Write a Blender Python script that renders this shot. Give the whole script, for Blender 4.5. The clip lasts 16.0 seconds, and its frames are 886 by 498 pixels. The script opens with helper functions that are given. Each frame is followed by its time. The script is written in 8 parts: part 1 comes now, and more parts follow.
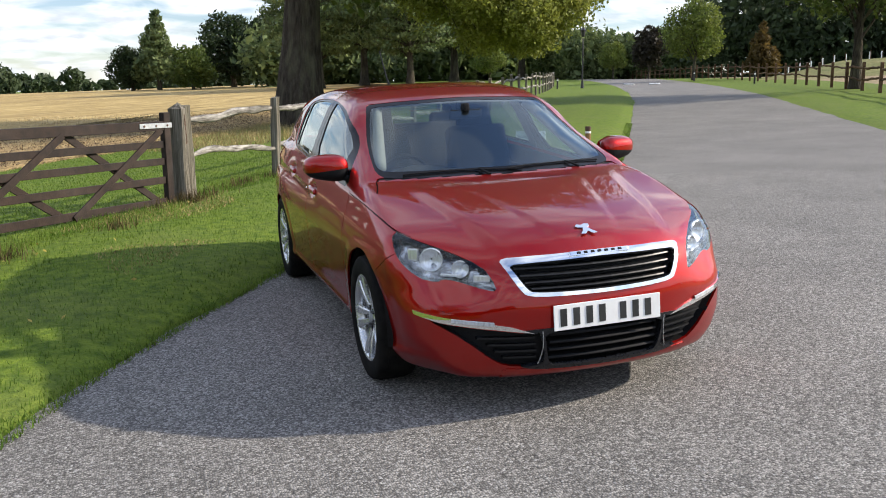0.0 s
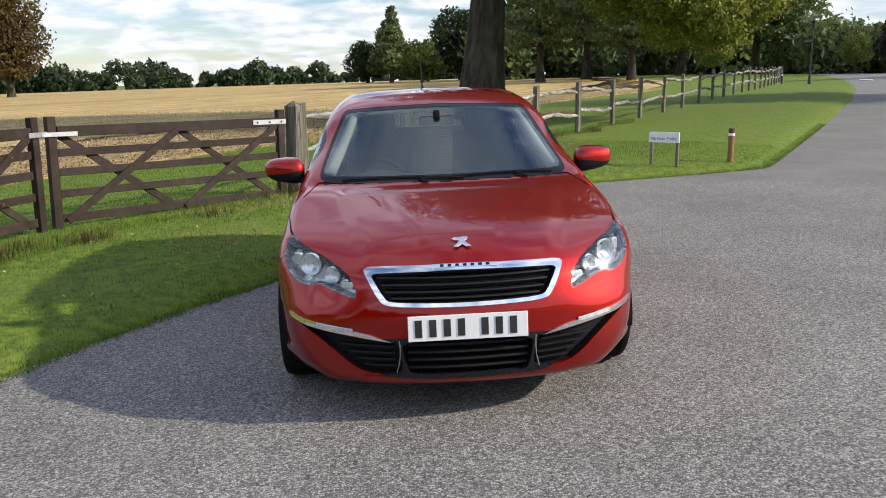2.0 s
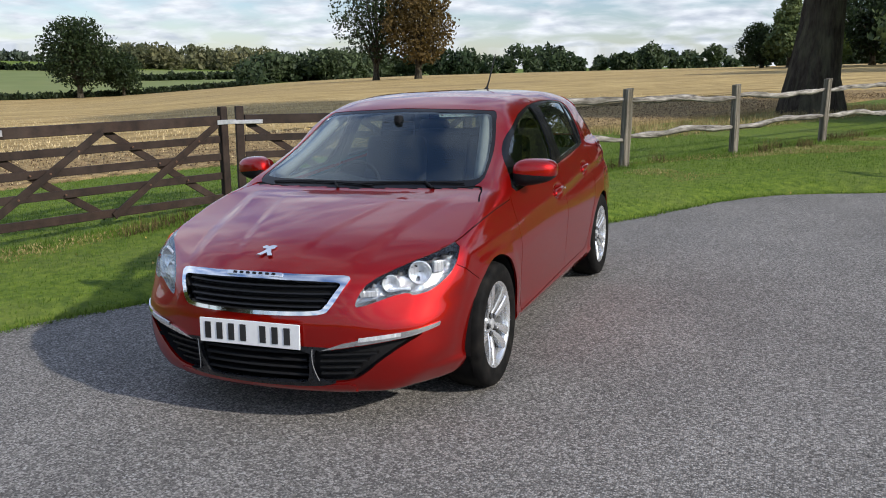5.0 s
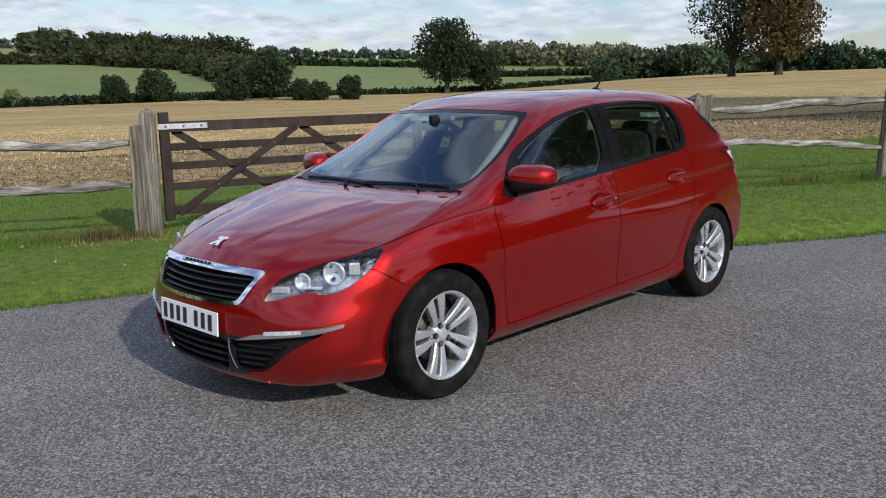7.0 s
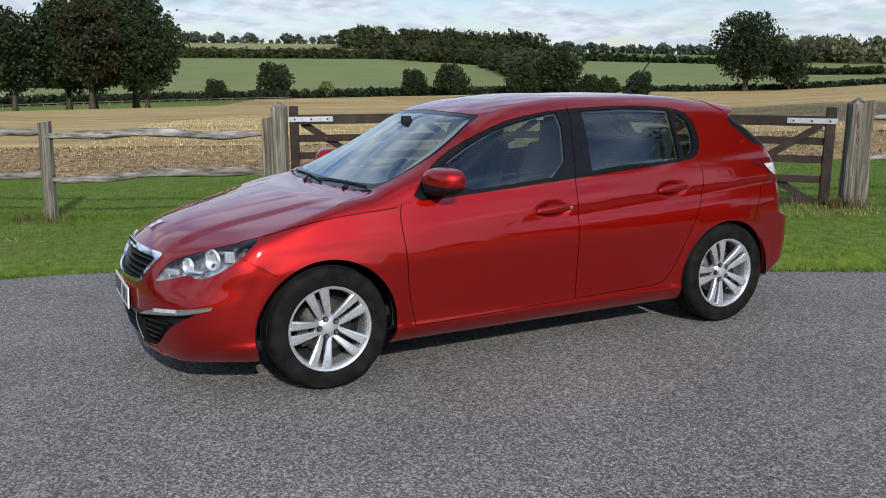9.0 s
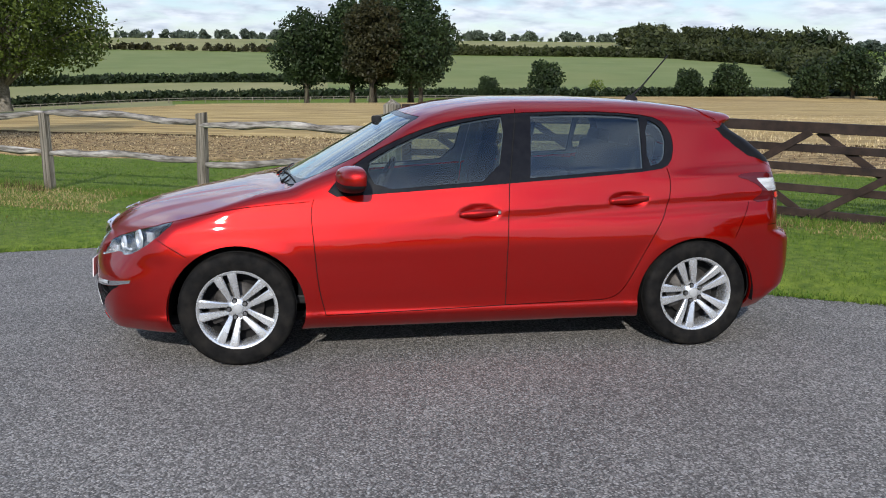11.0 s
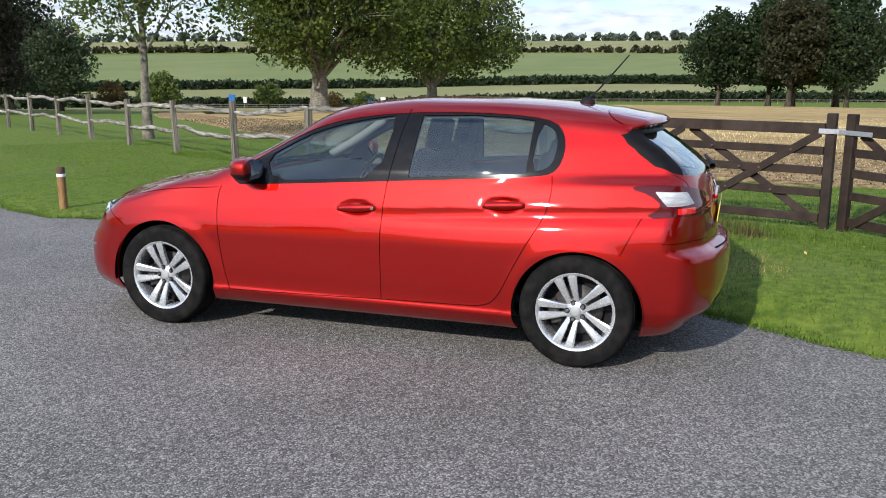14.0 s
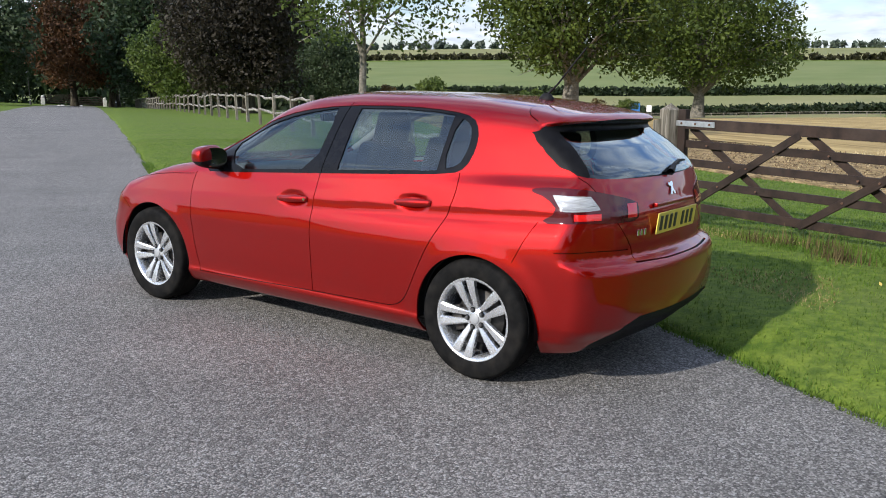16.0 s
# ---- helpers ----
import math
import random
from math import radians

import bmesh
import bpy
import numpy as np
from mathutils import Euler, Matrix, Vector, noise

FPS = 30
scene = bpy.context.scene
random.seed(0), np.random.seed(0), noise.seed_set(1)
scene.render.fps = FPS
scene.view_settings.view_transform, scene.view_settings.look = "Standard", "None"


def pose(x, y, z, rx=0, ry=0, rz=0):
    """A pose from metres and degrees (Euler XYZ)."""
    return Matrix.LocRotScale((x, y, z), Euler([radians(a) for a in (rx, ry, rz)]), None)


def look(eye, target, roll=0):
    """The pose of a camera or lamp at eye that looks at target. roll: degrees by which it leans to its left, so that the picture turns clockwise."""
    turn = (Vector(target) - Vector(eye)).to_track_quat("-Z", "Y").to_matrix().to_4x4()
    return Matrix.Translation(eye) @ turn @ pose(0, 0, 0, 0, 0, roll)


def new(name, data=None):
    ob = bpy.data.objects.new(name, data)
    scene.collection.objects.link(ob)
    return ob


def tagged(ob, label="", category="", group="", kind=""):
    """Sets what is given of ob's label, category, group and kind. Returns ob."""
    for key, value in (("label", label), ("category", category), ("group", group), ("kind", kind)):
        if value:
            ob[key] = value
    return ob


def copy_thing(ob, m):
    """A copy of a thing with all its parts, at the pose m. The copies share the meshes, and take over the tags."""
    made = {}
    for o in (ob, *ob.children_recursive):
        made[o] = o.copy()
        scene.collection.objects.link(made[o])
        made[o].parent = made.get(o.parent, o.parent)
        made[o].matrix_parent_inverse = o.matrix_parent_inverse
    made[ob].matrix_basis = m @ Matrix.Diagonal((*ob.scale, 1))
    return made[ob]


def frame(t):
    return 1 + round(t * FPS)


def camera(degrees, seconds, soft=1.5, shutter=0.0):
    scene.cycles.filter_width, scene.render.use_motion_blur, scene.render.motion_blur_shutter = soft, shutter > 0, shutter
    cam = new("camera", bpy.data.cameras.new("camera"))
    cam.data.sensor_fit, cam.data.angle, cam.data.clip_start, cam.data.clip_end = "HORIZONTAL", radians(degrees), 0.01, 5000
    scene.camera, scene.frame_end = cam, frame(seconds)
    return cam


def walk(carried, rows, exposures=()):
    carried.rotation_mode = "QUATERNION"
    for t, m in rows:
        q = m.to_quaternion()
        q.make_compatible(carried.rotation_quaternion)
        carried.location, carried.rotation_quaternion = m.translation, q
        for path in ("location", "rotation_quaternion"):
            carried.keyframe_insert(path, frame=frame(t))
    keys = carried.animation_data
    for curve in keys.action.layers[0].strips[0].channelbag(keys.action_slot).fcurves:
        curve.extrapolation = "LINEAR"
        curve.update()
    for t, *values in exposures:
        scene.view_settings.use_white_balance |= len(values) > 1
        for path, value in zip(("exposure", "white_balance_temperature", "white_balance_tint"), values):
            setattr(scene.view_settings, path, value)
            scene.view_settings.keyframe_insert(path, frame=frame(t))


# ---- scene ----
# The camera is carried round a parked car at about 1.5 m, looking slightly down.
cam = camera(53.9, 16.0, soft=1.0)
PATH = [
    (0, (-1.881, -4.120, 1.408), (-1.2452, -2.2586, 1.0462), -0.47),
    (0.5, (-1.534, -4.263, 1.433), (-0.9519, -2.3850, 1.0670), 0.25),
    (1, (-1.192, -4.304, 1.455), (-0.7265, -2.3944, 1.0856), 0.18),
    (1.5, (-0.795, -4.456, 1.473), (-0.5528, -2.5060, 1.1013), -0.28),
    (2, (-0.374, -4.484, 1.481), (-0.2378, -2.5242, 1.1068), -0.17),
    (2.5, (0.050, -4.502, 1.501), (0.1188, -2.5392, 1.1236), 0.13),
    (3, (0.501, -4.544, 1.522), (0.4654, -2.5806, 1.1432), 0.23),
    (3.5, (0.919, -4.440, 1.536), (0.7292, -2.4863, 1.1529), 0.13),
    (4, (1.361, -4.347, 1.565), (1.0075, -2.4171, 1.1771), 0.10),
    (4.2, (1.521, -4.306, 1.580), (1.0992, -2.3908, 1.1881), 0.19),
    (6.3, (3.160, -3.321, 1.621), (1.9988, -1.7468, 1.2041), -0.24),
    (6.5, (3.322, -3.209, 1.619), (2.1002, -1.6810, 1.2043), -0.19),
    (7, (3.662, -2.890, 1.630), (2.2952, -1.4911, 1.2118), -0.22),
    (7.5, (3.991, -2.555, 1.630), (2.5089, -1.2797, 1.2098), -0.14),
    (8, (4.341, -2.203, 1.659), (2.7436, -1.0770, 1.2356), -0.19),
    (8.5, (4.551, -1.785, 1.650), (2.8729, -0.7830, 1.2249), -0.11),
    (9, (4.828, -1.371, 1.663), (3.0826, -0.4919, 1.2359), 0.07),
    (9.2, (4.914, -1.196, 1.673), (3.1422, -0.3739, 1.2438), 0.11),
    (11.3, (5.604, 0.681, 1.705), (3.6608, 0.8770, 1.2721), 0.39),
    (11.5, (5.656, 0.881, 1.713), (3.7073, 0.9990, 1.2806), 0.32),
    (12, (5.651, 1.352, 1.706), (3.6992, 1.2890, 1.2724), 0.34),
    (12.5, (5.654, 1.855, 1.711), (3.7146, 1.6330, 1.2778), 0.18),
    (13, (5.604, 2.348, 1.702), (3.6863, 1.9799, 1.2678), 0.24),
    (13.5, (5.508, 2.861, 1.699), (3.6181, 2.3700, 1.2647), 0.11),
    (14, (5.384, 3.371, 1.703), (3.5315, 2.7559, 1.2697), -0.01),
    (14.5, (5.169, 3.810, 1.686), (3.3669, 3.0582, 1.2534), 0.06),
    (15, (4.952, 4.277, 1.665), (3.2214, 3.3713, 1.2336), -0.10),
    (15.5, (4.653, 4.650, 1.654), (3.0099, 3.5945, 1.2216), 0.05),
    (16, (4.377, 5.014, 1.622), (2.7989, 3.8582, 1.2035), 0.16),
]
walk(cam, [(t, look(eye, target, roll)) for t, eye, target, roll in PATH],
     [(0, 1.22, 6950, 10), (2.5, 1.02, 6900, 10), (4.0, 0.90, 6720, 10), (6.5, 0.52, 6280, 10), (9.2, 0.56, 6230, 10), (11.5, 0.74, 6250, 10), (12.5, 0.84, 6270, 10), (16, 0.94, 6300, 10)])

# ---- light: low autumn sun with broken cloud ----
SUN_DIR = Vector((1.72, -0.40, 1.0)).normalized()
sun_el = math.asin(SUN_DIR.z)
sun_az = math.atan2(SUN_DIR.x, SUN_DIR.y)

world = bpy.data.worlds.new("sky")
scene.world = world
world.use_nodes = True
wn, wl = world.node_tree.nodes, world.node_tree.links
wn.clear()
w_out = wn.new("ShaderNodeOutputWorld")
w_bg = wn.new("ShaderNodeBackground")
sky = wn.new("ShaderNodeTexSky")
sky.sky_type = "NISHITA"
sky.sun_disc = False
sky.sun_elevation = sun_el
sky.sun_rotation = sun_az
sky.altitude = 100
sky.dust_density = 0.4
sky.ozone_density = 1.6
co = wn.new("ShaderNodeTexCoord")
sep = wn.new("ShaderNodeSeparateXYZ")
wl.new(co.outputs["Generated"], sep.inputs[0])
up = wn.new("ShaderNodeMath"); up.operation = "MAXIMUM"; up.inputs[1].default_value = 0.02
wl.new(sep.outputs["Z"], up.inputs[0])
lift = wn.new("ShaderNodeMath"); lift.operation = "ADD"; lift.inputs[1].default_value = 0.2
wl.new(up.outputs[0], lift.inputs[0])
flat = wn.new("ShaderNodeCombineXYZ")
for k, axis in enumerate("XY"):
    div = wn.new("ShaderNodeMath"); div.operation = "DIVIDE"
    wl.new(sep.outputs[axis], div.inputs[0])
    wl.new(lift.outputs[0], div.inputs[1])
    wl.new(div.outputs[0], flat.inputs[k])
cloud = wn.new("ShaderNodeTexNoise")
cloud.inputs["Scale"].default_value = 3.4
cloud.inputs["Detail"].default_value = 6
cloud.inputs["Roughness"].default_value = 0.5
cloud.inputs["Distortion"].default_value = 0.4
wl.new(flat.outputs[0], cloud.inputs["Vector"])
cover = wn.new("ShaderNodeValToRGB")
cover.color_ramp.elements[0].position = 0.37
cover.color_ramp.elements[1].position = 0.60
wl.new(cloud.outputs["Fac"], cover.inputs[0])
tone = wn.new("ShaderNodeTexNoise")
tone.inputs["Scale"].default_value = 6.5
tone.inputs["Detail"].default_value = 6
wl.new(flat.outputs[0], tone.inputs["Vector"])
cloud_col = wn.new("ShaderNodeValToRGB")
cloud_col.color_ramp.elements[0].position = 0.33
cloud_col.color_ramp.elements[0].color = (4.4, 4.9, 5.7, 1)
cloud_col.color_ramp.elements[1].position = 0.62
cloud_col.color_ramp.elements[1].color = (7.1, 7.5, 8.1, 1)
wl.new(tone.outputs["Fac"], cloud_col.inputs[0])
blend = wn.new("ShaderNodeMix"); blend.data_type = "RGBA"
thin = wn.new("ShaderNodeMapRange")
thin.interpolation_type = "SMOOTHSTEP"
thin.inputs["From Min"].default_value, thin.inputs["From Max"].default_value = 0.22, 0.65
thin.inputs["To Min"].default_value, thin.inputs["To Max"].default_value = 1.0, 0.45
wl.new(sep.outputs["Z"], thin.inputs["Value"])
amount = wn.new("ShaderNodeMath"); amount.operation = "MULTIPLY"
wl.new(cover.outputs[0], amount.inputs[0])
wl.new(thin.outputs[0], amount.inputs[1])
wl.new(amount.outputs[0], blend.inputs["Factor"])
clear = wn.new("ShaderNodeMix"); clear.data_type = "RGBA"; clear.blend_type = "MULTIPLY"
clear.inputs["Factor"].default_value = 1.0
clear.inputs["B"].default_value = (0.74, 0.79, 0.95, 1)
wl.new(sky.outputs[0], clear.inputs["A"])
wl.new(clear.outputs["Result"], blend.inputs["A"])
wl.new(cloud_col.outputs[0], blend.inputs["B"])
low_sky = wn.new("ShaderNodeMapRange")
low_sky.interpolation_type = "SMOOTHSTEP"
low_sky.inputs["From Min"].default_value, low_sky.inputs["From Max"].default_value = 0.05, 0.55
low_sky.inputs["To Min"].default_value, low_sky.inputs["To Max"].default_value = 0.65, 1.08
wl.new(sep.outputs["Z"], low_sky.inputs["Value"])
dim = wn.new("ShaderNodeVectorMath"); dim.operation = "SCALE"
wl.new(blend.outputs["Result"], dim.inputs[0])
wl.new(low_sky.outputs[0], dim.inputs["Scale"])
wl.new(dim.outputs[0], w_bg.inputs["Color"])
w_bg.inputs["Strength"].default_value = 0.122
wl.new(w_bg.outputs[0], w_out.inputs[0])

sun = new("sun", bpy.data.lights.new("sun", "SUN"))
sun.data.energy = 2.9
sun.data.angle = radians(1.2)
sun.data.color = (1.0, 0.94, 0.85)
sun.matrix_world = look(SUN_DIR * 60, (0, 0, 0))

# ---- materials ----
def mat(name, low, high, scale=8.0, rough=0.8, bump=0.0, bump_scale=60.0, metal=0.0, spot=None, spot_scale=1.5,
        spot_amount=0.35, coat=0.0, per_object=0.0, island=0.0, spec=0.5, stretch=(1, 1, 1), rough_var=0.1, detail=6.0, object_space=False, turn=0.0):
    """A surface of two mixed colours at one scale, broad spots at another, with fine relief."""
    m = bpy.data.materials.new(name)
    m.use_nodes = True
    nt = m.node_tree
    b = nt.nodes["Principled BSDF"]
    co = nt.nodes.new("ShaderNodeTexCoord")
    mp = nt.nodes.new("ShaderNodeMapping")
    mp.inputs["Scale"].default_value = stretch
    if turn:
        mp.vector_type = "TEXTURE"
        mp.inputs["Rotation"].default_value = (0, 0, radians(turn))
        mp.inputs["Scale"].default_value = tuple(1 / v for v in stretch)
    if object_space:
        nt.links.new(co.outputs["Object"], mp.inputs[0])
    else:
        geo = nt.nodes.new("ShaderNodeNewGeometry")
        nt.links.new(geo.outputs["Position"], mp.inputs[0])
    n1 = nt.nodes.new("ShaderNodeTexNoise")
    n1.inputs["Scale"].default_value = scale
    n1.inputs["Detail"].default_value = detail
    n1.inputs["Roughness"].default_value = 0.6
    nt.links.new(mp.outputs[0], n1.inputs["Vector"])
    ramp = nt.nodes.new("ShaderNodeValToRGB")
    ramp.color_ramp.elements[0].position = 0.32
    ramp.color_ramp.elements[1].position = 0.68
    ramp.color_ramp.elements[0].color = (*low, 1)
    ramp.color_ramp.elements[1].color = (*high, 1)
    nt.links.new(n1.outputs["Fac"], ramp.inputs[0])
    col = ramp.outputs[0]
    if spot:
        n2 = nt.nodes.new("ShaderNodeTexNoise")
        n2.inputs["Scale"].default_value = spot_scale
        n2.inputs["Detail"].default_value = 4
        nt.links.new(mp.outputs[0], n2.inputs["Vector"])
        r2 = nt.nodes.new("ShaderNodeValToRGB")
        r2.color_ramp.elements[0].position = 0.45
        r2.color_ramp.elements[1].position = 0.7
        r2.color_ramp.elements[1].color = (spot_amount,) * 3 + (1,)
        nt.links.new(n2.outputs["Fac"], r2.inputs[0])
        mx = nt.nodes.new("ShaderNodeMix")
        mx.data_type = "RGBA"
        nt.links.new(r2.outputs[0], mx.inputs["Factor"])
        nt.links.new(col, mx.inputs["A"])
        mx.inputs["B"].default_value = (*spot, 1)
        col = mx.outputs["Result"]
    if per_object or island:
        if per_object:
            src = nt.nodes.new("ShaderNodeObjectInfo").outputs["Random"]
        else:
            src = nt.nodes.new("ShaderNodeNewGeometry").outputs["Random Per Island"]
        mr = nt.nodes.new("ShaderNodeMapRange")
        k = per_object or island
        mr.inputs["To Min"].default_value = 1 - k
        mr.inputs["To Max"].default_value = 1 + k
        nt.links.new(src, mr.inputs["Value"])
        hs = nt.nodes.new("ShaderNodeHueSaturation")
        nt.links.new(mr.outputs[0], hs.inputs["Value"])
        nt.links.new(col, hs.inputs["Color"])
        col = hs.outputs[0]
    nt.links.new(col, b.inputs["Base Color"])
    rr = nt.nodes.new("ShaderNodeMapRange")
    rr.inputs["To Min"].default_value = max(0.0, rough - rough_var)
    rr.inputs["To Max"].default_value = min(1.0, rough + rough_var)
    nt.links.new(n1.outputs["Fac"], rr.inputs["Value"])
    nt.links.new(rr.outputs[0], b.inputs["Roughness"])
    b.inputs["Metallic"].default_value = metal
    b.inputs["Specular IOR Level"].default_value = spec
    b.inputs["Coat Weight"].default_value = coat
    b.inputs["Coat Roughness"].default_value = 0.03
    if bump:
        n3 = nt.nodes.new("ShaderNodeTexNoise")
        n3.inputs["Scale"].default_value = bump_scale
        n3.inputs["Detail"].default_value = 5
        nt.links.new(mp.outputs[0], n3.inputs["Vector"])
        bp = nt.nodes.new("ShaderNodeBump")
        bp.inputs["Strength"].default_value = 1.0
        bp.inputs["Distance"].default_value = bump
        nt.links.new(n3.outputs["Fac"], bp.inputs["Height"])
        nt.links.new(bp.outputs[0], b.inputs["Normal"])
    return m


def asphalt_material():
    """Grey surface-dressed road: pale and dark chippings in a dark binder, worn wheel tracks."""
    m = bpy.data.materials.new("chipped_asphalt")
    m.use_nodes = True
    nt = m.node_tree
    b = nt.nodes["Principled BSDF"]
    geo = nt.nodes.new("ShaderNodeNewGeometry")
    v = nt.nodes.new("ShaderNodeTexVoronoi")
    v.inputs["Scale"].default_value = 105
    nt.links.new(geo.outputs["Position"], v.inputs["Vector"])
    chips = nt.nodes.new("ShaderNodeValToRGB")
    e = chips.color_ramp.elements
    e[0].position, e[0].color = 0.05, (0.083, 0.077, 0.070, 1)
    e[1].position, e[1].color = 0.95, (0.325, 0.306, 0.280, 1)
    mid = chips.color_ramp.elements.new(0.55)
    mid.color = (0.180, 0.169, 0.155, 1)
    sepc = nt.nodes.new("ShaderNodeSeparateColor")
    nt.links.new(v.outputs["Color"], sepc.inputs[0])
    nt.links.new(sepc.outputs[0], chips.inputs[0])
    patch = nt.nodes.new("ShaderNodeTexNoise")
    patch.inputs["Scale"].default_value = 0.7
    patch.inputs["Detail"].default_value = 8
    patch.inputs["Roughness"].default_value = 0.65
    nt.links.new(geo.outputs["Position"], patch.inputs["Vector"])
    mr = nt.nodes.new("ShaderNodeMapRange")
    mr.inputs["From Min"].default_value, mr.inputs["From Max"].default_value = 0.3, 0.7
    mr.inputs["To Min"].default_value, mr.inputs["To Max"].default_value = 0.80, 1.18
    nt.links.new(patch.outputs["Fac"], mr.inputs["Value"])
    fine = nt.nodes.new("ShaderNodeTexNoise")
    fine.inputs["Scale"].default_value = 14
    fine.inputs["Detail"].default_value = 5
    nt.links.new(geo.outputs["Position"], fine.inputs["Vector"])
    mr2 = nt.nodes.new("ShaderNodeMapRange")
    mr2.inputs["From Min"].default_value, mr2.inputs["From Max"].default_value = 0.3, 0.7
    mr2.inputs["To Min"].default_value, mr2.inputs["To Max"].default_value = 0.95, 1.05
    nt.links.new(fine.outputs["Fac"], mr2.inputs["Value"])
    mul = nt.nodes.new("ShaderNodeMath"); mul.operation = "MULTIPLY"
    nt.links.new(mr.outputs[0], mul.inputs[0]); nt.links.new(mr2.outputs[0], mul.inputs[1])
    gaps = nt.nodes.new("ShaderNodeMapRange")
    gaps.inputs["From Min"].default_value, gaps.inputs["From Max"].default_value = 0.38, 0.75
    gaps.inputs["To Min"].default_value, gaps.inputs["To Max"].default_value = 1.08, 0.60
    nt.links.new(v.outputs["Distance"], gaps.inputs["Value"])
    worn_gap = nt.nodes.new("ShaderNodeMath"); worn_gap.operation = "MULTIPLY"
    nt.links.new(mul.outputs[0], worn_gap.inputs[0]); nt.links.new(gaps.outputs[0], worn_gap.inputs[1])
    hs = nt.nodes.new("ShaderNodeHueSaturation")
    nt.links.new(worn_gap.outputs[0], hs.inputs["Value"])
    nt.links.new(chips.outputs[0], hs.inputs["Color"])
    v2 = nt.nodes.new("ShaderNodeTexVoronoi")
    v2.inputs["Scale"].default_value = 88
    nt.links.new(geo.outputs["Position"], v2.inputs["Vector"])
    sep2 = nt.nodes.new("ShaderNodeSeparateColor")
    nt.links.new(v2.outputs["Color"], sep2.inputs[0])
    few = nt.nodes.new("ShaderNodeMapRange")
    few.inputs["From Min"].default_value, few.inputs["From Max"].default_value = 0.95, 0.98
    few.inputs["To Max"].default_value = 0.6
    nt.links.new(sep2.outputs[1], few.inputs["Value"])
    pale = nt.nodes.new("ShaderNodeMix"); pale.data_type = "RGBA"
    nt.links.new(few.outputs[0], pale.inputs["Factor"])
    nt.links.new(hs.outputs[0], pale.inputs["A"])
    pale.inputs["B"].default_value = (0.42, 0.41, 0.39, 1)
    # older, smoother surfacing beyond the joint past the gates
    line = nt.nodes.new("ShaderNodeVectorMath"); line.operation = "DOT_PRODUCT"
    line.inputs[1].default_value = (0.527, 0.850, 0)
    nt.links.new(geo.outputs["Position"], line.inputs[0])
    joint = nt.nodes.new("ShaderNodeMapRange")
    joint.inputs["From Min"].default_value, joint.inputs["From Max"].default_value = 8.5, 8.65
    joint.inputs["To Max"].default_value = 0.62
    nt.links.new(line.outputs["Value"], joint.inputs["Value"])
    worn = nt.nodes.new("ShaderNodeHueSaturation")
    worn.inputs["Color"].default_value = (0.158, 0.148, 0.137, 1)
    nt.links.new(mul.outputs[0], worn.inputs["Value"])
    old = nt.nodes.new("ShaderNodeMix"); old.data_type = "RGBA"
    nt.links.new(joint.outputs[0], old.inputs["Factor"])
    nt.links.new(pale.outputs["Result"], old.inputs["A"])
    nt.links.new(worn.outputs[0], old.inputs["B"])
    nt.links.new(old.outputs["Result"], b.inputs["Base Color"])
    b.inputs["Roughness"].default_value = 0.82
    b.inputs["Specular IOR Level"].default_value = 0.35
    bp = nt.nodes.new("ShaderNodeBump")
    bp.inputs["Strength"].default_value = 0.9
    bp.inputs["Distance"].default_value = 0.0045
    nt.links.new(v.outputs["Distance"], bp.inputs["Height"])
    bp.invert = True
    nt.links.new(bp.outputs[0], b.inputs["Normal"])
    return m


ASPHALT = asphalt_material()
GRASS = mat("mown_grass", (0.045, 0.088, 0.007), (0.155, 0.210, 0.024), 11, 0.9, 0.012, 45, spot=(0.14, 0.15, 0.05), spot_scale=0.9, spot_amount=0.3, spec=0.2)
WEED = mat("brown_weed_stalk", (0.045, 0.034, 0.016), (0.15, 0.115, 0.05), 3.0, 0.85, island=0.4, spec=0.1)
FALLEN = mat("fallen_leaf", (0.26, 0.19, 0.04), (0.42, 0.34, 0.10), 5.0, 0.7, island=0.4, spec=0.2)
SOIL = mat("brown_soil_clod", (0.06, 0.038, 0.023), (0.17, 0.11, 0.065), 6, 0.95, island=0.5, spec=0.1)
STRAW = mat("bleached_straw", (0.34, 0.26, 0.13), (0.60, 0.49, 0.29), 2.0, 0.8, island=0.4, spec=0.2)
DRY_BLADE = mat("dry_grass_blade", (0.20, 0.15, 0.06), (0.38, 0.30, 0.14), 2.0, 0.8, island=0.35, spec=0.2)
STUBBLE = mat("stubble_field", (0.19, 0.125, 0.048), (0.58, 0.43, 0.185), 1.6, 0.9, 0.06, 9, spot=(0.21, 0.145, 0.07), spot_scale=0.09, spot_amount=0.6, spec=0.1, stretch=(0.14, 1, 1), detail=10, turn=58.2)
PLOUGHED = mat("ploughed_earth", (0.035, 0.022, 0.012), (0.52, 0.37, 0.18), 8, 0.95, 0.15, 14, spot=(0.40, 0.285, 0.125), spot_scale=0.6, spot_amount=0.45, spec=0.1, detail=12, stretch=(0.6, 1, 1), turn=58.2)
PASTURE = mat("pasture", (0.13, 0.165, 0.055), (0.18, 0.205, 0.08), 0.05, 0.95, spot=(0.19, 0.2, 0.075), spot_scale=0.018, spot_amount=0.6, spec=0.1, detail=10)
DRY_FIELD = mat("dry_pasture", (0.20, 0.20, 0.085), (0.27, 0.25, 0.12), 0.05, 0.95, spot=(0.15, 0.17, 0.06), spot_scale=0.02, spot_amount=0.5, spec=0.1, detail=10)
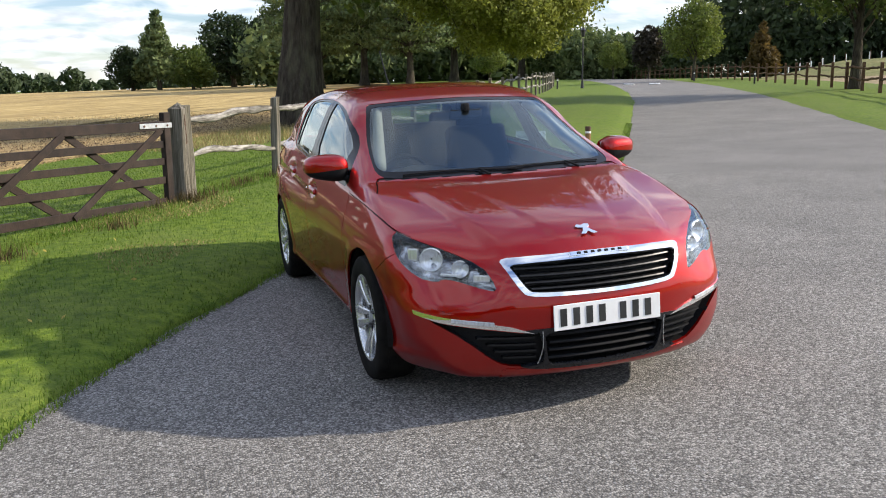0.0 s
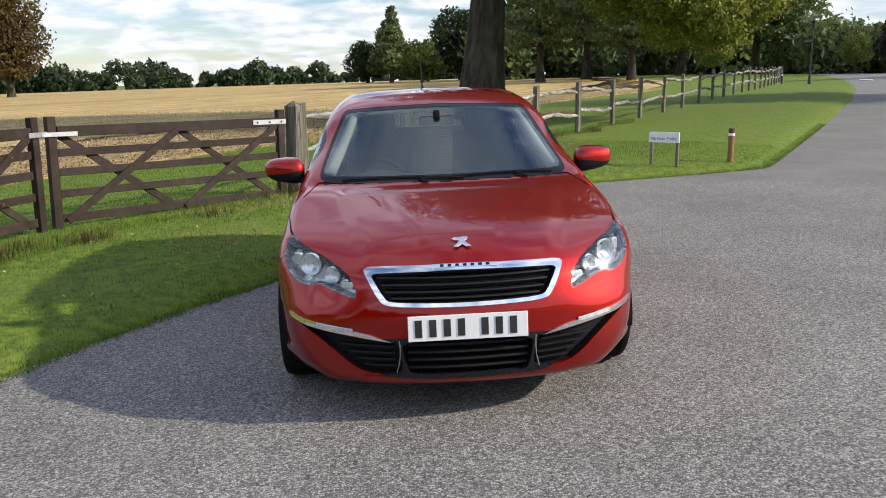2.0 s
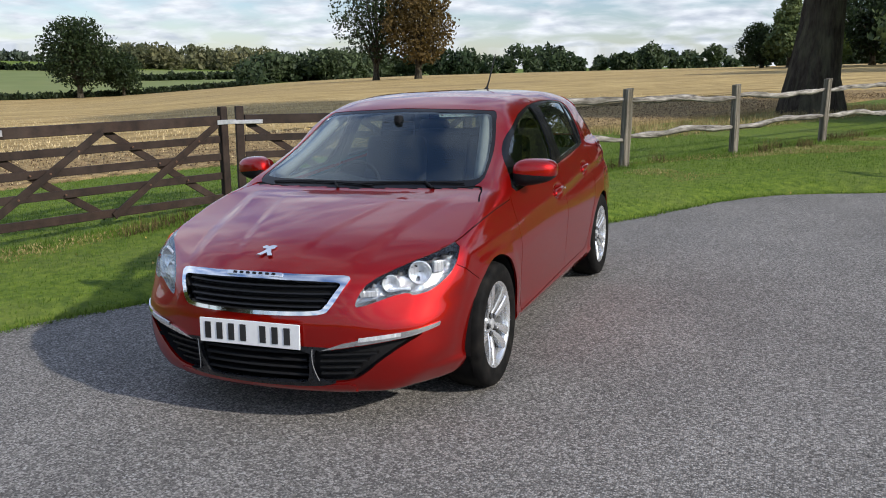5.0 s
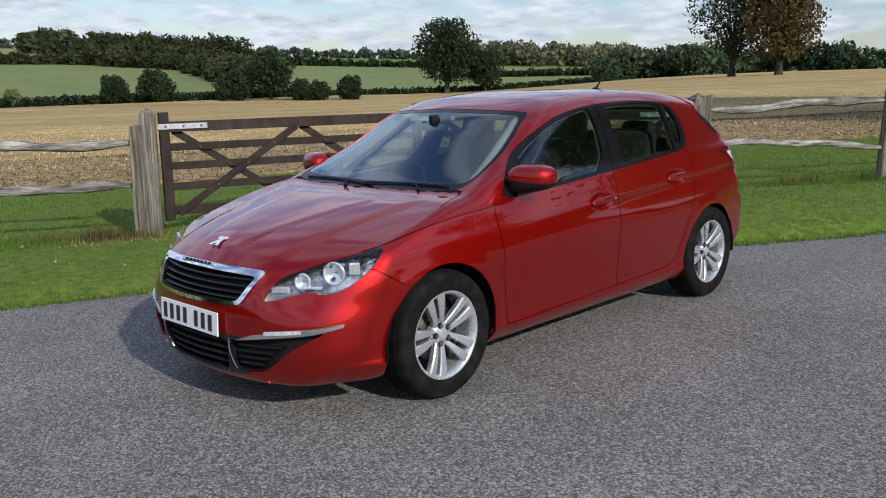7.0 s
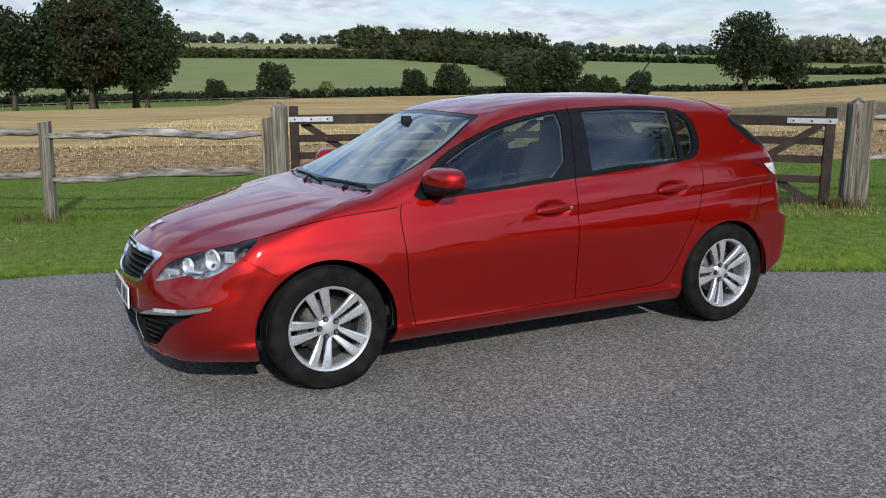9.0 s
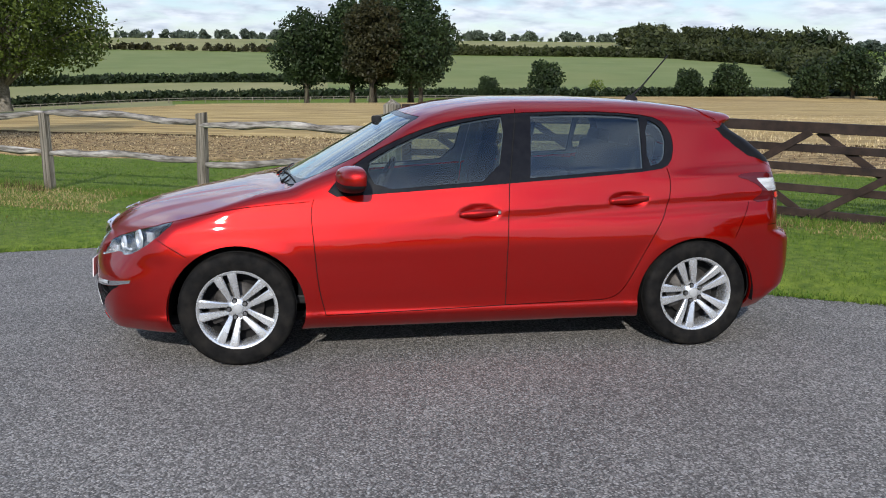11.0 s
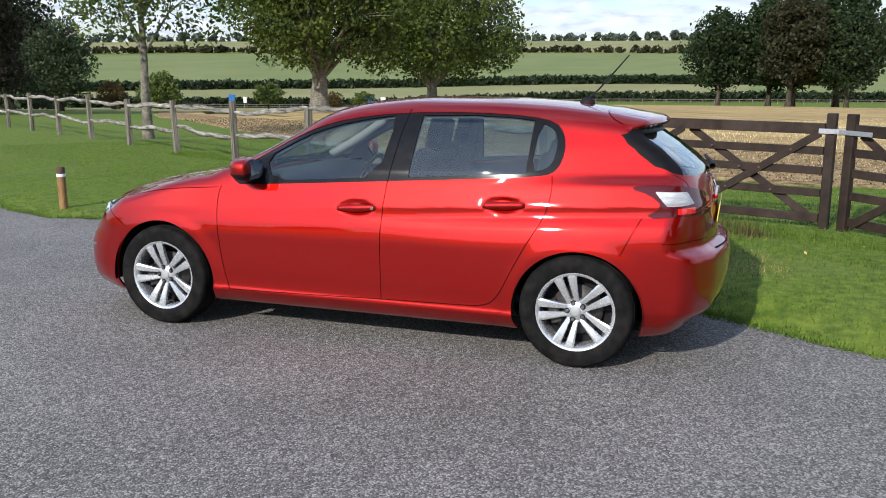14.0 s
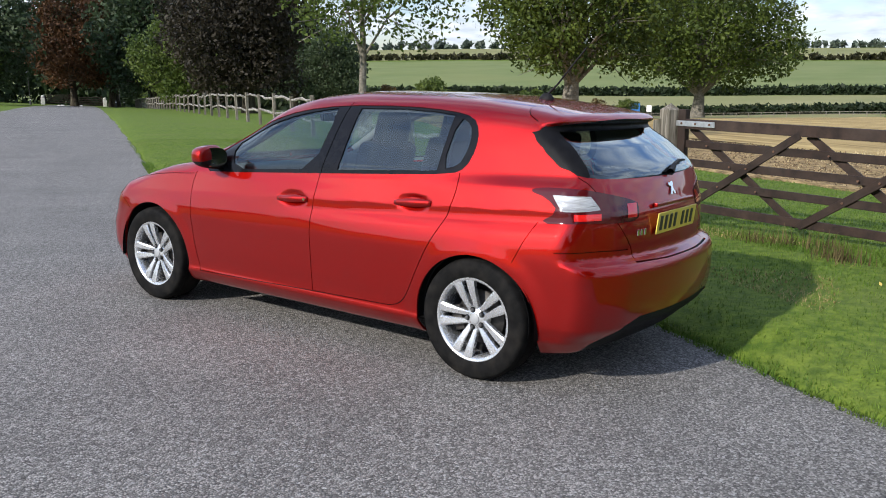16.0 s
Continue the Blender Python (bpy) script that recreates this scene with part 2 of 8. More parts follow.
OAK_GREY = mat("weathered_oak", (0.05, 0.042, 0.03), (0.34, 0.305, 0.25), 8, 0.85, 0.018, 30, spot=(0.07, 0.062, 0.04), spot_scale=3.5, spot_amount=0.7, stretch=(6, 6, 0.16), per_object=0.16, spec=0.2)
OAK_RAIL = mat("weathered_cleft_rail", (0.045, 0.038, 0.03), (0.46, 0.43, 0.385), 10, 0.85, 0.02, 30, spot=(0.09, 0.08, 0.06), spot_scale=3, spot_amount=0.6, turn=58.2, stretch=(0.4, 2.6, 2.6), per_object=0.15, spec=0.2)
GATE_BROWN = mat("brown_stained_timber", (0.011, 0.006, 0.004), (0.032, 0.018, 0.012), 10, 0.7, 0.003, 60, spot=(0.07, 0.052, 0.042), spot_scale=2.5, spot_amount=0.25, stretch=(1, 1, 1), per_object=0.2, spec=0.3)
FENCE_BROWN = mat("brown_fence_timber", (0.07, 0.038, 0.02), (0.15, 0.085, 0.05), 8, 0.8, 0.004, 40, per_object=0.2, spec=0.2)
GALV = mat("galvanised_steel", (0.42, 0.43, 0.44), (0.60, 0.61, 0.62), 30, 0.42, metal=0.85)
RUST = mat("rusted_chain", (0.08, 0.04, 0.025), (0.18, 0.10, 0.06), 60, 0.8, metal=0.3)
BARK = mat("oak_bark", (0.022, 0.018, 0.014), (0.075, 0.062, 0.047), 5, 0.95, 0.12, 7, spot=(0.12, 0.115, 0.075), spot_scale=1.4, spot_amount=0.7, stretch=(2.5, 2.5, 0.5), spec=0.1)
BARK_PALE = mat("pale_bark", (0.10, 0.088, 0.07), (0.27, 0.245, 0.20), 5, 0.95, 0.03, 12, spot=(0.1, 0.09, 0.07), spot_scale=2.2, spot_amount=0.7, stretch=(1.5, 1.5, 2), spec=0.1)


def leaf(name, low, high, scale=0.35):
    m = mat(name, low, high, scale, 0.6, island=0.38, spec=0.3)
    b = m.node_tree.nodes["Principled BSDF"]
    nt = m.node_tree
    tl_ = nt.nodes.new("ShaderNodeBsdfTranslucent")
    mx_ = nt.nodes.new("ShaderNodeMixShader")
    mx_.inputs[0].default_value = 0.38
    nt.links.new(b.inputs["Base Color"].links[0].from_socket, tl_.inputs["Color"])
    nt.links.new(b.outputs[0], mx_.inputs[1])
    nt.links.new(tl_.outputs[0], mx_.inputs[2])
    nt.links.new(mx_.outputs[0], nt.nodes["Material Output"].inputs["Surface"])
    return m


BLADE = leaf("grass_blade", (0.060, 0.128, 0.010), (0.150, 0.218, 0.028), 2.2)
LEAF_OAK = leaf("oak_leaves", (0.045, 0.078, 0.014), (0.13, 0.165, 0.034))
LEAF_DARK = leaf("dark_leaves", (0.014, 0.027, 0.009), (0.040, 0.062, 0.019))
LEAF_BRIGHT = leaf("bright_leaves", (0.075, 0.12, 0.02), (0.19, 0.22, 0.045))
LEAF_CONIFER = leaf("conifer_needles", (0.062, 0.10, 0.040), (0.19, 0.23, 0.082))
LEAF_COPPER = leaf("copper_leaves", (0.018, 0.016, 0.011), (0.050, 0.040, 0.025))
LEAF_AUTUMN = leaf("autumn_leaves", (0.065, 0.047, 0.015), (0.145, 0.095, 0.026))
# brighter, yellower copy of the oak leaves: sunlight put into the colour
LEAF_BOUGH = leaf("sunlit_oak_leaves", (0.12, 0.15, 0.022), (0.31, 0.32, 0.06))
LEAF_MEADOW = leaf("meadow_oak_leaves", (0.022, 0.042, 0.007), (0.112, 0.145, 0.020))
LEAF_RED = leaf("rusty_copper_leaves", (0.058, 0.028, 0.013), (0.125, 0.062, 0.026))
LEAF_RUST = leaf("rusty_leaves", (0.022, 0.025, 0.010), (0.055, 0.050, 0.018))
LEAF_HEDGE = leaf("hedge_leaves", (0.014, 0.026, 0.009), (0.032, 0.048, 0.018))
LEAF_FAR = leaf("far_wood_leaves", (0.030, 0.052, 0.022), (0.075, 0.10, 0.045), 0.03)
LEAF_HILL = leaf("hill_wood_leaves", (0.022, 0.033, 0.011), (0.068, 0.076, 0.025), 0.03)
# autumn gold, with distance haze mixed into the colour
LEAF_GOLD = leaf("distant_golden_leaves", (0.075, 0.095, 0.048), (0.165, 0.155, 0.072), 0.03)
# leaf green paled and blued to imitate the haze of distance
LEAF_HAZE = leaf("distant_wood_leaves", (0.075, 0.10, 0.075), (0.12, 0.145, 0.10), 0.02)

# ---- ground ----
# s runs along the road and the fence, n from the road's verge side towards the field.
SX, SY = 0.527, 0.850
FENCE_N = 4.75


def plan(s, n):
    return SX * s - SY * n, SY * s + SX * n


def along(x, y):
    return SX * x + SY * y, -SY * x + SX * y


def sstep(a, b, v):
    u = np.clip((np.asarray(v, float) - a) / (b - a), 0, 1)
    return u * u * (3 - 2 * u)


def bend(s):
    """How far the road and what lines it curve towards the field."""
    return 0.0014 * np.maximum(0, np.asarray(s, float) - 24) ** 2


def verge_edge(s):
    """n of the asphalt's edge on the verge side, with the apron before the gates."""
    s = np.asarray(s, float)
    apron = np.interp(s, [-5.4, -4.5, -4.05, -3.6, -2.86, -2.3, -1.45, -0.5, 1.0, 3.0, 5.0, 6.3, 7.0, 7.54, 8.1, 9.0, 9.9, 10.3],
                      [0, 0.2, 0.65, 1.25, 1.9, 2.15, 2.3, 2.42, 2.44, 2.39, 2.38, 2.48, 2.42, 2.25, 1.7, 0.85, 0.08, 0])
    return -0.19 + apron + bend(s)


def far_edge(s):
    return -5.55 + bend(s) * 0.85


def terrain(x, y, verge=True):
    x, y = np.asarray(x, float), np.asarray(y, float)
    d = np.hypot(x, y) + 1e-6
    az = np.degrees(np.arctan2(-x, y))
    s, n = along(x, y)
    z = 0.0332 * np.clip(x, -175, 45)
    z = z + 0.0083 * np.minimum(d, 200) * sstep(46, 30, az) * sstep(-75, -50, az) * sstep(4, 40, d)
    z = z - 0.010 * np.minimum(d, 170) * sstep(95, 115, az) * sstep(10, 60, d)
    # the verge stands a little above the road, more so past the gates
    e = n - verge_edge(s)
    w = sstep(-1.8, 1.6, s)
    bank = (0.045 + 0.055 * w) * sstep(0.0, 0.4, e) + 0.07 * w * sstep(0.2, 2.0, e)
    bank = bank + 0.05 * sstep(0.0, 0.5, far_edge(s) - n)
    if verge:
        z = z + bank * sstep(60, 30, d)
    # the far slope
    rise = np.interp(az, [-180, -60, 0, 20, 35, 45, 56, 67, 80, 100, 125, 150, 180], [0, 0, 0.1, -0.2, -0.1, 0.2, 0.45, 0.9, 0.97, 0.93, 0.88, 0.4, 0])
    top = 1.6 + np.tan(np.radians(rise)) * 650
    k = np.clip((d - 185) / 465, 0, 1)
    k = 0.75 * k + 0.25 * k * k * (3 - 2 * k)
    z = z * (1 - k) + top * k
    # the ground falls away more steeply to the valley hedge before it climbs
    dip = np.interp(d, [60, 130, 205, 264, 500, 590, 650], [0, 1.35, 2.8, 3.4, 3.2, 1.2, 0])
    z = z - dip * sstep(20, 48, az) * sstep(170, 140, az)
    z = z - 14 * sstep(700, 1500, d)
    return z


def sheet(name, xs, ys, material, lift=0.0, label="", sink=None, verge=True):
    """A sheet over the terrain from a grid of plan coordinates."""
    rows, cols = xs.shape
    zs = terrain(xs, ys, verge) + lift
    if sink is not None:
        zs = zs + sink
    verts = np.stack([xs, ys, zs], -1).reshape(-1, 3)
    idx = np.arange(rows * cols).reshape(rows, cols)
    faces = np.stack([idx[:-1, :-1], idx[1:, :-1], idx[1:, 1:], idx[:-1, 1:]], -1).reshape(-1, 4)
    me = bpy.data.meshes.new(name)
    me.from_pydata(verts.tolist(), [], faces.tolist())
    if me.polygons and me.polygons[len(me.polygons) // 2].normal.z < 0:
        me.flip_normals()
    me.shade_smooth()
    me.materials.append(material)
    ob = new(name, me)
    return tagged(ob, label, name.split("_")[0], kind="structure")


radii = np.concatenate([np.arange(0.02, 18, 0.28), 18 * 1.055 ** np.arange(0, 98)])
angles = np.linspace(0, 2 * np.pi, 289)
R, T = np.meshgrid(radii, angles, indexing="ij")
gx, gy = 0.5 + R * np.cos(T), 3.0 + R * np.sin(T)
gs, gn = along(gx, gy)
inside = sstep(0.10, -0.25, gn - verge_edge(gs)) * sstep(-0.15, 0.2, gn - far_edge(gs)) * (np.abs(gs) < 128)
ground = sheet("ground", gx, gy, GRASS, 0.0, "uneven mown grass verge running into open meadow", sink=-0.05 * inside)

ss = np.arange(-125, 126, 0.4)
us = np.linspace(0, 1, 15)
wob = np.array([noise.noise((v * 1.3, 0.3, 0)) * 0.07 + noise.noise((v * 4.1, 2.3, 0)) * 0.03 for v in ss])
wob2 = np.array([noise.noise((v * 1.1, 7.3, 0)) * 0.07 for v in ss])
lo, hi = far_edge(ss) + wob2, verge_edge(ss) + wob
RN = lo[:, None] + (hi - lo)[:, None] * us[None]
RS = np.repeat(ss[:, None], len(us), 1)
rx, ry = plan(RS, RN)
road = sheet("road", rx, ry, ASPHALT, 0.0, "grey chipped asphalt drive with a widened gate apron", verge=False)

# the verge's edge, folded down onto the asphalt
vsr = np.arange(-45, 95, 0.4)
vwob = np.array([noise.noise((v * 1.3, 0.3, 0)) * 0.07 + noise.noise((v * 4.1, 2.3, 0)) * 0.03 for v in vsr])
v_off = np.array([0.0, 0.03, 0.1, 0.2, 0.4, 0.8, 1.4, 2.2, 3.2])
VN = (verge_edge(vsr) + vwob)[:, None] + v_off[None]
vx, vy = plan(np.repeat(vsr[:, None], len(v_off), 1), VN)
v_sink = np.repeat(np.array([[-0.04, 0.0, 0, 0, 0, 0, 0, 0, -0.12]]), len(vsr), 0)
sheet("verge", vx, vy, GRASS, 0.012, "mown grass edge of the verge beside the asphalt", sink=v_sink)


def polar_sheet(name, az0, az1, d0, d1, material, lift, label, na=120, nd=30):
    """A field on the slopes between two bearings and two distances."""
    a = np.radians(np.linspace(az0, az1, na))
    us_ = np.linspace(0, 1, nd)
    d0 = np.interp(np.degrees(a), *d0) if isinstance(d0, tuple) else np.full(na, d0)
    d1 = np.interp(np.degrees(a), *d1) if isinstance(d1, tuple) else np.full(na, d1)
    D = d0[None] + (d1 - d0)[None] * us_[:, None]
    A = np.repeat(a[None], nd, 0)
    dive = np.zeros(D.shape)
    dive[0], dive[-1], dive[:, 0], dive[:, -1] = -0.5, -0.5, -0.5, -0.5
    return sheet(name, -D * np.sin(A), D * np.cos(A), material, lift, label, sink=dive)


# stubble field beyond the fence: bounded near by a grass strip, far by hedges
fs = np.concatenate([np.linspace(-60, -13, 12), np.linspace(-12, 40, 105), np.linspace(42, 200, 40)])
near_n = np.interp(fs, [-60, -36, -30, -19, -12, -8, 3, 12, 30, 45, 60, 80, 100, 200], [24, 14, 13, 9.8, 9.0, 9.4, 10.0, 10.6, 11.5, 11.5, 13, 17, 25, 70])
fu = np.concatenate([np.linspace(0, 0.04, 9)[:-1], np.linspace(0.04, 1, 40) ** 1.3])
wobf = np.array([noise.noise((v * 0.8, 9.1, 0)) * 0.35 for v in fs])
far_n = np.interp(fs, [-60, -20, 20, 60, 100, 200], [195, 215, 240, 260, 240, 210])
FN = (near_n + wobf)[:, None] + (far_n - near_n)[:, None] * fu[None]
FS = np.repeat(fs[:, None], len(fu), 1)
fx, fy = plan(FS, FN)
sheet("stubble_field", fx, fy, STUBBLE, 0.02, "golden harvested stubble field beyond the fence", sink=np.where(np.arange(FN.shape[1])[None] == 0, -0.25, 0.0025 * np.clip(FN - 30, 0, 200)))
pu = np.linspace(0, 1, 24)
band = np.interp(fs, [-60, -36, -20, -8, 20, 45, 60], [0.2, 3, 6, 7.5, 7, 4, 0.2])
pick = (fs > -58) & (fs < 58)
PN = (near_n + wobf)[pick][:, None] - 0.3 + band[pick][:, None] * pu[None]
px, py = plan(np.repeat(fs[pick][:, None], 24, 1), PN)
sheet("ploughed_headland", px, py, PLOUGHED, 0.035, "rough brown ploughed earth with straw along the field edge", sink=np.where(np.isin(np.arange(24), (0, 23))[None], -0.2, 0.0) * np.ones(PN.shape))
polar_sheet("field_green", 33, 160, ([33, 44, 70, 92, 160], [266, 262, 215, 195, 190]), ([33, 44, 56, 64, 84, 100, 160], [560, 560, 520, 459, 459, 500, 520]), PASTURE, 0.10, "pale green pasture on the far slope")
polar_sheet("field_meadow", 98, 140, 62, ([98, 140], [196, 192]), DRY_FIELD, 0.12, "dry pale meadow before the far hedges")
polar_sheet("field_dry", 63, 150, ([63, 84, 100, 150], [454, 454, 495, 515]), 645, DRY_FIELD, 0.15, "yellowed strip of pasture under the skyline")
polar_sheet("field_strip", 88, 150, 205, 262, DRY_FIELD, 0.2, "pale grass strip between two dark hedges")

# ---- trees, hedges and grass ----
def empty(name, loc=(0, 0, 0), rot=0.0):
    ob = new(name)
    ob.matrix_basis = pose(*loc, 0, 0, rot)
    return ob


def part(name, bm, material, parent, label="", smooth=False, m=None):
    """Links a bmesh as one mesh object under a thing or a part."""
    me = bpy.data.meshes.new(name)
    bm.to_mesh(me)
    bm.free()
    if smooth:
        me.shade_smooth()
    me.materials.append(material)
    ob = new(name, me)
    ob.parent = parent
    if m is not None:
        ob.matrix_basis = m
    if label:
        tagged(ob, label)
    return ob


def raw_part(name, verts, faces, material, parent=None, label="", smooth=False):
    me = bpy.data.meshes.new(name)
    me.from_pydata(verts if isinstance(verts, list) else verts.tolist(), [], faces if isinstance(faces, list) else faces.tolist())
    if smooth:
        me.shade_smooth()
    me.materials.append(material)
    ob = new(name, me)
    ob.parent = parent
    if label:
        tagged(ob, label)
    return ob


def tube(verts, faces, pts, rads, sides=7):
    """Adds a tapered tube along pts to the lists."""
    base = len(verts)
    pts = [Vector(p) for p in pts]
    for i, p in enumerate(pts):
        d = (pts[min(i + 1, len(pts) - 1)] - pts[max(i - 1, 0)]).normalized()
        a = d.cross(Vector((0.3, 1, 0.2))).normalized()
        b = d.cross(a)
        for k in range(sides):
            t = 2 * math.pi * k / sides
            verts.append(tuple(p + (a * math.cos(t) + b * math.sin(t)) * rads[i]))
    for i in range(len(pts) - 1):
        for k in range(sides):
            k2 = (k + 1) % sides
            faces.append((base + i * sides + k, base + i * sides + k2, base + (i + 1) * sides + k2, base + (i + 1) * sides + k))


def leaf_quads(centres, size, rng, droop=0.3):
    """Small folded leaf sprays, one rhombus each, at random turns."""
    n = len(centres)
    a = rng.normal(size=(n, 3))
    a[:, 2] -= droop
    a /= np.linalg.norm(a, axis=1)[:, None]
    b = np.cross(a, rng.normal(size=(n, 3)))
    b /= np.linalg.norm(b, axis=1)[:, None] + 1e-9
    sz = (size * rng.uniform(0.55, 1.25, n))[:, None]
    v = np.stack([centres - a * sz, centres + b * sz * 0.55, centres + a * sz, centres - b * sz * 0.55], 1).reshape(-1, 3)
    f = np.arange(4 * n).reshape(n, 4)
    return v, f


def crown_points(lobes, n, rng, shell=0.55, flat=0.82):
    """Leaf places on the outer shells of the lobes, in clumps, with gaps."""
    w = np.array([l[3] ** 2 for l in lobes])
    which = rng.choice(len(lobes), n, p=w / w.sum())
    d = rng.normal(size=(n, 3))
    d /= np.linalg.norm(d, axis=1)[:, None]
    L = np.array(lobes)[which]
    clump = np.sin(d[:, 0] * 7 + which * 1.7) * np.sin(d[:, 1] * 6 + which) * np.sin(d[:, 2] * 7 + which * 0.6)
    r = (shell + (1 - shell) * rng.random(n) ** 0.6) * (1 + 0.22 * clump) * (1 + 0.08 * rng.normal(size=n))
    p = L[:, :3] + d * (L[:, 3] * r)[:, None] * np.array([1, 1, flat])
    return p


def tree_lobes(height, base, radius, n, rng, shape="round", lump=1.0):
    lobes = []
    for i in range(n):
        u = (i + 0.5) / n
        z = base + (height - base) * (0.12 + 0.78 * u)
        prof = {"round": math.sin(math.pi * (0.16 + 0.74 * u)) ** 0.7, "cone": 1.0 - 0.86 * u, "tall": math.sin(math.pi * (0.1 + 0.8 * u)) ** 0.5}[shape]
        t = i * 2.399 + rng.uniform(-0.4, 0.4)
        rr = radius * prof * rng.uniform(0.35, 0.72) * (1 + 0.35 * (1 - lump))
        lr = (radius * prof * rng.uniform(0.40, 0.58) + 0.05 * radius) * lump
        lobes.append((rr * math.cos(t), rr * math.sin(t), z, lr))
    return lobes


def make_tree(name, label, height, base, radius, trunk_r, n_leaf, leaf_size, leaf_mat, bark_mat, seed, shape="round", lobes_n=16, lean=(0, 0), fork=0.35, squash=(1, 1), shift=(0, 0), extra=(), extra_mat=None, lump=1.0, flat=0.82):
    """A tapered trunk with limbs and an uneven crown of many small leaves; stands at the origin."""
    rng = np.random.default_rng(seed)
    root = empty(name)
    tagged(root, label, "tree")
    lobes = [(x * squash[0] + shift[0], y * squash[1] + shift[1], z, r) for x, y, z, r in tree_lobes(height, base, radius, lobes_n, rng, shape, lump)]
    crown_n = len(lobes)
    lobes = lobes + list(extra)
    verts, faces = [], []
    top = height * (0.9 if shape == "cone" else 0.62)
    pts, rads = [], []
    for i in range(9):
        u = i / 8
        pts.append((lean[0] * u * u + rng.normal() * trunk_r * 0.25 * u, lean[1] * u * u + rng.normal() * trunk_r * 0.25 * u, top * u - 0.3))
        rads.append(trunk_r * ((1.45 if i == 0 else 1.0) * (1 - u) ** 0.8 + 0.08))
    rads[1] = trunk_r * 1.05
    tube(verts, faces, pts, rads, 11)
    for j, (x, y, z, r) in enumerate(lobes):
        if shape == "cone" and rng.random() < 0.5:
            continue
        z0 = max(base * 0.75, z * rng.uniform(fork, fork + 0.3))
        u = min(1.0, z0 / top)
        p0 = Vector((lean[0] * u * u, lean[1] * u * u, z0))
        p3 = Vector((x, y, z + 0.1 * r))
        mid = p0.lerp(p3, 0.5) + Vector((0, 0, 0.12 * (p3 - p0).length))
        r0 = (trunk_r * 0.42 * (1 - u) + trunk_r * 0.08) * (0.5 + 0.5 * lump)
        if j >= crown_n:
            p0, r0 = Vector((lean[0] * 0.3, lean[1] * 0.3, 6.2)), trunk_r * 0.15
            mid = p0.lerp(p3, 0.55) + Vector((0, 0, 0.8))
        tube(verts, faces, [p0, p0.lerp(mid, 0.55), mid, mid.lerp(p3, 0.6), p3], [r0, r0 * 0.8, r0 * 0.6, r0 * 0.4, r0 * 0.12], 6)
        for _ in range(4):
            q = p3 + Vector(rng.normal(size=3)) * r * 0.55
            tube(verts, faces, [mid, mid.lerp(q, 0.5) + Vector((0, 0, 0.1 * r)), q], [r0 * 0.4, r0 * 0.2, 0.012], 5)
    raw_part("trunk", verts, faces, bark_mat, root, smooth=True)
    # low boughs take the leaf colour with sunlight painted in
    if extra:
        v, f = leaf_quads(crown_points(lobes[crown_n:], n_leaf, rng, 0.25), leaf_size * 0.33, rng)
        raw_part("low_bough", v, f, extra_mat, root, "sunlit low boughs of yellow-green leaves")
    v, f = leaf_quads(crown_points(lobes[:crown_n], n_leaf, rng, flat=flat), leaf_size, rng)
    raw_part("crown", v, f, leaf_mat, root)
    return root


def at_bearing(az, d, dz=0.0, frm=(0.0, 0.0)):
    x, y = frm[0] - d * math.sin(radians(az)), frm[1] + d * math.cos(radians(az))
    return x, y, float(terrain(x, y)) + dz


def put(root, x, y, z=None, turn=0.0, scale=1.0):
    z = float(terrain(x, y)) if z is None else z
    root.matrix_basis = pose(x, y, z, 0, 0, turn) @ Matrix.Scale(scale, 4)
    return root


def put_copy(root, x, y, turn=0.0, scale=1.0, label="", z=None):
    z = float(terrain(x, y)) if z is None else z
    c = copy_thing(root, pose(x, y, z, 0, 0, turn))
    c.scale = (scale,) * 3
    if label:
        c["label"] = label
    return c


def wood_line(name, label, az0, az1, d, height, n, leaf_size, material, seed, depth=12.0, rough=0.45, lumps=None, category="woodland", dfun=None):
    """A hedge or the edge of a wood: rounded crowns side by side, leafy to the ground."""
    rng = np.random.default_rng(seed)
    span = radians(abs(az1 - az0)) * d
    lumps = lumps or max(6, int(span / (height * 0.8)))
    lobes = []
    for i in range(lumps):
        az = az0 + (az1 - az0) * (i + rng.uniform(0.1, 0.9)) / lumps
        dd = (dfun(az) if dfun else d) + rng.uniform(-0.5, 0.5) * depth
        x, y, z = at_bearing(az, dd)
        h = height * rng.uniform(1 - rough, 1 + rough * 0.45)
        r = h * rng.uniform(0.42, 0.58)
        lobes.append((x, y, z + h - r * 0.85, r))
        lobes.append((x + rng.normal() * r * 0.4, y + rng.normal() * r * 0.4, z + max(h * 0.25, r * 0.3), r * 0.8))
    p = np.concatenate([crown_points(lobes, n, rng, 0.72), crown_points(lobes, n // 3, rng, 0.3)])
    gz = terrain(p[:, 0], p[:, 1])
    p[:, 2] = np.maximum(p[:, 2], gz + 0.1)
    v, f = leaf_quads(p, leaf_size * np.where(np.arange(len(p)) < n, 1.0, 2.2), rng)
    ob = raw_part(name, v, f, material)
    return tagged(ob, label, category, kind="stuff")

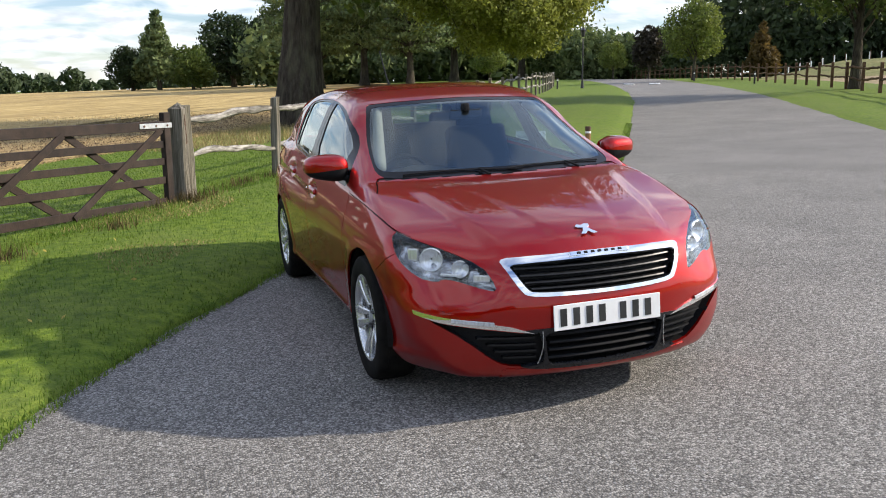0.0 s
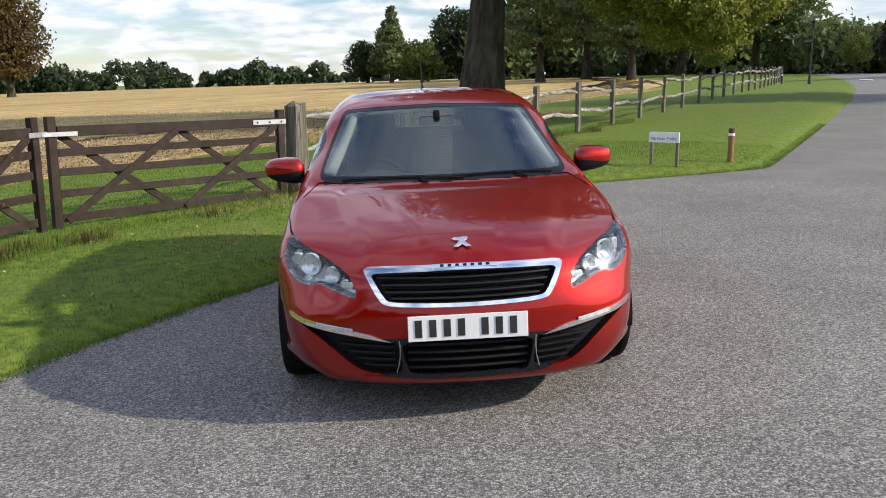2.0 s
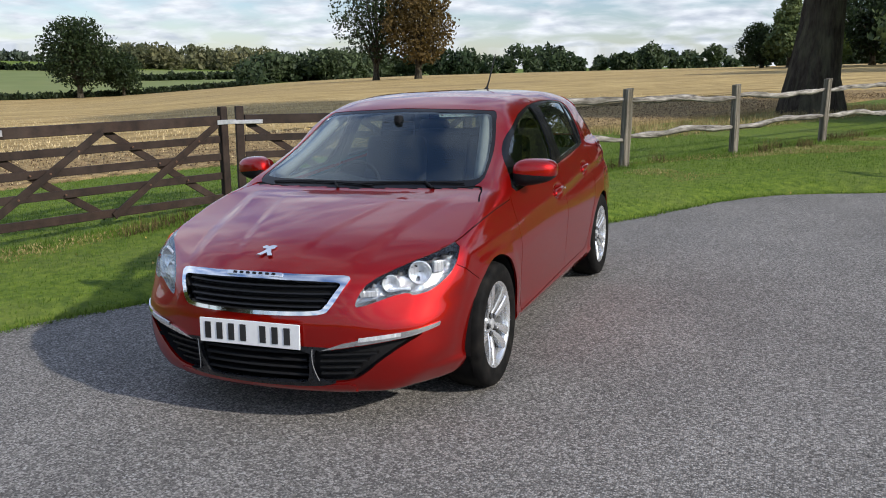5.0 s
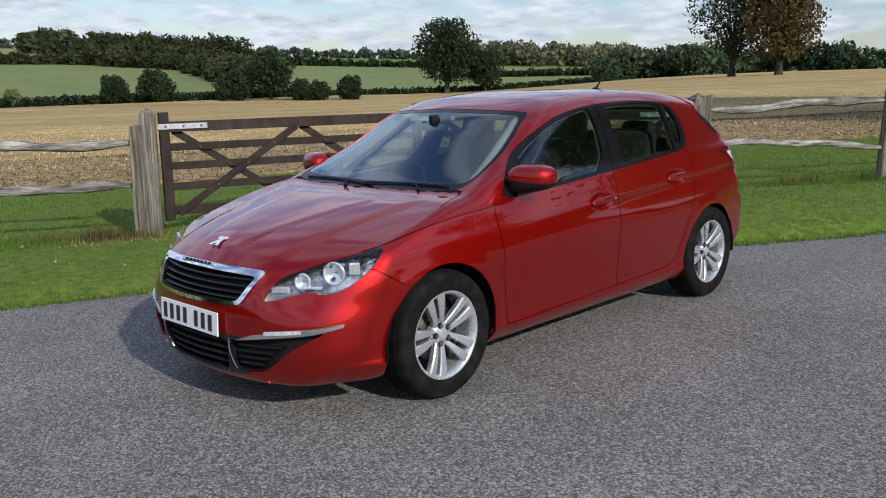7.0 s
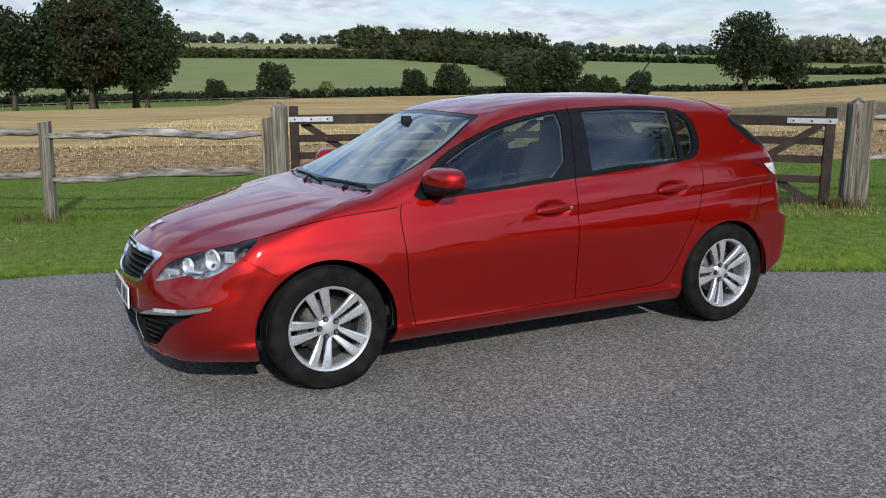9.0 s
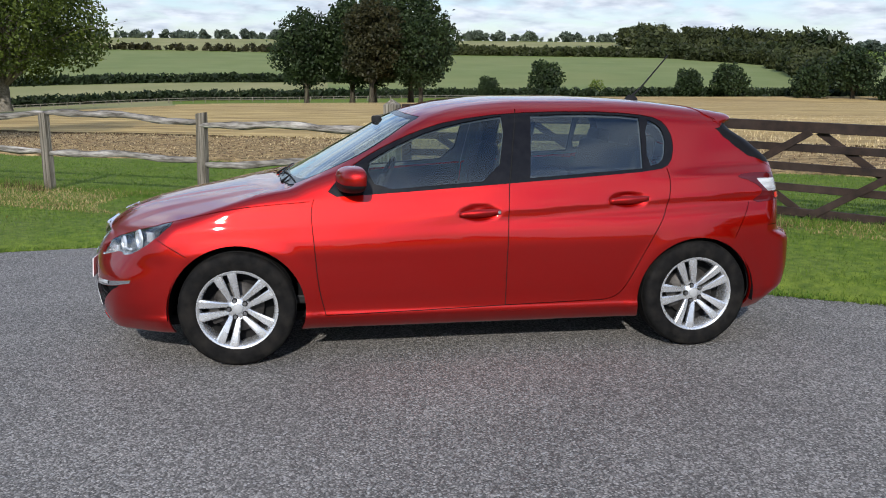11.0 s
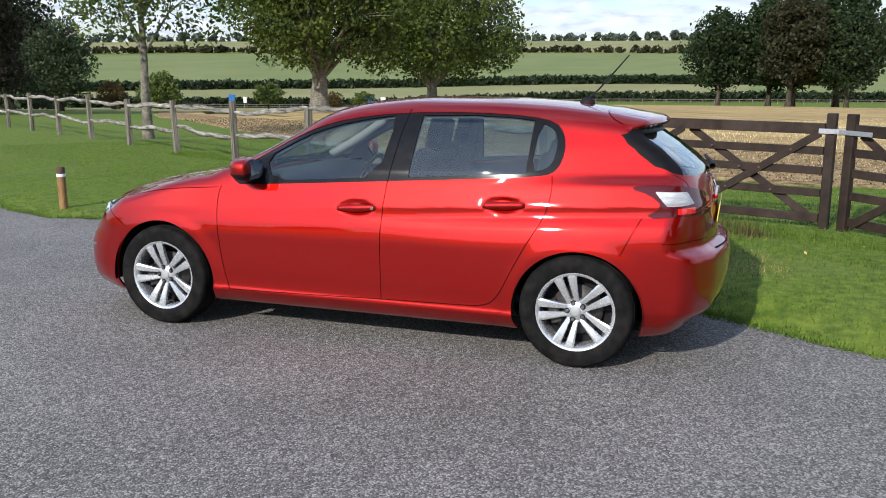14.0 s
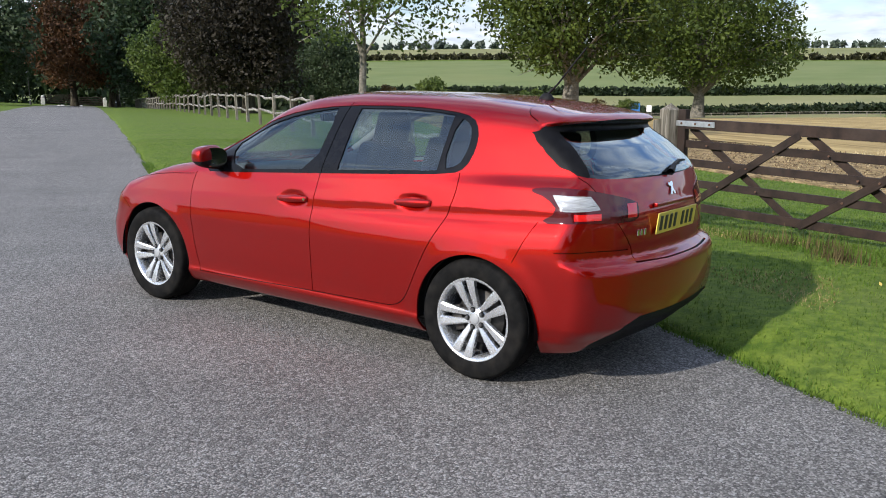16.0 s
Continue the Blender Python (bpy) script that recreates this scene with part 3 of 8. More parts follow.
# the great tree behind the fence, its low boughs reaching over the verge
big_tree = make_tree("oak_tree", "huge old oak with dark ridged trunk behind the fence", 17, 4.9, 8.6, 0.68, 52000, 0.19, LEAF_OAK, BARK, 11, lobes_n=30, shift=(4.4, 1.5), fork=0.45, lean=(0.8, 0.4),
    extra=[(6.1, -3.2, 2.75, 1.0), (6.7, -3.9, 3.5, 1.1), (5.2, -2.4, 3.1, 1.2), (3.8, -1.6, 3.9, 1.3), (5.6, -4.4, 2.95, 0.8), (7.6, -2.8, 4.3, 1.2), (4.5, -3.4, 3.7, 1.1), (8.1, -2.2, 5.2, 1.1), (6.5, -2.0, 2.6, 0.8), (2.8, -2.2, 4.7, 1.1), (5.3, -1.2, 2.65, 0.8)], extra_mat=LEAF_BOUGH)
put(big_tree, 2.75, 22.6, turn=0)

oak_a = make_tree("oak_tree", "broad oak with pale forked trunk standing in the meadow", 15.5, 2.9, 8.6, 0.62, 30000, 0.18, LEAF_MEADOW, BARK_PALE, 21, lobes_n=34, fork=0.2, lump=0.62)
put(oak_a, -51.8, -24.9)
oak_b = make_tree("oak_tree", "wide spreading oak beside the far hedge", 17, 3.4, 11.4, 0.7, 30000, 0.24, LEAF_MEADOW, BARK_PALE, 22, lobes_n=36, fork=0.2, lump=0.62)
put(oak_b, -95.8, -31.7)
birch = make_tree("birch_tree", "slender pale-stemmed tree with sparse light foliage behind the fence", 9.5, 2.2, 3.2, 0.125, 16000, 0.075, LEAF_OAK, BARK_PALE, 23, lobes_n=15, fork=0.5, lean=(0.2, 0.3))
put(birch, -14.1, -11.3)

# dark clump in the stubble field
clump = make_tree("field_tree", "dark leafy tree in a tight clump in the field", 17.3, 2.2, 5.9, 0.42, 10000, 0.34, LEAF_DARK, BARK, 31, "tall", lobes_n=18)
put(clump, *plan(-60.3, 118.3))
for k, (ds, dn, sc, lab, turn) in enumerate([(3.5, 6, 1.08, "", 40), (-5.5, 3, 0.95, "", 95), (-11, -2, 0.86, "", 160), (7.5, 1, 0.78, "", 220)]):
    put_copy(clump, *plan(-60.3 + ds, 118.3 + dn), turn, sc, lab)
rust_tree = make_tree("field_tree", "bronze-tinted tree among the dark clump", 15.6, 3, 4.8, 0.4, 10000, 0.28, LEAF_RUST, BARK, 32, "tall", lobes_n=14)
put(rust_tree, *plan(-58.5, 114.0))

# two large thinning trees in the middle of the field
thin = make_tree("thinning_tree", "tall half-bare grey-brown tree in the stubble field", 18, 3.0, 6.8, 0.55, 5200, 0.30, LEAF_DARK, BARK, 33, "tall", lobes_n=20, fork=0.2)
put(thin, -66.5, 139)
bronze = make_tree("bronze_tree", "tall tree turning bronze in the stubble field", 18, 2.0, 6.2, 0.55, 8500, 0.34, LEAF_AUTUMN, BARK, 34, "tall", lobes_n=20, fork=0.2)
put(bronze, -57.5, 137)

# conifers and dark broadleaves beyond the field
pine = make_tree("conifer_tree", "tall dark conifer at the edge of the field", 15.5, 1.0, 4.6, 0.35, 7000, 0.42, LEAF_CONIFER, BARK, 41, "cone", lobes_n=24)
put(pine, *at_bearing(-0.6, 165)[:2])
dark_oak = make_tree("dark_oak_tree", "dense dark green oak at the field edge", 14, 1.0, 7.0, 0.5, 8000, 0.42, LEAF_DARK, BARK, 42, lobes_n=18)
put(dark_oak, *at_bearing(-5.2, 170)[:2])
put_copy(dark_oak, *at_bearing(-7.8, 160)[:2], 120, 0.95)
put_copy(dark_oak, *at_bearing(1.0, 170)[:2], 60, 0.6)
round_tree = make_tree("round_tree", "rounded mid-green tree at the field edge", 7.5, 0.4, 4.2, 0.3, 5200, 0.32, LEAF_OAK, BARK, 43, lobes_n=14)
put(round_tree, *at_bearing(-2.6, 150)[:2])
cedar = make_tree("cedar_tree", "spreading dark cedar in the park", 17, 2.6, 7.5, 0.5, 11000, 0.29, LEAF_CONIFER, BARK, 44, lobes_n=40, fork=0.7, lump=0.75, flat=0.22)
for az, d, sc, turn in [(-10.5, 105, 1.0, 0), (-13.5, 118, 1.15, 70), (-16.5, 100, 0.9, 140), (-19.5, 125, 1.2, 200), (-24.0, 122, 1.1, 20)]:
    x, y, z = at_bearing(az, d)
    (put(cedar, x, y, turn=turn) if az == -10.5 else put_copy(cedar, x, y, turn, sc))

# young trees along the drive
for az, d, sc, turn, lab in [(-34.7, 74, 0.86, 0, "young green tree with a leaning stem beside the drive"), (-29.8, 96, 0.62, 60, "young green tree beside the drive"), (-22.0, 90, 0.7, 130, "")]:
    x, y, z = at_bearing(az, d, frm=(-1.9, -4.1))
    if az == -34.7:
        young = make_tree("young_tree", lab, 6.4, 1.5, 2.5, 0.14, 8000, 0.125, LEAF_BRIGHT, BARK, 51, lobes_n=13, lean=(0.5, 0))
        put(young, x, y)
    else:
        put_copy(young, x, y, turn, sc, lab)
copper = make_tree("copper_tree", "young copper-leaved tree beside the drive", 5.4, 0.9, 1.9, 0.12, 2800, 0.2, LEAF_COPPER, BARK, 52, lobes_n=12)
put(copper, *at_bearing(-32.0, 92, frm=(-1.9, -4.1))[:2])
cypress = make_tree("cypress_tree", "golden-tipped young conifer behind the brown fence", 4.6, 0.2, 1.4, 0.1, 2600, 0.17, LEAF_AUTUMN, BARK, 53, "cone", lobes_n=16)
put(cypress, *at_bearing(-38.6, 72, frm=(-1.9, -4.1))[:2])
lime = make_tree("lime_tree", "tall tree with a dark stem behind the brown fence", 11.5, 2.6, 4.8, 0.22, 14000, 0.15, LEAF_OAK, BARK, 54, lobes_n=26, lump=0.75)
put(lime, *at_bearing(-43.9, 42, frm=(-1.9, -4.1))[:2])

# trees beside the far end of the drive
beech = make_tree("copper_beech", "dark purple copper beech beside the fence", 11.5, 0.5, 5.0, 0.4, 30000, 0.14, LEAF_COPPER, BARK, 61, lobes_n=30, lump=0.8)
put(beech, -33.3, -37.8)
green_b = make_tree("maple_tree", "yellow-green tree beside the copper beech", 7.4, 0.6, 3.9, 0.22, 14000, 0.14, LEAF_OAK, BARK, 62, lobes_n=24, lump=0.8)
put(green_b, -37.3, -48.7)
dark_b = make_tree("dark_tree", "tall dark tree in the wood by the drive", 17, 0.8, 7.5, 0.5, 10500, 0.31, LEAF_FAR, BARK, 63, lobes_n=30, lump=0.8)
put(dark_b, -56.7, -80.4)
for x, y, sc, turn, lab in [(-68.6, -79.9, 1.0, 50, ""), (-60.5, -93.6, 1.1, 190, ""), (-54.2, -55.2, 0.62, 10, ""), (-48.0, -44.4, 0.42, 120, "small dark tree beside the copper beech"), (-40.1, -84.0, 0.85, 260, "")]:
    put_copy(dark_b, x, y, turn, sc, lab)
rust_b = make_tree("rusty_beech", "rusty copper beech rising over the wood", 14, 1.5, 6.0, 0.4, 16000, 0.22, LEAF_RED, BARK, 66, lobes_n=24, lump=0.8)
put(rust_b, -53.5, -90.9)
put_copy(green_b, -34.5, -79.0, 80, 1.2, "pale green tree at the end of the drive")
bush = make_tree("bush", "grey-green rounded bush beside the drive gates", 4.2, 0.0, 2.6, 0.1, 3500, 0.2, LEAF_OAK, BARK, 64, lobes_n=12)
put(bush, *plan(-128, 9))
put_copy(bush, *plan(-125, 12.5), 70, 1.1)
small_rust = make_tree("bush", "rust-coloured shrub in the meadow", 2.0, 0.0, 1.1, 0.05, 1300, 0.12, LEAF_AUTUMN, BARK, 65, lobes_n=8)
put(small_rust, *at_bearing(115.2, 116, frm=(5.4, 3.0))[:2], scale=1.25)
put_copy(small_rust, *at_bearing(128.7, 118, frm=(5.4, 3.0))[:2], 80, 1.85, "rust-coloured small tree in the meadow")
put_copy(bush, *at_bearing(126.0, 118, frm=(5.4, 3.0))[:2], 100, 1.15, "leafy dark green bush in the meadow")
olive = make_tree("small_tree", "low spreading olive-green tree in the meadow", 3.8, 0.7, 2.6, 0.12, 1800, 0.2, LEAF_OAK, BARK, 67, lobes_n=12, lump=0.7, flat=0.5)
put(olive, *at_bearing(119.4, 120, frm=(5.4, 3.0))[:2])
put_copy(olive, *at_bearing(113.4, 118, frm=(5.4, 3.0))[:2], 130, 0.7, "small olive-green tree in the meadow")

# hedges and the trees that stand in them
hedge_d = lambda az: float(np.interp(az, [33, 44, 70, 92, 160], [262, 260, 213, 193, 188]))
wood_line("hedge", "long clipped dark hedge along the far side of the field", 33.5, 150, 210, 2.3, 36000, 0.34, LEAF_HEDGE, 71, 1.2, 0.14, 620, "hedge", hedge_d)
wood_line("hedge", "second dark hedge across the far slope", 84, 150, 264, 2.8, 20000, 0.42, LEAF_HEDGE, 72, 1.5, 0.18, 380, "hedge")
wood_line("hedge", "ragged brown-green hedge at the top of the far pasture", 84, 150, 505, 3.6, 13000, 0.7, LEAF_RUST, 73, 5, 0.5, 240, "hedge", lambda az: float(np.interp(az, [84, 100, 150], [459, 500, 520])))
wood_line("hedge", "hedge across the green slope", 43, 54, 520, 4.0, 2500, 1.0, LEAF_HEDGE, 74, 5, 0.4, 46, "hedge")
wood_line("hedge", "dark hedge in the valley below the woods", 33.5, 42.5, 390, 3.2, 3500, 0.6, LEAF_HEDGE, 79, 4, 0.3, 60, "hedge")
dot = make_tree("hedgerow_tree", "round dark tree standing in the far hedge", 8.2, 0.2, 4.2, 0.4, 4200, 0.38, LEAF_DARK, BARK, 75, lobes_n=14)
put(dot, *at_bearing(74.1, 215)[:2], scale=1.05)
for az, h, turn in [(65.0, 6.4, 30), (62.6, 7.8, 70), (57.8, 7.6, 110), (50.2, 6.2, 200), (53.4, 5.6, 240), (52.3, 5.2, 300)]:
    put_copy(dot, *at_bearing(az, 222)[:2], turn, h / 7.6)
spread = make_tree("hedgerow_tree", "broad dark tree with a clear stem in the far hedge", 12.5, 2.2, 6.4, 0.5, 6000, 0.42, LEAF_DARK, BARK, 76, lobes_n=16)
put(spread, *at_bearing(55.4, 225)[:2])
oak_far = make_tree("hedgerow_oak", "large open-crowned oak at the field corner", 22.5, 3.0, 10.0, 0.8, 8500, 0.5, LEAF_DARK, BARK, 77, lobes_n=26, fork=0.2)
put(oak_far, *at_bearing(43.9, 257)[:2])
put_copy(spread, *at_bearing(41.4, 258)[:2], 40, 0.98)
put_copy(dot, *at_bearing(77.8, 205)[:2], 10, 0.62, "small pointed bush in the far hedge")
sapling = make_tree("sapling", "thin pale sapling in the far hedge", 4.4, 0.8, 1.8, 0.1, 500, 0.28, LEAF_BRIGHT, BARK, 78, lobes_n=8)
put(sapling, *at_bearing(70.7, 213)[:2])

# woods on the skyline; the farthest have haze painted into the leaf colour
wood_line("skyline_wood", "dark wood on the hilltop", 57, 69.8, 585, 12.8, 15000, 0.9, LEAF_HILL, 81, 60, 0.4, 64)
hill_d = lambda az: float(np.interp(az, [55.5, 58.7, 61, 67, 72], [232, 340, 432, 462, 480]))
wood_line("hill_wood", "dark wood running down the hill to the hedge", 55.8, 67, 430, 7.0, 13000, 0.75, LEAF_HILL, 93, 30, 0.4, 70, "woodland", hill_d)
wood_line("hill_wood", "upper trees of the hill wood", 57, 68.5, 520, 8, 12000, 0.9, LEAF_HILL, 94, 50, 0.4, 56, "woodland", lambda az: 0.5 * (hill_d(az) + 585))
wood_line("hedge", "overgrown hedge under the hilltop", 60, 85, 459, 4.9, 17000, 0.7, LEAF_HILL, 95, 4, 0.3, 190, "hedge")
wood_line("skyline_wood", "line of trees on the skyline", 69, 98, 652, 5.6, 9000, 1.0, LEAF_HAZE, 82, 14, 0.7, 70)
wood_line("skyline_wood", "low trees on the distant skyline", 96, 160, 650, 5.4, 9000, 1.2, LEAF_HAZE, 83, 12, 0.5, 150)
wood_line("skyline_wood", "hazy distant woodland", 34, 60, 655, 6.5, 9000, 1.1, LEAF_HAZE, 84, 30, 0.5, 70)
wood_line("far_wood", "dark wood beyond the stubble field", 27, 34.2, 315, 10, 9000, 0.62, LEAF_FAR, 85, 25, 0.4, 30)
wood_line("far_wood", "hazy golden-green wood across the valley", 32, 44, 590, 13, 12000, 0.95, LEAF_GOLD, 89, 50, 0.45, 44)
wood_line("far_wood", "line of dark trees beyond the field", 13, 30, 340, 8.5, 12000, 0.68, LEAF_FAR, 86, 40, 0.62, 34)
wood_line("far_wood", "low wood beyond the field", -9, 14, 340, 7.8, 12000, 0.68, LEAF_FAR, 87, 40, 0.7, 40)
wood_line("park_wood", "tall dark wood of conifers behind the park", -27, -7, 150, 11, 21000, 0.41, LEAF_CONIFER, 88, 18, 0.5, 36)
wood_line("park_wood", "tall dark wood behind the drive", -58, -36.5, 112, 14, 30000, 0.31, LEAF_FAR, 89, 14, 0.5, 36)
wood_line("park_wood", "low leafy belt behind the drive", -36, -26, 118, 6.4, 14000, 0.28, LEAF_CONIFER, 92, 10, 0.25, 20)
wood_line("drive_wood", "dark wood at the end of the drive", 133, 168, 150, 15, 22000, 0.45, LEAF_FAR, 90, 16, 0.35, 44)
wood_line("near_wood", "low line of trees far off on the other side of the drive", -165, -58, 190, 8, 9000, 0.8, LEAF_DARK, 91, 12, 0.6, 90)

# ---- fences, gates, signs ----
def box_bm(sx, sy, sz, bevel=0.004, centre=(0, 0, 0), seg=1):
    bm = bmesh.new()
    bmesh.ops.create_cube(bm, size=1)
    bmesh.ops.scale(bm, vec=(sx, sy, sz), verts=bm.verts)
    if bevel:
        bmesh.ops.bevel(bm, geom=bm.edges[:], offset=bevel, segments=seg, affect="EDGES", profile=0.6)
    bmesh.ops.translate(bm, vec=centre, verts=bm.verts)
    return bm


def cyl_bm(r, h, seg=20, bevel=0.003, centre=(0, 0, 0), r2=None):
    bm = bmesh.new()
    bmesh.ops.create_cone(bm, cap_ends=True, segments=seg, radius1=r, radius2=r if r2 is None else r2, depth=h)
    if bevel:
        rim = [e for e in bm.edges if abs(e.verts[0].co.z - e.verts[1].co.z) < 1e-6 and abs(e.verts[0].co.xy.length - e.verts[1].co.xy.length) < 1e-4]
        bmesh.ops.bevel(bm, geom=rim, offset=bevel, segments=2, affect="EDGES")
    bmesh.ops.translate(bm, vec=centre, verts=bm.verts)
    return bm


def rough_post(w, d, h, seed, top="flat", waves=5):
    """A weathered post with slightly waving faces, worn arrises and a cut or four-sided top. Base at z 0."""
    rng = np.random.default_rng(seed)
    bm = bmesh.new()
    rings = []
    prof = [(-1, -0.86), (-0.86, -1), (0.86, -1), (1, -0.86), (1, 0.86), (0.86, 1), (-0.86, 1), (-1, 0.86)]
    lean_x, lean_y = rng.normal() * 0.012, rng.normal() * 0.012
    for i in range(waves + 1):
        u = i / waves
        ring = []
        for px_, py_ in prof:
            k = 1 - 0.05 * u
            ring.append(bm.verts.new((px_ * w / 2 * k + lean_x * u + rng.normal() * 0.0035, py_ * d / 2 * k + lean_y * u + rng.normal() * 0.0035, h * u - (0.25 if i == 0 else 0))))
        rings.append(ring)
    for a, b in zip(rings, rings[1:]):
        for k in range(8):
            bm.faces.new((a[k], a[(k + 1) % 8], b[(k + 1) % 8], b[k]))
    if top == "point":
        tip = bm.verts.new((lean_x, lean_y, h + 0.40 * w))
        for k in range(8):
            bm.faces.new((rings[-1][k], rings[-1][(k + 1) % 8], tip))
    else:
        for v in rings[-1]:
            v.co.z += (v.co.x / w) * 0.02
        bm.faces.new(rings[-1])
    return bm


def cleft_rail(length, seed, r=0.042):
    """A wavy split rail along x from 0 to length, thinned to a tenon at both ends."""
    rng = np.random.default_rng(seed)
    bm = bmesh.new()
    rings = []
    n = 15
    ph = rng.uniform(0, 6, 4)
    for i in range(n + 1):
        u = i / n
        y = 0.018 * math.sin(u * 5 + ph[0]) + 0.007 * math.sin(u * 17 + ph[1])
        z = 0.035 * math.sin(u * 4.4 + ph[2]) + 0.013 * math.sin(u * 13 + ph[3])
        k = min(1, 0.5 + 5 * u, 0.5 + 5 * (1 - u)) * (1 + 0.14 * math.sin(u * 23 + ph[1]))
        ring = []
        for j in range(7):
            a = 2 * math.pi * j / 7 + 0.4
            rr = r * (1 + 0.18 * math.sin(3 * a + ph[0]) + 0.07 * rng.normal())
            ring.append(bm.verts.new((length * u, y + rr * 0.62 * k * math.cos(a), z + rr * 1.25 * k * math.sin(a))))
        rings.append(ring)
    for a, b in zip(rings, rings[1:]):
        for j in range(7):
            bm.faces.new((a[j], a[(j + 1) % 7], b[(j + 1) % 7], b[j]))
    bm.faces.new(rings[0]), bm.faces.new(list(reversed(rings[-1])))
    bmesh.ops.recalc_face_normals(bm, faces=bm.faces)
    return bm


def mesh_of(name, bm, material, smooth=False):
    me = bpy.data.meshes.new(name)
    bm.to_mesh(me)
    bm.free()
    if smooth:
        me.shade_smooth()
    me.materials.append(material)
    return me


def under(name, me, parent, m):
    ob = new(name, me)
    ob.parent = parent
    ob.matrix_basis = m
    return ob


def post_and_rail(name, label, stations, n_of, post_meshes, rail_meshes, rail_z, rail_len):
    """A fence: posts at the stations along s, wavy rails between them."""
    root = empty(name)
    tagged(root, label, "fence")
    rng = np.random.default_rng(len(stations) * 7 + 3)
    spots = []
    for i, s_ in enumerate(stations):
        x, y = plan(s_, float(n_of(s_)))
        spots.append((x, y, float(terrain(x, y))))
        under("post", post_meshes[int(rng.integers(len(post_meshes)))], root, pose(*spots[-1], 0, 0, 58.2 + rng.normal() * 4))
    for a, b in zip(spots, spots[1:]):
        for zz in rail_z:
            p, q = Vector(a) + Vector((0, 0, zz + rng.normal() * 0.03)), Vector(b) + Vector((0, 0, zz + rng.normal() * 0.03))
            d = q - p
            turn = Vector((1, 0, 0)).rotation_difference(d).to_matrix().to_4x4()
            k = d.length / rail_len
            flip = rng.random() < 0.5
            m = Matrix.Translation(p) @ turn @ Matrix.Diagonal((k, 1, 1, 1))
            if flip:
                m = Matrix.Translation(q) @ turn @ Matrix.Rotation(math.pi, 4, "Z") @ Matrix.Diagonal((k, 1, 1, 1))
            under("rail", rail_meshes[int(rng.integers(len(rail_meshes)))], root, m)
    return root


grey_posts = [mesh_of("post", rough_post(0.13, 0.10, 1.07 + 0.02 * k, 100 + k), OAK_GREY) for k in range(5)]
grey_rails = [mesh_of("rail", cleft_rail(2.7, 200 + k, 0.035), OAK_RAIL, True) for k in range(7)]
brown_posts = [mesh_of("post", rough_post(0.13, 0.12, 1.15, 120 + k), FENCE_BROWN) for k in range(3)]
brown_rails = [mesh_of("rail", cleft_rail(2.7, 220 + k, 0.036), FENCE_BROWN, True) for k in range(4)]

GATE_A, GATE_B = -1.30, 4.85
fence_line = lambda s: FENCE_N - 0.05 + bend(s) * 0.75
post_and_rail("post_and_rail_fence", "weathered grey oak fence with two wavy cleft rails", [GATE_B + 0.12] + [4.85 + 2.66 * k for k in range(1, 25)], fence_line, grey_posts, grey_rails, (0.93, 0.46), 2.7)
post_and_rail("post_and_rail_fence", "silver-grey oak fence with wavy cleft rails along the drive", [GATE_A - 0.125] + [-1.35 - 2.68 * k for k in range(1, 43)], fence_line, grey_posts, grey_rails, (0.985, 0.47), 2.7)
post_and_rail("post_and_rail_fence", "brown timber fence along the far side of the drive", [24 + 2.6 * k for k in range(48)], lambda s: -9.3 + bend(s) * 0.9, brown_posts, brown_rails, (0.92, 0.5), 2.7)


def gate_post(s_, seed, side, h, k=1.0):
    """A stout square oak gate post with a weathered four-sided cap; one carries a short chain."""
    x, y = plan(s_, FENCE_N)
    root = empty("gate_post", (x, y, float(terrain(x, y))), 58.2)
    tagged(root, "stout weathered oak gate post with a shallow pointed cap", "post", "gate posts")
    part("shaft", rough_post(0.185 * k, 0.18 * k, h, seed, "point", 7), OAK_GREY, root)
    if side > 0:
        verts, faces = [], []
        for j in range(6):
            c = Vector((-0.02 + 0.004 * j, -0.080, 0.98 - 0.055 * j))
            ring = [c + (Vector((0.012 * math.cos(a), 0, 0.034 * math.sin(a))) if j % 2 else Vector((0, 0.010 * math.cos(a), 0.034 * math.sin(a)))) for a in np.linspace(0, 2 * math.pi, 11)]
            tube(verts, faces, ring, [0.0045] * 11, 5)
        raw_part("chain", verts, faces, RUST, root, "short rusty chain hanging on the post")
    return root


gate_post(GATE_A - 0.005, 301, -1, 1.24, 0.92)
gate_post(GATE_B + 0.04, 311, 1, 1.08, 1.0)


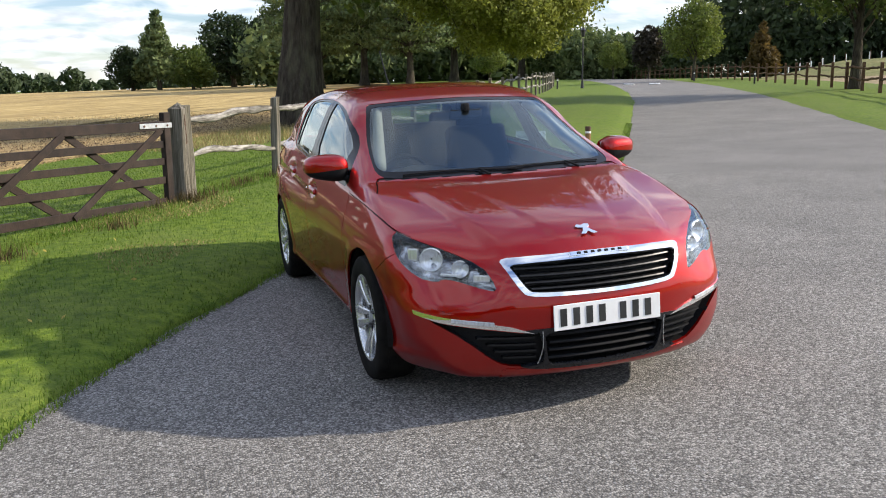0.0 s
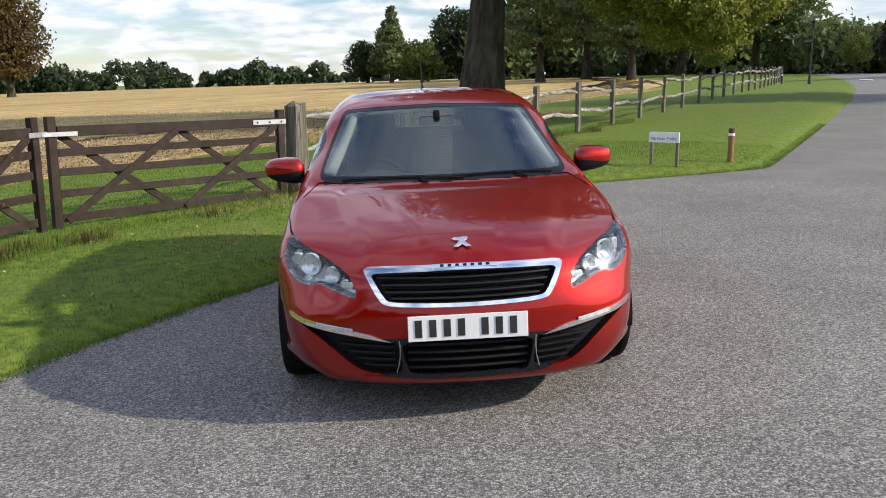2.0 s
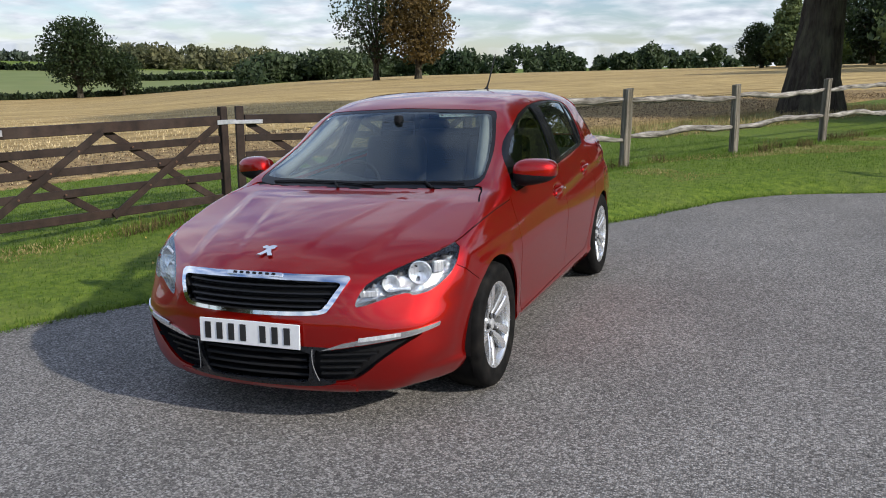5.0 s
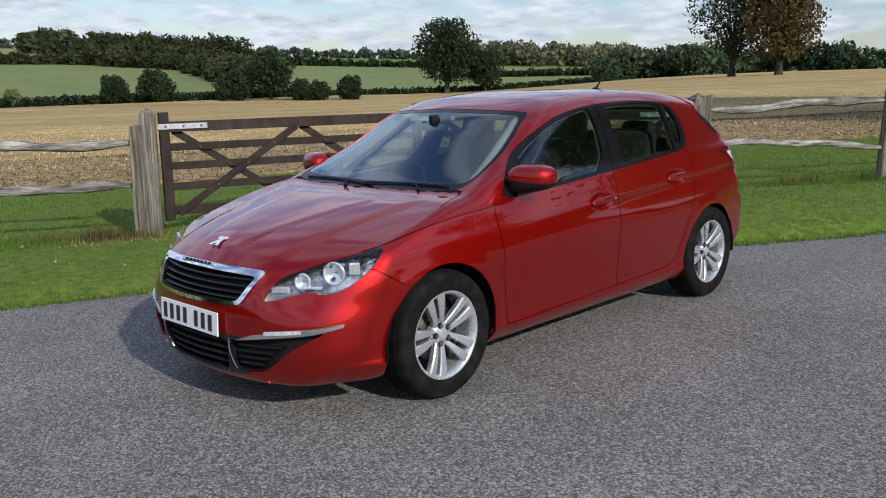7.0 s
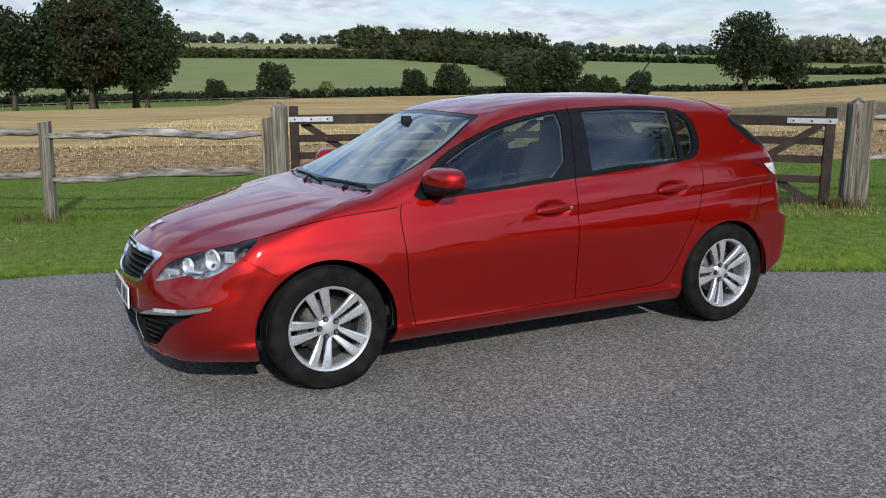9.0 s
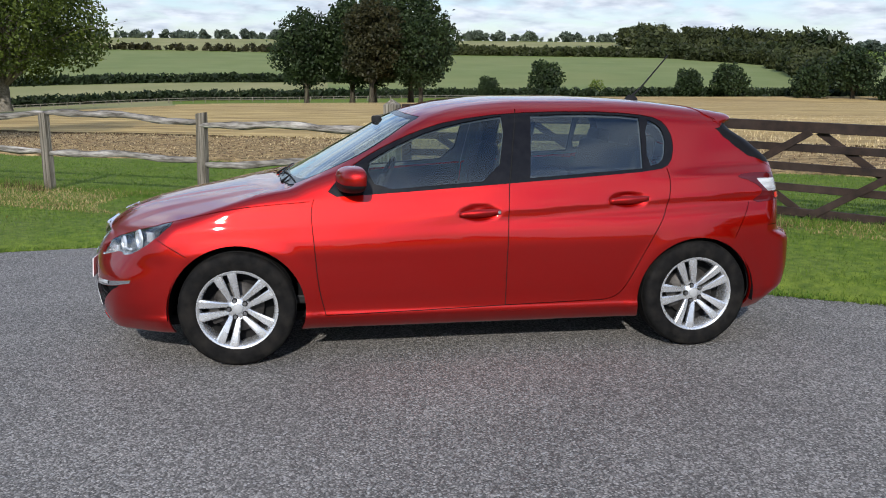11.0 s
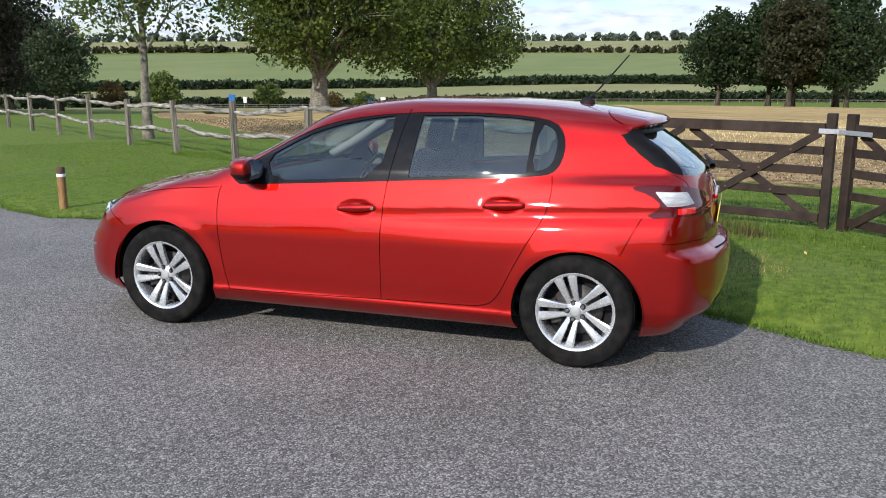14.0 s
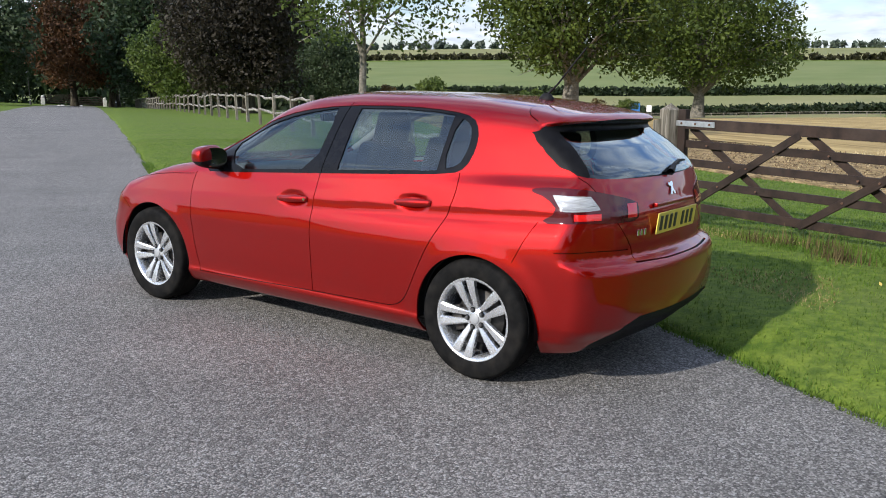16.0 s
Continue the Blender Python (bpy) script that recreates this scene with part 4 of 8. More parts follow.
def field_gate(s0, s1, h0, h1, label, n1=5.43, face=-1):
    """A five-barred field gate hung at s0 and meeting its pair at s1, with two crossed braces."""
    x0, y0 = plan(s0, FENCE_N + 0.03)
    x1, y1 = plan(s1, n1)
    z0, z1 = 0.0332 * x0 + h0, 0.0332 * x1 + h1
    d = Vector((x1 - x0, y1 - y0, z1 - z0))
    length = d.length
    root = new("field_gate")
    root.matrix_basis = Matrix.Translation((x0, y0, z0)) @ Vector((1, 0, 0)).rotation_difference(d).to_matrix().to_4x4()
    tagged(root, label, "gate", "pair of field gates")
    part("hanging_stile", box_bm(0.10, 0.075, 1.12, 0.006, (0.05, 0, 0.73)), GATE_BROWN, root)
    part("meeting_stile", box_bm(0.09, 0.075, 1.14, 0.006, (length - 0.045, 0, 0.72)), GATE_BROWN, root)
    bars = [(1.14, 0.105, 0.07), (0.93, 0.078, 0.03), (0.735, 0.078, 0.03), (0.52, 0.078, 0.03), (0.27, 0.085, 0.03)]
    for z, h, th in bars:
        part("bar", box_bm(length - 0.2, th, h, 0.004, (length / 2, 0, z)), GATE_BROWN, root)
    flip = -1.0
    for a, b in ((0.14, length / 2 - 0.03), (length / 2 + 0.03, length - 0.14)):
        for za, zb in ((0.24, 1.10), (1.10, 0.24)):
            p, q = Vector((a, 0, za)), Vector((b, 0, zb))
            v = q - p
            bm = box_bm(v.length, 0.022, 0.075, 0.003)
            m = Matrix.Translation((p + q) / 2 + Vector((0, flip * 0.028, 0))) @ Matrix.Rotation(-math.atan2(v.z, v.x), 4, "Y")
            flip = -flip
            bmesh.ops.transform(bm, matrix=m, verts=bm.verts)
            brace = part("brace", bm, GATE_BROWN, root)
            for z, h, th in bars[1:4]:
                u = (z - za) / (zb - za)
                bolt = cyl_bm(0.011, 0.012, 8, 0.002)
                bmesh.ops.rotate(bolt, matrix=Matrix.Rotation(math.pi / 2, 3, "X"), verts=bolt.verts)
                bmesh.ops.translate(bolt, vec=(a + (b - a) * u, -0.045, z), verts=bolt.verts)
                part("bolt", bolt, RUST, brace)
    strap = box_bm(0.50, 0.008, 0.058, 0.003, (0.235, face * 0.042, 1.145))
    hinge = part("hinge_strap", strap, GALV, root, "galvanised steel hinge strap")
    for xx in (0.06, 0.24, 0.42):
        bolt = cyl_bm(0.012, 0.012, 8, 0.002)
        bmesh.ops.rotate(bolt, matrix=Matrix.Rotation(math.pi / 2, 3, "X"), verts=bolt.verts)
        bmesh.ops.translate(bolt, vec=(xx, face * 0.05, 1.145), verts=bolt.verts)
        part("bolt", bolt, RUST, hinge)
    return root, length


gate_1, len_1 = field_gate(GATE_A + 0.115, 1.70, 0.01, 0.0, "brown-stained five-bar field gate with crossed braces")
gate_2, len_2 = field_gate(GATE_B - 0.16, 1.80, -0.07, 0.0, "brown five-bar field gate with crossed braces, closed against its pair", face=1)
part("latch_strap", box_bm(0.34, 0.010, 0.05, 0.003, (len_1 + 0.02, -0.046, 1.12)), GALV, gate_1, "galvanised latch strap across the gap")
part("latch_strap", box_bm(0.36, 0.010, 0.045, 0.003, (len_2 - 0.12, 0.048, 1.115)), GALV, gate_2, "galvanised latch strap across the gap")


WOOD_POST = mat("bollard_wood", (0.16, 0.085, 0.035), (0.30, 0.17, 0.075), 14, 0.8, 0.003, 60, stretch=(3, 3, 0.5), spec=0.2)
WOOD_DARK = mat("bollard_top_wood", (0.06, 0.03, 0.016), (0.11, 0.06, 0.035), 14, 0.8, 0.003, 60)
WHITE = mat("white_paint", (0.70, 0.70, 0.68), (0.82, 0.82, 0.80), 6, 0.55, spot=(0.6, 0.6, 0.55), spot_scale=5, spot_amount=0.3)
BLACK_PAINT = mat("black_paint", (0.012, 0.012, 0.012), (0.03, 0.03, 0.03), 12, 0.45)
BLUE_PAINT = mat("blue_board", (0.02, 0.10, 0.28), (0.03, 0.15, 0.38), 4, 0.5)
STONE = mat("pale_stone", (0.42, 0.40, 0.36), (0.62, 0.60, 0.55), 7, 0.85, 0.01, 20)


def bollard(s_, n_, h, label, r=0.047):
    x, y = plan(s_, n_)
    root = empty("wooden_bollard", (x, y, float(terrain(x, y)) - 0.02))
    tagged(root, label, "bollard", "verge bollards")
    part("stump", cyl_bm(r, h - 0.08, 18, 0.003, (0, 0, (h - 0.08) / 2)), WOOD_POST, root, smooth=False)
    part("reflective_band", cyl_bm(r + 0.002, 0.034, 18, 0.001, (0, 0, h - 0.098)), WHITE, root, "thin white reflective band")
    part("cap", cyl_bm(r, 0.075, 18, 0.006, (0, 0, h - 0.042)), WOOD_DARK, root)


bollard(9.93, 0.31, 0.54, "short round brown wooden bollard with a white band")
bollard(-4.87, 0.24, 0.52, "short round wooden bollard with a white band on the verge")


def black_post(s_, n_, h=0.75):
    x, y = plan(s_, n_)
    root = empty("marker_post", (x, y, float(terrain(x, y))))
    tagged(root, "small black marker post with a pale band on the verge", "post", "marker posts")
    part("shaft", cyl_bm(0.06, h, 10, 0.004, (0, 0, h / 2)), BLACK_PAINT, root)
    part("band", cyl_bm(0.062, 0.08, 10, 0.002, (0, 0, h - 0.16)), WHITE, root)


for s_, n_ in [(57.5, 5.4), (66, -4.2), (52, -7.0), (-95, 1.8), (-105, 3.0), (-100, -6.8)]:
    black_post(s_, n_)


def text_mesh(body, size, material):
    cu = bpy.data.curves.new("lettering", "FONT")
    cu.body, cu.size, cu.align_x, cu.align_y, cu.extrude = body, size, "CENTER", "CENTER", 0.001
    tmp = bpy.data.objects.new("lettering", cu)
    me = bpy.data.meshes.new_from_object(tmp)
    bpy.data.objects.remove(tmp)
    me.materials.append(material)
    return me


# notice on the verge
sgx, sgy = plan(9.11, 1.14)
sign = empty("notice_sign", (sgx, sgy, float(terrain(sgx, sgy)) + 0.03), math.degrees(math.atan2(-0.30, 0.33)) + 3)
tagged(sign, "low white notice board on two timber legs reading No Farm Traffic", "sign")
part("board", box_bm(0.47, 0.022, 0.155, 0.002, (0, 0, 0.405)), WHITE, sign)
for xx in (-0.2, 0.2):
    part("leg", box_bm(0.042, 0.042, 0.46, 0.004, (xx, 0.033, 0.21)), OAK_GREY, sign)
under("lettering", text_mesh("No Farm Traffic", 0.062, BLACK_PAINT), sign, pose(0, -0.0125, 0.385, 90, 0, 0))


def board_sign(x, y, w, h, material, label, turn):
    root = empty("board_sign", (x, y, float(terrain(x, y))), turn)
    tagged(root, label, "sign", "boards in the meadow")
    part("panel", box_bm(w, 0.05, h, 0.01, (0, 0, 1.0 + h / 2)), material, root)
    for xx in (-w * 0.4, w * 0.4):
        part("leg", box_bm(0.09, 0.09, 1.2, 0.005, (xx, 0.08, 0.6)), OAK_GREY, root)


board_sign(-113.9, -47.5, 1.9, 1.2, BLUE_PAINT, "blue notice board on two posts in the meadow", 67)
board_sign(-114.6, -45.7, 1.0, 0.9, WHITE, "small white notice board beside the blue one", 67)
board_sign(-97.4, -60.4, 1.6, 1.1, BLUE_PAINT, "blue notice board on two posts near the drive", 60)
board_sign(-98.4, -59.0, 0.8, 0.8, WHITE, "small white notice board near the drive", 60)


def lantern_post(s_, n_, h=3.6):
    x, y = plan(s_, n_)
    root = empty("street_lamp", (x, y, float(terrain(x, y))))
    tagged(root, "old-style black lantern post beside the drive", "lamp", "lantern posts")
    part("plinth", cyl_bm(0.12, 0.5, 10, 0.01, (0, 0, 0.25), 0.08), BLACK_PAINT, root)
    part("column", cyl_bm(0.045, h - 0.6, 10, 0.0, (0, 0, h / 2)), BLACK_PAINT, root)
    part("lantern", cyl_bm(0.10, 0.42, 6, 0.01, (0, 0, h + 0.02), 0.17), BLACK_PAINT, root)
    part("roof", cyl_bm(0.22, 0.2, 6, 0.0, (0, 0, h + 0.33), 0.02), BLACK_PAINT, root)


lantern_post(56.2, 3.6)
lantern_post(-118.6, 3.0)
lantern_post(-112, -7.5)

# timber gates and stones where the drive leaves the park
for n_, w in ((1.2, 0.3), (-6.6, 0.3)):
    x, y = plan(-124, n_)
    root = empty("stone_pier", (x, y, float(terrain(x, y))), 58)
    tagged(root, "low pale stone pier at the drive gates", "pier", "stone piers")
    part("base", box_bm(0.5, 0.5, 0.9, 0.03, (0, 0, 0.45)), STONE, root)
    part("cap", box_bm(0.4, 0.4, 0.35, 0.1, (0, 0, 1.07)), STONE, root)
for k, (a, b) in enumerate(((0.9, -2.6), (-6.3, -2.8))):
    x, y = plan(-124, a)
    x2, y2 = plan(-124, b)
    root = new("drive_gate")
    d = Vector((x2 - x, y2 - y, 0))
    root.matrix_basis = Matrix.Translation((x, y, float(terrain(x, y)))) @ Vector((1, 0, 0)).rotation_difference(d).to_matrix().to_4x4()
    tagged(root, "dark barred gate across the end of the drive", "gate", "drive gates")
    for zz in (0.25, 0.5, 0.75, 1.0, 1.25):
        part("bar", box_bm(d.length, 0.05, 0.09, 0.0, (d.length / 2, 0, zz)), GATE_BROWN, root)
    for xx in (0.05, d.length - 0.05):
        part("stile", box_bm(0.1, 0.08, 1.4, 0.0, (xx, 0, 0.75)), GATE_BROWN, root)
for s_, n_ in ((60.5, -1.2), (61.5, 0.6), (-108, -2.0), (-108, -4.0)):
    x, y = plan(s_, n_)
    hump = empty("speed_hump", (x, y, float(terrain(x, y)) + 0.005), 58)
    tagged(hump, "low white-painted speed hump on the drive", "speed hump", "speed humps")
    part("hump", box_bm(0.6, 0.8, 0.11, 0.05, (0, 0, 0.03)), WHITE, hump)

# ---- grass blades where the camera comes near ----
def blades(name, label, pts, height, width, material, seed, lean=0.5, category="grass"):
    rng = np.random.default_rng(seed)
    n = len(pts)
    a = rng.uniform(0, 2 * np.pi, n)
    h = height * rng.uniform(0.5, 1.25, n)
    dirv = np.stack([np.cos(a), np.sin(a), np.zeros(n)], 1)
    side = np.stack([-np.sin(a), np.cos(a), np.zeros(n)], 1) * (width * rng.uniform(0.6, 1.2, n))[:, None]
    tip = pts + dirv * (h * lean * rng.uniform(0, 1, n))[:, None] + np.array([0, 0, 1]) * h[:, None]
    v = np.stack([pts - side, pts + side, tip], 1).reshape(-1, 3)
    f = np.arange(3 * n).reshape(n, 3)
    return tagged(raw_part(name, v, f, material), label, category, kind="stuff")


def scatter(n, s_range, over, seed, keep=None):
    rng = np.random.default_rng(seed)
    s_ = rng.uniform(*s_range, n)
    lo_, hi_ = over(s_)
    n_ = lo_ + (hi_ - lo_) * rng.random(n) ** 1.08
    if keep is not None:
        k = keep(s_, n_, rng)
        s_, n_ = s_[k], n_[k]
    x, y = plan(s_, n_)
    return np.stack([x, y, terrain(x, y) + 0.004], 1)


blades("lawn_grass", "short green mown grass on the verge", scatter(200000, (-9, 13), lambda s: (verge_edge(s) - 0.05, np.full_like(s, 10.5)), 1), 0.032, 0.0035, BLADE, 2, 0.9)
blades("lawn_grass", "short mown grass along the drive", scatter(30000, (-16, -9), lambda s: (verge_edge(s) - 0.05, np.full_like(s, 9.0)), 3), 0.03, 0.004, BLADE, 4, 0.9)
blades("edge_grass", "ragged grass along the edge of the asphalt", scatter(15000, (-10, 20), lambda s: (verge_edge(s) - 0.07, verge_edge(s) + 0.10), 15), 0.034, 0.004, BLADE, 16, 1.2)
fence_keep = lambda s, n, rng: np.abs(n - FENCE_N) < 0.28 + 0.15 * np.sin(s * 2.1)
blades("rough_grass", "longer uncut grass under the fence and gates", scatter(60000, (-12, 20), lambda s: (np.full_like(s, 4.2), np.full_like(s, 5.4)), 7, fence_keep), 0.055, 0.003, BLADE, 8, 0.6)
dry_keep = lambda s, n, rng: (np.array([noise.noise((a * 0.5, b * 0.8, 1.7)) for a, b in zip(s, n)]) > 0.12)
blades("dry_grass", "straw-coloured cut grass lying on the verge", scatter(42000, (-8, 14), lambda s: (np.full_like(s, 3.1), np.full_like(s, 4.9)), 9, dry_keep), 0.03, 0.005, DRY_BLADE, 10, 1.8)
rng_w = np.random.default_rng(91)
tuft_s = np.concatenate([rng_w.uniform(-9, 16, 34), [-1.55, -1.9, -1.75, 6.1, 6.5, 7.2]])
tuft_n = FENCE_N - 0.18 + rng_w.normal(size=len(tuft_s)) * 0.12
pick_t = rng_w.integers(len(tuft_s), size=2600)
wx, wy = plan(tuft_s[pick_t] + rng_w.normal(size=2600) * 0.10, tuft_n[pick_t] + rng_w.normal(size=2600) * 0.08)
blades("weed_tufts", "brown seeding weeds in tufts along the fence", np.stack([wx, wy, terrain(wx, wy)], 1), 0.15, 0.005, WEED, 92, 0.7, "weed")
lx, ly = plan(rng_w.uniform(-9, 14, 70), 3.6 + rng_w.normal(size=70) * 0.9)
lv, lf = leaf_quads(np.stack([lx, ly, terrain(lx, ly) + 0.03], 1), 0.018, rng_w, 0.0)
tagged(raw_part("fallen_leaves", lv, lf, FALLEN), "yellow fallen leaves scattered on the grass", "leaves", kind="stuff")
blades("tall_dry_grass", "tawny seeding grass round the great tree", scatter(9000, (12, 24), lambda s: (np.full_like(s, 7.6), np.full_like(s, 11.0)), 11), 0.15, 0.006, DRY_BLADE, 12, 0.9)
head_over = lambda s: (np.interp(s, [-36, -19, -8, 3, 12, 30], [14.2, 10.0, 9.6, 10.2, 10.8, 11.8]), np.interp(s, [-36, -20, -8, 3, 20, 45], [17, 15.8, 16.8, 17.4, 18, 15]))
blades("soil_clods", "brown clods of turned soil at the field edge", scatter(26000, (-30, 32), head_over, 17), 0.055, 0.040, SOIL, 18, 0.8, "soil")
blades("loose_straw", "short pieces of straw lying on turned soil", scatter(34000, (-30, 32), head_over, 19), 0.050, 0.022, STRAW, 20, 1.3, "straw")
blades("stubble_stalks", "rows of short cut straw stalks at the field edge", scatter(42000, (-14, 30), lambda s: (np.interp(s, [-14, -9, 3, 12, 30], [30, 13.4, 13.6, 14, 14]), np.full_like(s, 42.0)), 13), 0.075, 0.018, STRAW, 14, 0.6)

# ---- far things: parked cars, tree guards on the bank, the rail at the field's end ----
FAR_WHITE = mat("white_car_paint", (0.70, 0.71, 0.72), (0.78, 0.79, 0.80), 3, 0.3, coat=0.6)
FAR_GLASS = mat("dark_car_glass", (0.02, 0.022, 0.025), (0.035, 0.038, 0.042), 3, 0.1)


def far_car(x, y, turn, paint, label):
    root = empty("parked_car", (x, y, float(terrain(x, y))), turn)
    tagged(root, label, "car", "cars parked in the park")
    side_line = [(-2.1, 0.35), (-2.12, 0.75), (-1.95, 0.95), (-1.1, 1.0), (1.0, 0.98), (1.9, 0.78), (2.08, 0.55), (2.05, 0.33)]
    roof_line = [(-1.75, 0.96), (-1.15, 1.42), (0.1, 1.46), (0.95, 0.98)]
    for name, line, half, m, lab in (("body", side_line, 0.86, paint, ""), ("glasshouse", roof_line, 0.72, FAR_GLASS, "dark windows")):
        bm = bmesh.new()
        a = [bm.verts.new((px_, -half, pz_)) for px_, pz_ in line]
        b = [bm.verts.new((px_, half, pz_)) for px_, pz_ in line]
        for k in range(len(line)):
            k2 = (k + 1) % len(line)
            bm.faces.new((a[k], a[k2], b[k2], b[k]))
        bm.faces.new(a), bm.faces.new(list(reversed(b)))
        bmesh.ops.recalc_face_normals(bm, faces=bm.faces)
        bmesh.ops.bevel(bm, geom=bm.edges[:], offset=0.06, segments=2, affect="EDGES")
        part(name, bm, m, root, lab, True)
    part("roof", box_bm(1.2, 1.30, 0.05, 0.02, (-0.5, 0, 1.47)), paint, root)
    for wx in (-1.3, 1.3):
        for wy in (-0.8, 0.8):
            w_ = cyl_bm(0.32, 0.2, 18, 0.02)
            bmesh.ops.rotate(w_, matrix=Matrix.Rotation(math.pi / 2, 3, "X"), verts=w_.verts)
            bmesh.ops.translate(w_, vec=(wx, wy, 0.32), verts=w_.verts)
            part("wheel", w_, BLACK_PAINT, root)
    return root


far_car(*at_bearing(-14.6, 152, frm=(-1.9, -4.1))[:2], 20, FAR_WHITE, "white hatchback parked under the far trees")
far_car(*at_bearing(-18.7, 150, frm=(-1.9, -4.1))[:2], 10, FAR_WHITE, "pale car parked beyond the far trees")

# rough bank behind the brown fence, planted with guarded saplings
bank_a = np.radians(np.linspace(-38.5, -58, 60))
bank_u = np.linspace(0, 1, 12)
BD = 64 + 26 * np.repeat(bank_u[:, None], 60, 1)
BA = np.repeat(bank_a[None], 12, 0)
bx, by = -1.9 - BD * np.sin(BA), -4.1 + BD * np.cos(BA)
rise_b = np.interp(np.degrees(-BA), [38.5, 40, 43, 48, 58], [-0.1, 0.15, 0.75, 1, 1])
ROUGH_BANK = mat("rough_grass_bank", (0.12, 0.125, 0.045), (0.24, 0.215, 0.10), 1.5, 0.95, 0.05, 6, spot=(0.10, 0.12, 0.04), spot_scale=0.3, spot_amount=0.6, spec=0.1, detail=10)
PADDOCK = mat("bare_tan_paddock", (0.22, 0.155, 0.10), (0.36, 0.27, 0.18), 1.2, 0.95, 0.04, 9, spot=(0.16, 0.17, 0.06), spot_scale=0.25, spot_amount=0.5, spec=0.1, detail=10)
pad_s = np.linspace(18, 92, 60)
pad_u = np.linspace(0, 1, 10)
PAD_N = (-10.2 + bend(pad_s) * 0.9)[:, None] - 24 * pad_u[None]
pdx, pdy = plan(np.repeat(pad_s[:, None], 10, 1), PAD_N)
sheet("paddock", pdx, pdy, PADDOCK, 0.05, "bare tan paddock behind the brown fence", sink=np.where(np.isin(np.arange(10), (0, 9))[None], -0.2, 0.0) * np.ones(PAD_N.shape))
bank_z = 1.75 * rise_b * sstep(0.0, 0.8, np.repeat(bank_u[:, None], 60, 1))
bank_z[0] -= 0.3
sheet("rough_bank", bx, by, ROUGH_BANK, 0.03, "rough tawny bank behind the brown fence", sink=bank_z)
guard_tube = None
for k in range(15):
    az = -40.2 - 0.62 * k
    d = 83 + 2 * math.sin(k * 2.3)
    x, y, z = at_bearing(az, d, frm=(-1.9, -4.1))
    z += 1.75 * float(np.interp(-az, [38.5, 40, 43, 48, 58], [-0.1, 0.15, 0.75, 1, 1])) * float(sstep(0.0, 0.8, (d - 64) / 26))
    if guard_tube is None:
        guard_tube = empty("tree_guard", (x, y, z))
        tagged(guard_tube, "white plastic guard round a newly planted sapling", "tree guard", "saplings on the bank")
        part("tube", cyl_bm(0.05, 0.65, 10, 0.004, (0, 0, 0.3)), WHITE, guard_tube)
        part("stake", box_bm(0.035, 0.035, 0.8, 0.003, (0.08, 0, 0.35)), FENCE_BROWN, guard_tube)
    else:
        copy_thing(guard_tube, pose(x, y, z, 0, 0, 40 * k))

# pale rail at the far end of the field
far_rail = empty("field_rail_fence")
tagged(far_rail, "pale grey post and rail fence before the far hedge", "fence")
post_me = mesh_of("post", box_bm(0.12, 0.12, 1.15, 0.01, (0, 0, 0.5)), OAK_GREY)
line_pts = []
for az in np.arange(73, 128, 0.75):
    x, y, z = at_bearing(az, hedge_d(az) - 9)
    line_pts.append((x, y, z + 1.0))
    p_ = new("post", post_me)
    p_.parent = far_rail
    p_.matrix_basis = pose(x, y, z, 0, 0, az)
for dz in (0.0, -0.42):
    vs_, fs_ = [], []
    tube(vs_, fs_, [(a, b, c + dz) for a, b, c in line_pts], [0.055] * len(line_pts), 4)
    raw_part("rail", vs_, fs_, OAK_GREY, far_rail)

# ---- the car: one smooth body form, then cut into its panels ----
# Car frame: x to the car's left, y to its rear, z up; the front axle stands at y 0.
def spl(points):
    """A smooth curve through a few (u, v) pairs, monotone between them."""
    u = np.array([p[0] for p in points], float)
    v = np.array([p[1] for p in points], float)
    d = np.diff(v) / np.diff(u)
    m = np.concatenate([[d[0]], np.where(d[:-1] * d[1:] > 0, 2 * d[:-1] * d[1:] / (d[:-1] + d[1:] + 1e-12), 0), [d[-1]]])

    def f(q):
        q = np.clip(np.asarray(q, float), u[0], u[-1])
        i = np.clip(np.searchsorted(u, q) - 1, 0, len(u) - 2)
        h = u[i + 1] - u[i]
        t = (q - u[i]) / h
        return (2 * t**3 - 3 * t**2 + 1) * v[i] + (t**3 - 2 * t**2 + t) * h * m[i] + (-2 * t**3 + 3 * t**2) * v[i + 1] + (t**3 - t**2) * h * m[i + 1]
    return f


WHEEL_R, BASE = 0.316, 2.62
side_low = spl([(0.10, 0.70), (0.17, 0.80), (0.225, 0.852), (0.262, 0.870), (0.285, 0.866), (0.40, 0.876), (0.55, 0.889), (0.66, 0.897), (0.70, 0.8955), (0.735, 0.888), (0.765, 0.8790), (0.79, 0.8785), (0.813, 0.8800), (0.823, 0.8772), (0.86, 0.864), (0.97, 0.826), (1.2, 0.70)])
side_plain = spl([(0.10, 0.70), (0.17, 0.80), (0.225, 0.852), (0.262, 0.870), (0.285, 0.866), (0.40, 0.876), (0.55, 0.889), (0.64, 0.8955), (0.70, 0.894), (0.75, 0.889), (0.80, 0.8815), (0.86, 0.864), (0.97, 0.826), (1.2, 0.70)])
side_high = spl([(0.80, 0.885), (0.97, 0.824), (1.10, 0.768), (1.20, 0.722), (1.30, 0.669), (1.36, 0.628), (1.42, 0.57), (1.5, 0.47)])
taper_low = spl([(-0.95, 0.855), (-0.57, 0.925), (-0.3, 0.965), (0.0, 0.984), (0.5, 0.993), (1.3, 0.990), (2.1, 0.993), (2.62, 0.988), (3.0, 0.955), (3.2, 0.925), (3.45, 0.87)])
